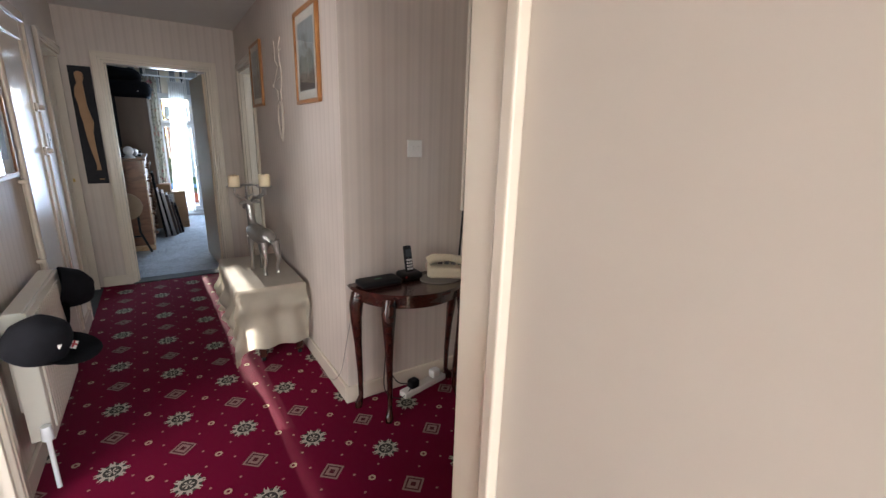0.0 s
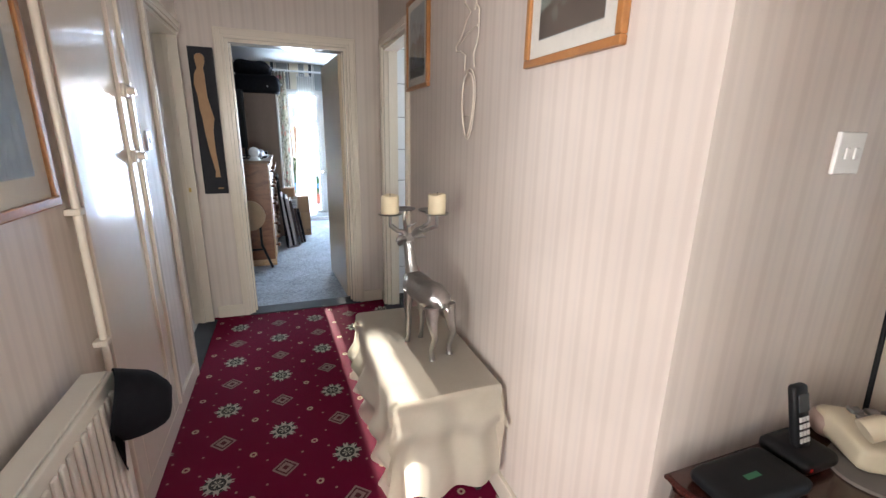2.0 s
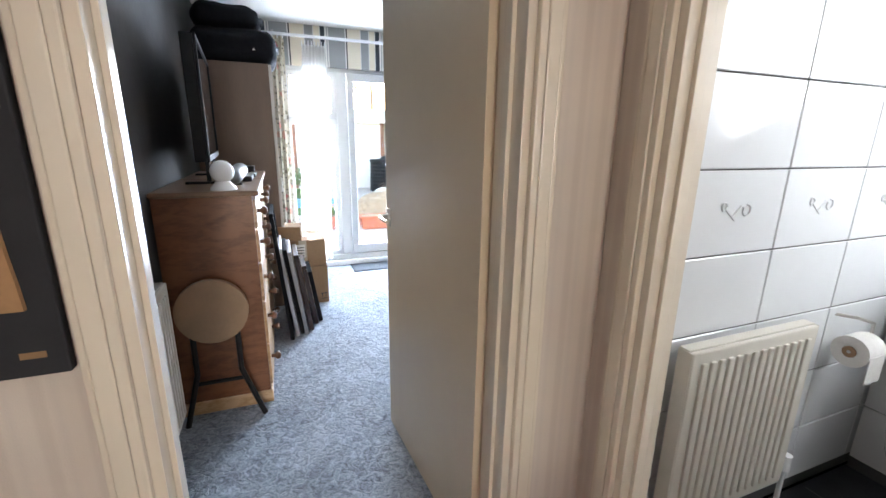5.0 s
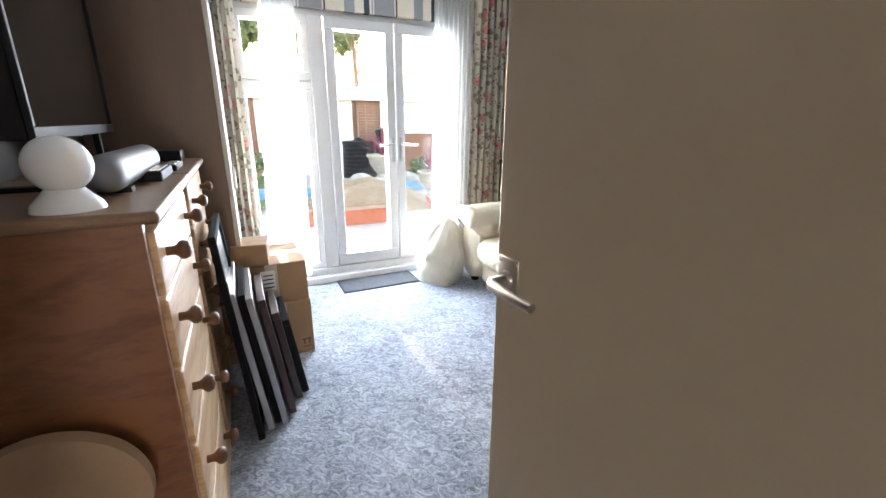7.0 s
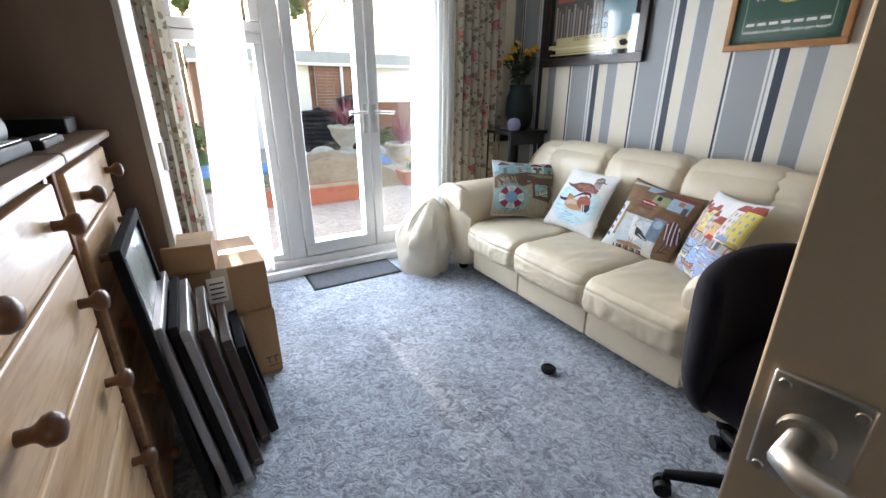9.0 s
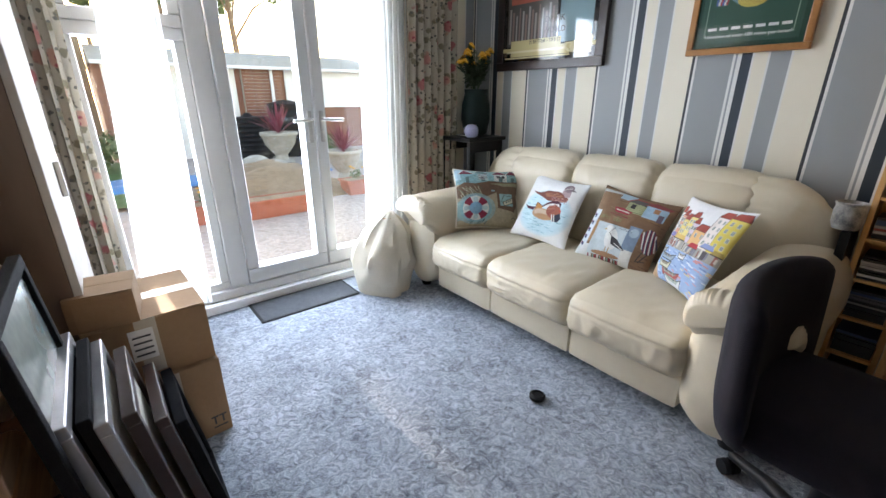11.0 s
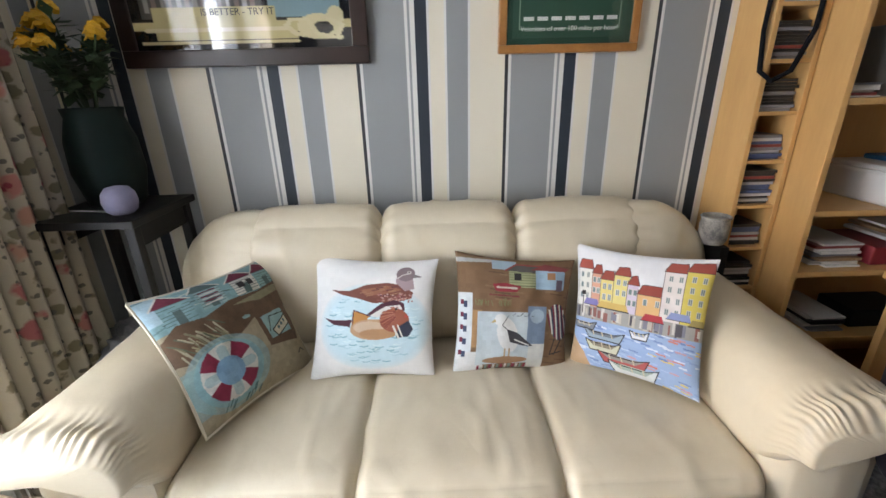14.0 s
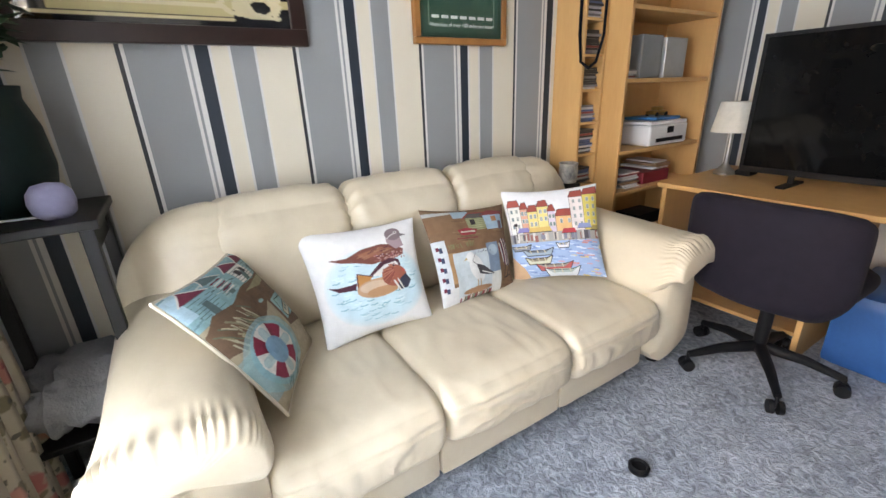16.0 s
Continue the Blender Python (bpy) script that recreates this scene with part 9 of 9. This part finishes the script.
grid_sheet(bm, lambda u, v: Vector((-3.5 + 5.4 * u, 12.6 + 5.0 * v, -0.10 + 0.02 * noise.noise(Vector((u * 30, v * 30, 2))))), 24, 24)
solid("lawn", bm, M_grass, "patch of green lawn", "lawn", "structure")
rnd = random.Random(21)


def leaf_clump(center, r, count, size, squash=0.8):
    bm = bm_new()
    for _ in range(count):
        d = Vector((rnd.gauss(0, 1), rnd.gauss(0, 1), rnd.gauss(0, 1))).normalized()
        p = Vector(center) + Vector((d.x, d.y, d.z * squash)) * r * rnd.random() ** 0.45 * (0.75 + 0.4 * noise.noise(d * 2.3 + Vector(center)))
        a = Vector((rnd.gauss(0, 1), rnd.gauss(0, 1), rnd.gauss(0, 0.6))).normalized()
        b = a.cross(d).normalized()
        s = size * (0.6 + 0.8 * rnd.random())
        bm.faces.new([bm.verts.new(p + k) for k in (-a * s, b * s * 0.45, a * s, -b * s * 0.45)])
    return bm


def trough(label, x0, x1, y0, y1, flowers):
    t = thing("trough_planter", label, "planter", ((x0 + x1) / 2, (y0 + y1) / 2, -0.14), "terracotta planters")
    bm = bm_new()
    vs = box(bm, x0, x1, y0, y1, -0.14, 0.06, 0.0)
    for v in vs:
        if v.co.z < 0:
            v.co.x += 0.03 if v.co.x < (x0 + x1) / 2 else -0.03
    bmesh.ops.bevel(bm, geom=bm.edges[:], offset=0.008, segments=2, affect="EDGES")
    part("trough", bm, M_terra, t)
    boxes("rim", M_terra, t, [(x0 - 0.015, x1 + 0.015, y0 - 0.015, y0 + 0.02, 0.04, 0.075), (x0 - 0.015, x1 + 0.015, y1 - 0.02, y1 + 0.015, 0.04, 0.075), (x0 - 0.015, x0 + 0.02, y0 + 0.02, y1 - 0.02, 0.04, 0.075), (x1 - 0.02, x1 + 0.015, y0 + 0.02, y1 - 0.02, 0.04, 0.075)], 0.005)
    boxes("soil", M_sand, t, [(x0 + 0.02, x1 - 0.02, y0 + 0.02, y1 - 0.02, 0.03, 0.066)])
    for i in range(flowers):
        cx, cy = x0 + (x1 - x0) * (i + 0.5) / flowers, (y0 + y1) / 2
        pl = part("plant", leaf_clump((cx, cy, 0.14), 0.11, 60, 0.03), M_garden_leaf, t)
        for q in range(4):
            bm = bm_new()
            bmesh.ops.create_icosphere(bm, subdivisions=1, radius=0.022, matrix=Matrix.Translation((cx + rnd.uniform(-.08, .08), cy + rnd.uniform(-.08, .08), 0.2 + rnd.random() * 0.06)) @ Matrix.Diagonal((1, 1, 0.5, 1)))
            part("flower", bm, M_yellow, pl, "yellow flower")


trough("long terracotta trough on the gravel", 2.1, 3.05, 11.15, 11.45, 0)
trough("terracotta trough with yellow flowers", 1.35, 1.95, 11.3, 11.6, 3)
trough("terracotta trough by the gravel", 3.7, 4.5, 11.6, 11.9, 2)
bm = bm_new()
grid_sheet(bm, lambda u, v: Vector((1.9 + 2.2 * u, 11.7 + 2.0 * v, -0.16 + 0.42 * math.sin(math.pi * u) ** 0.8 * math.sin(math.pi * v) ** 0.8 * (1 + 0.5 * noise.noise(Vector((u * 5, v * 5, 1)))))), 26, 26)
solid("soil_mound", bm, M_sand, "heap of sandy soil in the garden", "soil", "structure", True)
bm = bm_new()
grid_sheet(bm, lambda u, v: Vector((1.0 + 3.4 * u, 13.6 + 1.0 * v, -0.10 + 0.06 * noise.noise(Vector((u * 9, v * 5, 4))) + 0.08 * math.sin(math.pi * v))), 34, 12)
solid("tarpaulin", bm, mat("blue_tarpaulin", (0.03, 0.22, 0.5), 0.4), "crumpled blue tarpaulin on the ground", "tarpaulin", "", True)


def urn(label, x, y, z, s):
    u = thing("stone_urn", label, "planter", (x, y, z), "stone urns")
    bm = bm_new()
    lathe(bm, [(0.20 * s, 0), (0.20 * s, 0.05 * s), (0.12 * s, 0.08 * s), (0.10 * s, 0.16 * s), (0.16 * s, 0.22 * s), (0.24 * s, 0.34 * s), (0.27 * s, 0.46 * s), (0.30 * s, 0.48 * s), (0.30 * s, 0.52 * s), (0.25 * s, 0.52 * s), (0.22 * s, 0.44 * s)], (x, y, z), 20)
    part("bowl", bm, M_stone, u, "", True)
    bm = bm_new()
    for k in range(34):
        a, t = rnd.random() * math.tau, 0.15 + 0.9 * rnd.random()
        d, L = Vector((math.cos(a) * t, math.sin(a) * t, 1.1 - 0.5 * t)).normalized(), (0.4 + 0.25 * rnd.random()) * s
        sd = d.cross(Vector((0, 0, 1))).normalized() * 0.018 * s
        b0 = Vector((x, y, z + 0.48 * s))
        bm.faces.new([bm.verts.new(p) for p in (b0 - sd * 0.6, b0 + d * L * 0.5 - sd, b0 + d * L + Vector((0, 0, -0.06)), b0 + d * L * 0.5 + sd)])
    part("cordyline", bm, mat("red_cordyline", (0.26, 0.05, 0.07), 0.5), u, "spiky dark red leaves")


urn("cast stone urn with spiky red cordyline", 4.0, 15.2, -0.13, 1.25)
urn("cast stone urn with spiky red cordyline", 4.15, 12.6, -0.13, 1.0)


def water_butt(x, y, r, h, lid):
    b = thing("compost_bin", "black ribbed plastic bin in the garden", "bin", (x, y, -0.13), "black garden bins")
    bm = bm_new()
    prof = []
    for k in range(9):
        z = h * k / 8
        prof += [(r * (1 - 0.05 * k / 8), z), (r * (1.03 - 0.05 * k / 8), z + h / 32), (r * (1 - 0.05 * k / 8), z + h / 16)]
    lathe(bm, prof, (x, y, -0.13), 26)
    part("body", bm, M_black, b, "", True)
    bm = bm_new()
    lathe(bm, [(r * 1.02, 0), (r * 1.0, 0.06), (r * 0.3, 0.14 if lid else 0.08), (0.05, 0.15)], (x, y, -0.13 + h * 1.06), 26)
    part("lid", bm, M_black, b, "", True)


water_butt(3.75, 16.4, 0.42, 0.8, False)
water_butt(4.65, 16.5, 0.40, 1.05, True)
for i, (x, y, r) in enumerate(((3.3, 14.6, 0.22), (3.6, 14.3, 0.16), (4.4, 14.5, 0.2), (4.7, 13.6, 0.24), (3.05, 14.4, 0.14))):
    bm = bm_new()
    bmesh.ops.create_icosphere(bm, subdivisions=3, radius=r, matrix=Matrix.Translation((x, y, -0.1 + r * 0.5)) @ Matrix.Diagonal((1.2, 0.9, 0.75, 1)))
    for v in bm.verts:
        v.co += v.co.normalized() * 0.05 * noise.noise(v.co * 5)
    solid("rockery_stone", bm, M_stone, "pale rounded rockery stone", "stone", "", True, "rockery stones")

g = thing("garage", "low garage with brick piers and white boards", "building", (4.0, 17.3, -0.13))
boxes("wall", M_brick, g, [(1.26, 7.6, 17.35, 17.5, -0.14, 1.84), (1.26, 1.4, 17.5, 21, -0.14, 1.84), (7.46, 7.6, 17.5, 21, -0.14, 1.84), (1.26, 7.6, 20.9, 21.0, -0.14, 1.84)])
boxes("garage_door", M_upvc, g, [(5.0, 7.3, 17.30, 17.34, 0.93, 1.84)], 0.004, "white boarded upper wall")
boxes("render_panel", M_white, g, [(1.4, 3.85, 17.30, 17.345, -0.13, 1.84)], 0.004, "white rendered wall")
bm = bm_new()
vs = [bm.verts.new(p) for p in ((1.24, 17.1, 1.86), (7.8, 17.1, 1.86), (7.8, 21.2, 1.86), (1.24, 21.2, 1.86), (1.24, 19.1, 2.30), (7.8, 19.1, 2.30))]
for q in ((0, 1, 5, 4), (2, 3, 4, 5), (0, 4, 3), (1, 2, 5), (0, 3, 2, 1)):
    bm.faces.new([vs[i] for i in q])
part("roof", bm, M_stone, g, "pale sheeted roof")
boxes("gutter", M_upvc, g, [(1.24, 7.8, 17.02, 17.1, 1.80, 1.87)], 0.01)
bm = bm_new()
tube(bm, (4.63, 17.15, -0.12), (4.63, 17.15, 1.82), 0.04)
part("downpipe", bm, M_upvc, g, "white downpipe", True)
bm = bm_new()
box(bm, 0, 0.215, 0, 0.1, 0, 0.065, 0.004, 1)
brick_me = shape("brick", bm, M_brick)
for px in (3.98, 4.43):
    boxes("mortar", M_stone, g, [(px, px + 0.45, 17.215, 17.345, -0.13, 1.82)])
    for row in range(26):
        for col in range(2):
            o = new("brick", brick_me)
            o.parent = g
            o.location = Vector((px + 0.005 + col * 0.225, 17.2, -0.13 + row * 0.075)) - ORIGIN[g]

sh = thing("garden_shed", "low pale garden shed beside the garage", "shed", (0.2, 19.1, -0.13))
boxes("wall", M_fence, sh, [(-1.2, 1.2, 18.3, 18.36, -0.14, 2.5), (-1.2, 1.2, 19.84, 19.9, -0.14, 2.5), (-1.2, -1.14, 18.36, 19.84, -0.14, 2.5), (1.14, 1.2, 18.36, 19.84, -0.14, 2.5)])
bm = bm_new()
vs = [bm.verts.new(p) for p in ((-1.3, 18.2, 2.5), (1.22, 18.2, 2.5), (1.22, 20.0, 2.5), (-1.3, 20.0, 2.5), (-1.3, 19.1, 2.80), (1.22, 19.1, 2.80))]
for q in ((0, 1, 5, 4), (2, 3, 4, 5), (0, 4, 3), (1, 2, 5), (0, 3, 2, 1)):
    bm.faces.new([vs[i] for i in q])
part("roof", bm, M_roof, sh, "felted roof")
for i in range(6):
    f = thing("fence_panel", "weathered wooden garden fence panel", "fence", (-7 + i * 0.9, 18.6, -0.13), "garden fence panels")
    x0 = -7.2 + i * 0.9
    for k in range(8):
        boxes("slat", M_fence, f, [(x0 + k * 0.11, x0 + 0.106 + k * 0.11, 18.6, 18.62, -0.13, 1.55)])
    boxes("post", M_fence, f, [(x0 - 0.06, x0 + 0.0, 18.57, 18.65, -0.13, 1.62)], 0.006)


def tree(label, x, y, h, r, n):
    t = thing("garden_tree", label, "tree", (x, y, -0.13), "garden trees")
    bm = bm_new()
    path_tube(bm, [(x, y, -0.13), (x + 0.05, y, h * 0.3), (x - 0.04, y, h * 0.6), (x, y, h * 0.85)], [0.14, 0.11, 0.07, 0.03], 9)
    for k in range(6):
        a = k * 1.05
        path_tube(bm, [(x, y, h * (0.4 + 0.06 * k)), (x + math.cos(a) * r * 0.4, y + math.sin(a) * r * 0.4, h * (0.55 + 0.06 * k)), (x + math.cos(a) * r * 0.8, y + math.sin(a) * r * 0.8, h * (0.62 + 0.06 * k))], [0.05, 0.035, 0.012], 6)
    part("trunk", bm, M_fence, t, "", True)
    cl = bm_new()
    for k in range(n):
        a, q = rnd.random() * math.tau, rnd.random() ** 0.5
        c0 = (x + r * q * math.cos(a), y + r * q * math.sin(a), h * (0.55 + 0.45 * rnd.random() * (1 - 0.4 * q)))
        sub = leaf_clump(c0, r * 0.32, 70, 0.07)
        me = bpy.data.meshes.new("tmp")
        sub.to_mesh(me)
        sub.free()
        cl.from_mesh(me)
        bpy.data.meshes.remove(me)
    part("crown", cl, M_garden_leaf, t, "uneven green crown")


tree("leafy green tree behind the garage", 5.6, 23.5, 7.5, 2.0, 40)
tree("leafy green tree behind the fence", -2.6, 21.0, 5.5, 1.8, 34)
tree("small light green tree behind the garage", 3.6, 23.0, 6.0, 1.2, 22)
# trees added far off, their crowns and boughs block sun from the french doors
for x, y, h0, r0 in ((2.45, 54.0, 10.2, 2.45), (6.6, 57.0, 9.6, 2.8), (11.5, 55.0, 10.6, 3.0)):
    t = thing("garden_tree", "tall green far tree added to keep sun off the window", "tree", (x, y, -0.14), "far trees")
    bm = bm_new()
    path_tube(bm, [(x, y, -0.14), (x + 0.1, y, h0 * 0.4), (x, y, h0 * 0.75), (x + 0.1, y, h0 + 1.5)], [0.24, 0.19, 0.14, 0.05], 9)
    for k in range(7):
        a = k * 0.9
        path_tube(bm, [(x, y, h0 * 0.72 + 0.25 * k), (x + math.cos(a) * r0 * 0.45, y + math.sin(a) * r0 * 0.45, h0 * 0.8 + 0.3 * k), (x + math.cos(a) * r0 * 0.8, y + math.sin(a) * r0 * 0.8, h0 * 0.88 + 0.35 * k)], [0.08, 0.05, 0.02], 6)
    part("trunk", bm, M_fence, t, "", True)
    part("crown", leaf_clump((x, y, h0 + 0.3), r0 * 1.25, 6500, 0.32, 1.05), M_garden_leaf, t, "uneven green crown")
    part("sun_block_bough", leaf_clump((x - 1.0, y, h0), 1.5, 5200, 0.26, 1.3), M_garden_leaf, t, "dense bough added to block the sun")
for x, y, r in ((0.2, 15.5, 0.6), (-1.2, 14.5, 0.7), (4.9, 15.0, 0.4), (1.2, 16.2, 0.5)):
    s = thing("garden_shrub", "low green garden shrub", "shrub", (x, y, -0.13), "garden shrubs")
    part("crown", leaf_clump((x, y, r * 0.55), r, 420, 0.06), M_garden_leaf, s)
slab("house_wall_outer", M_brick, -3.0, 0.2, 8.72, 8.95, -0.2, 2.6, "brick outer wall of the house", "wall")
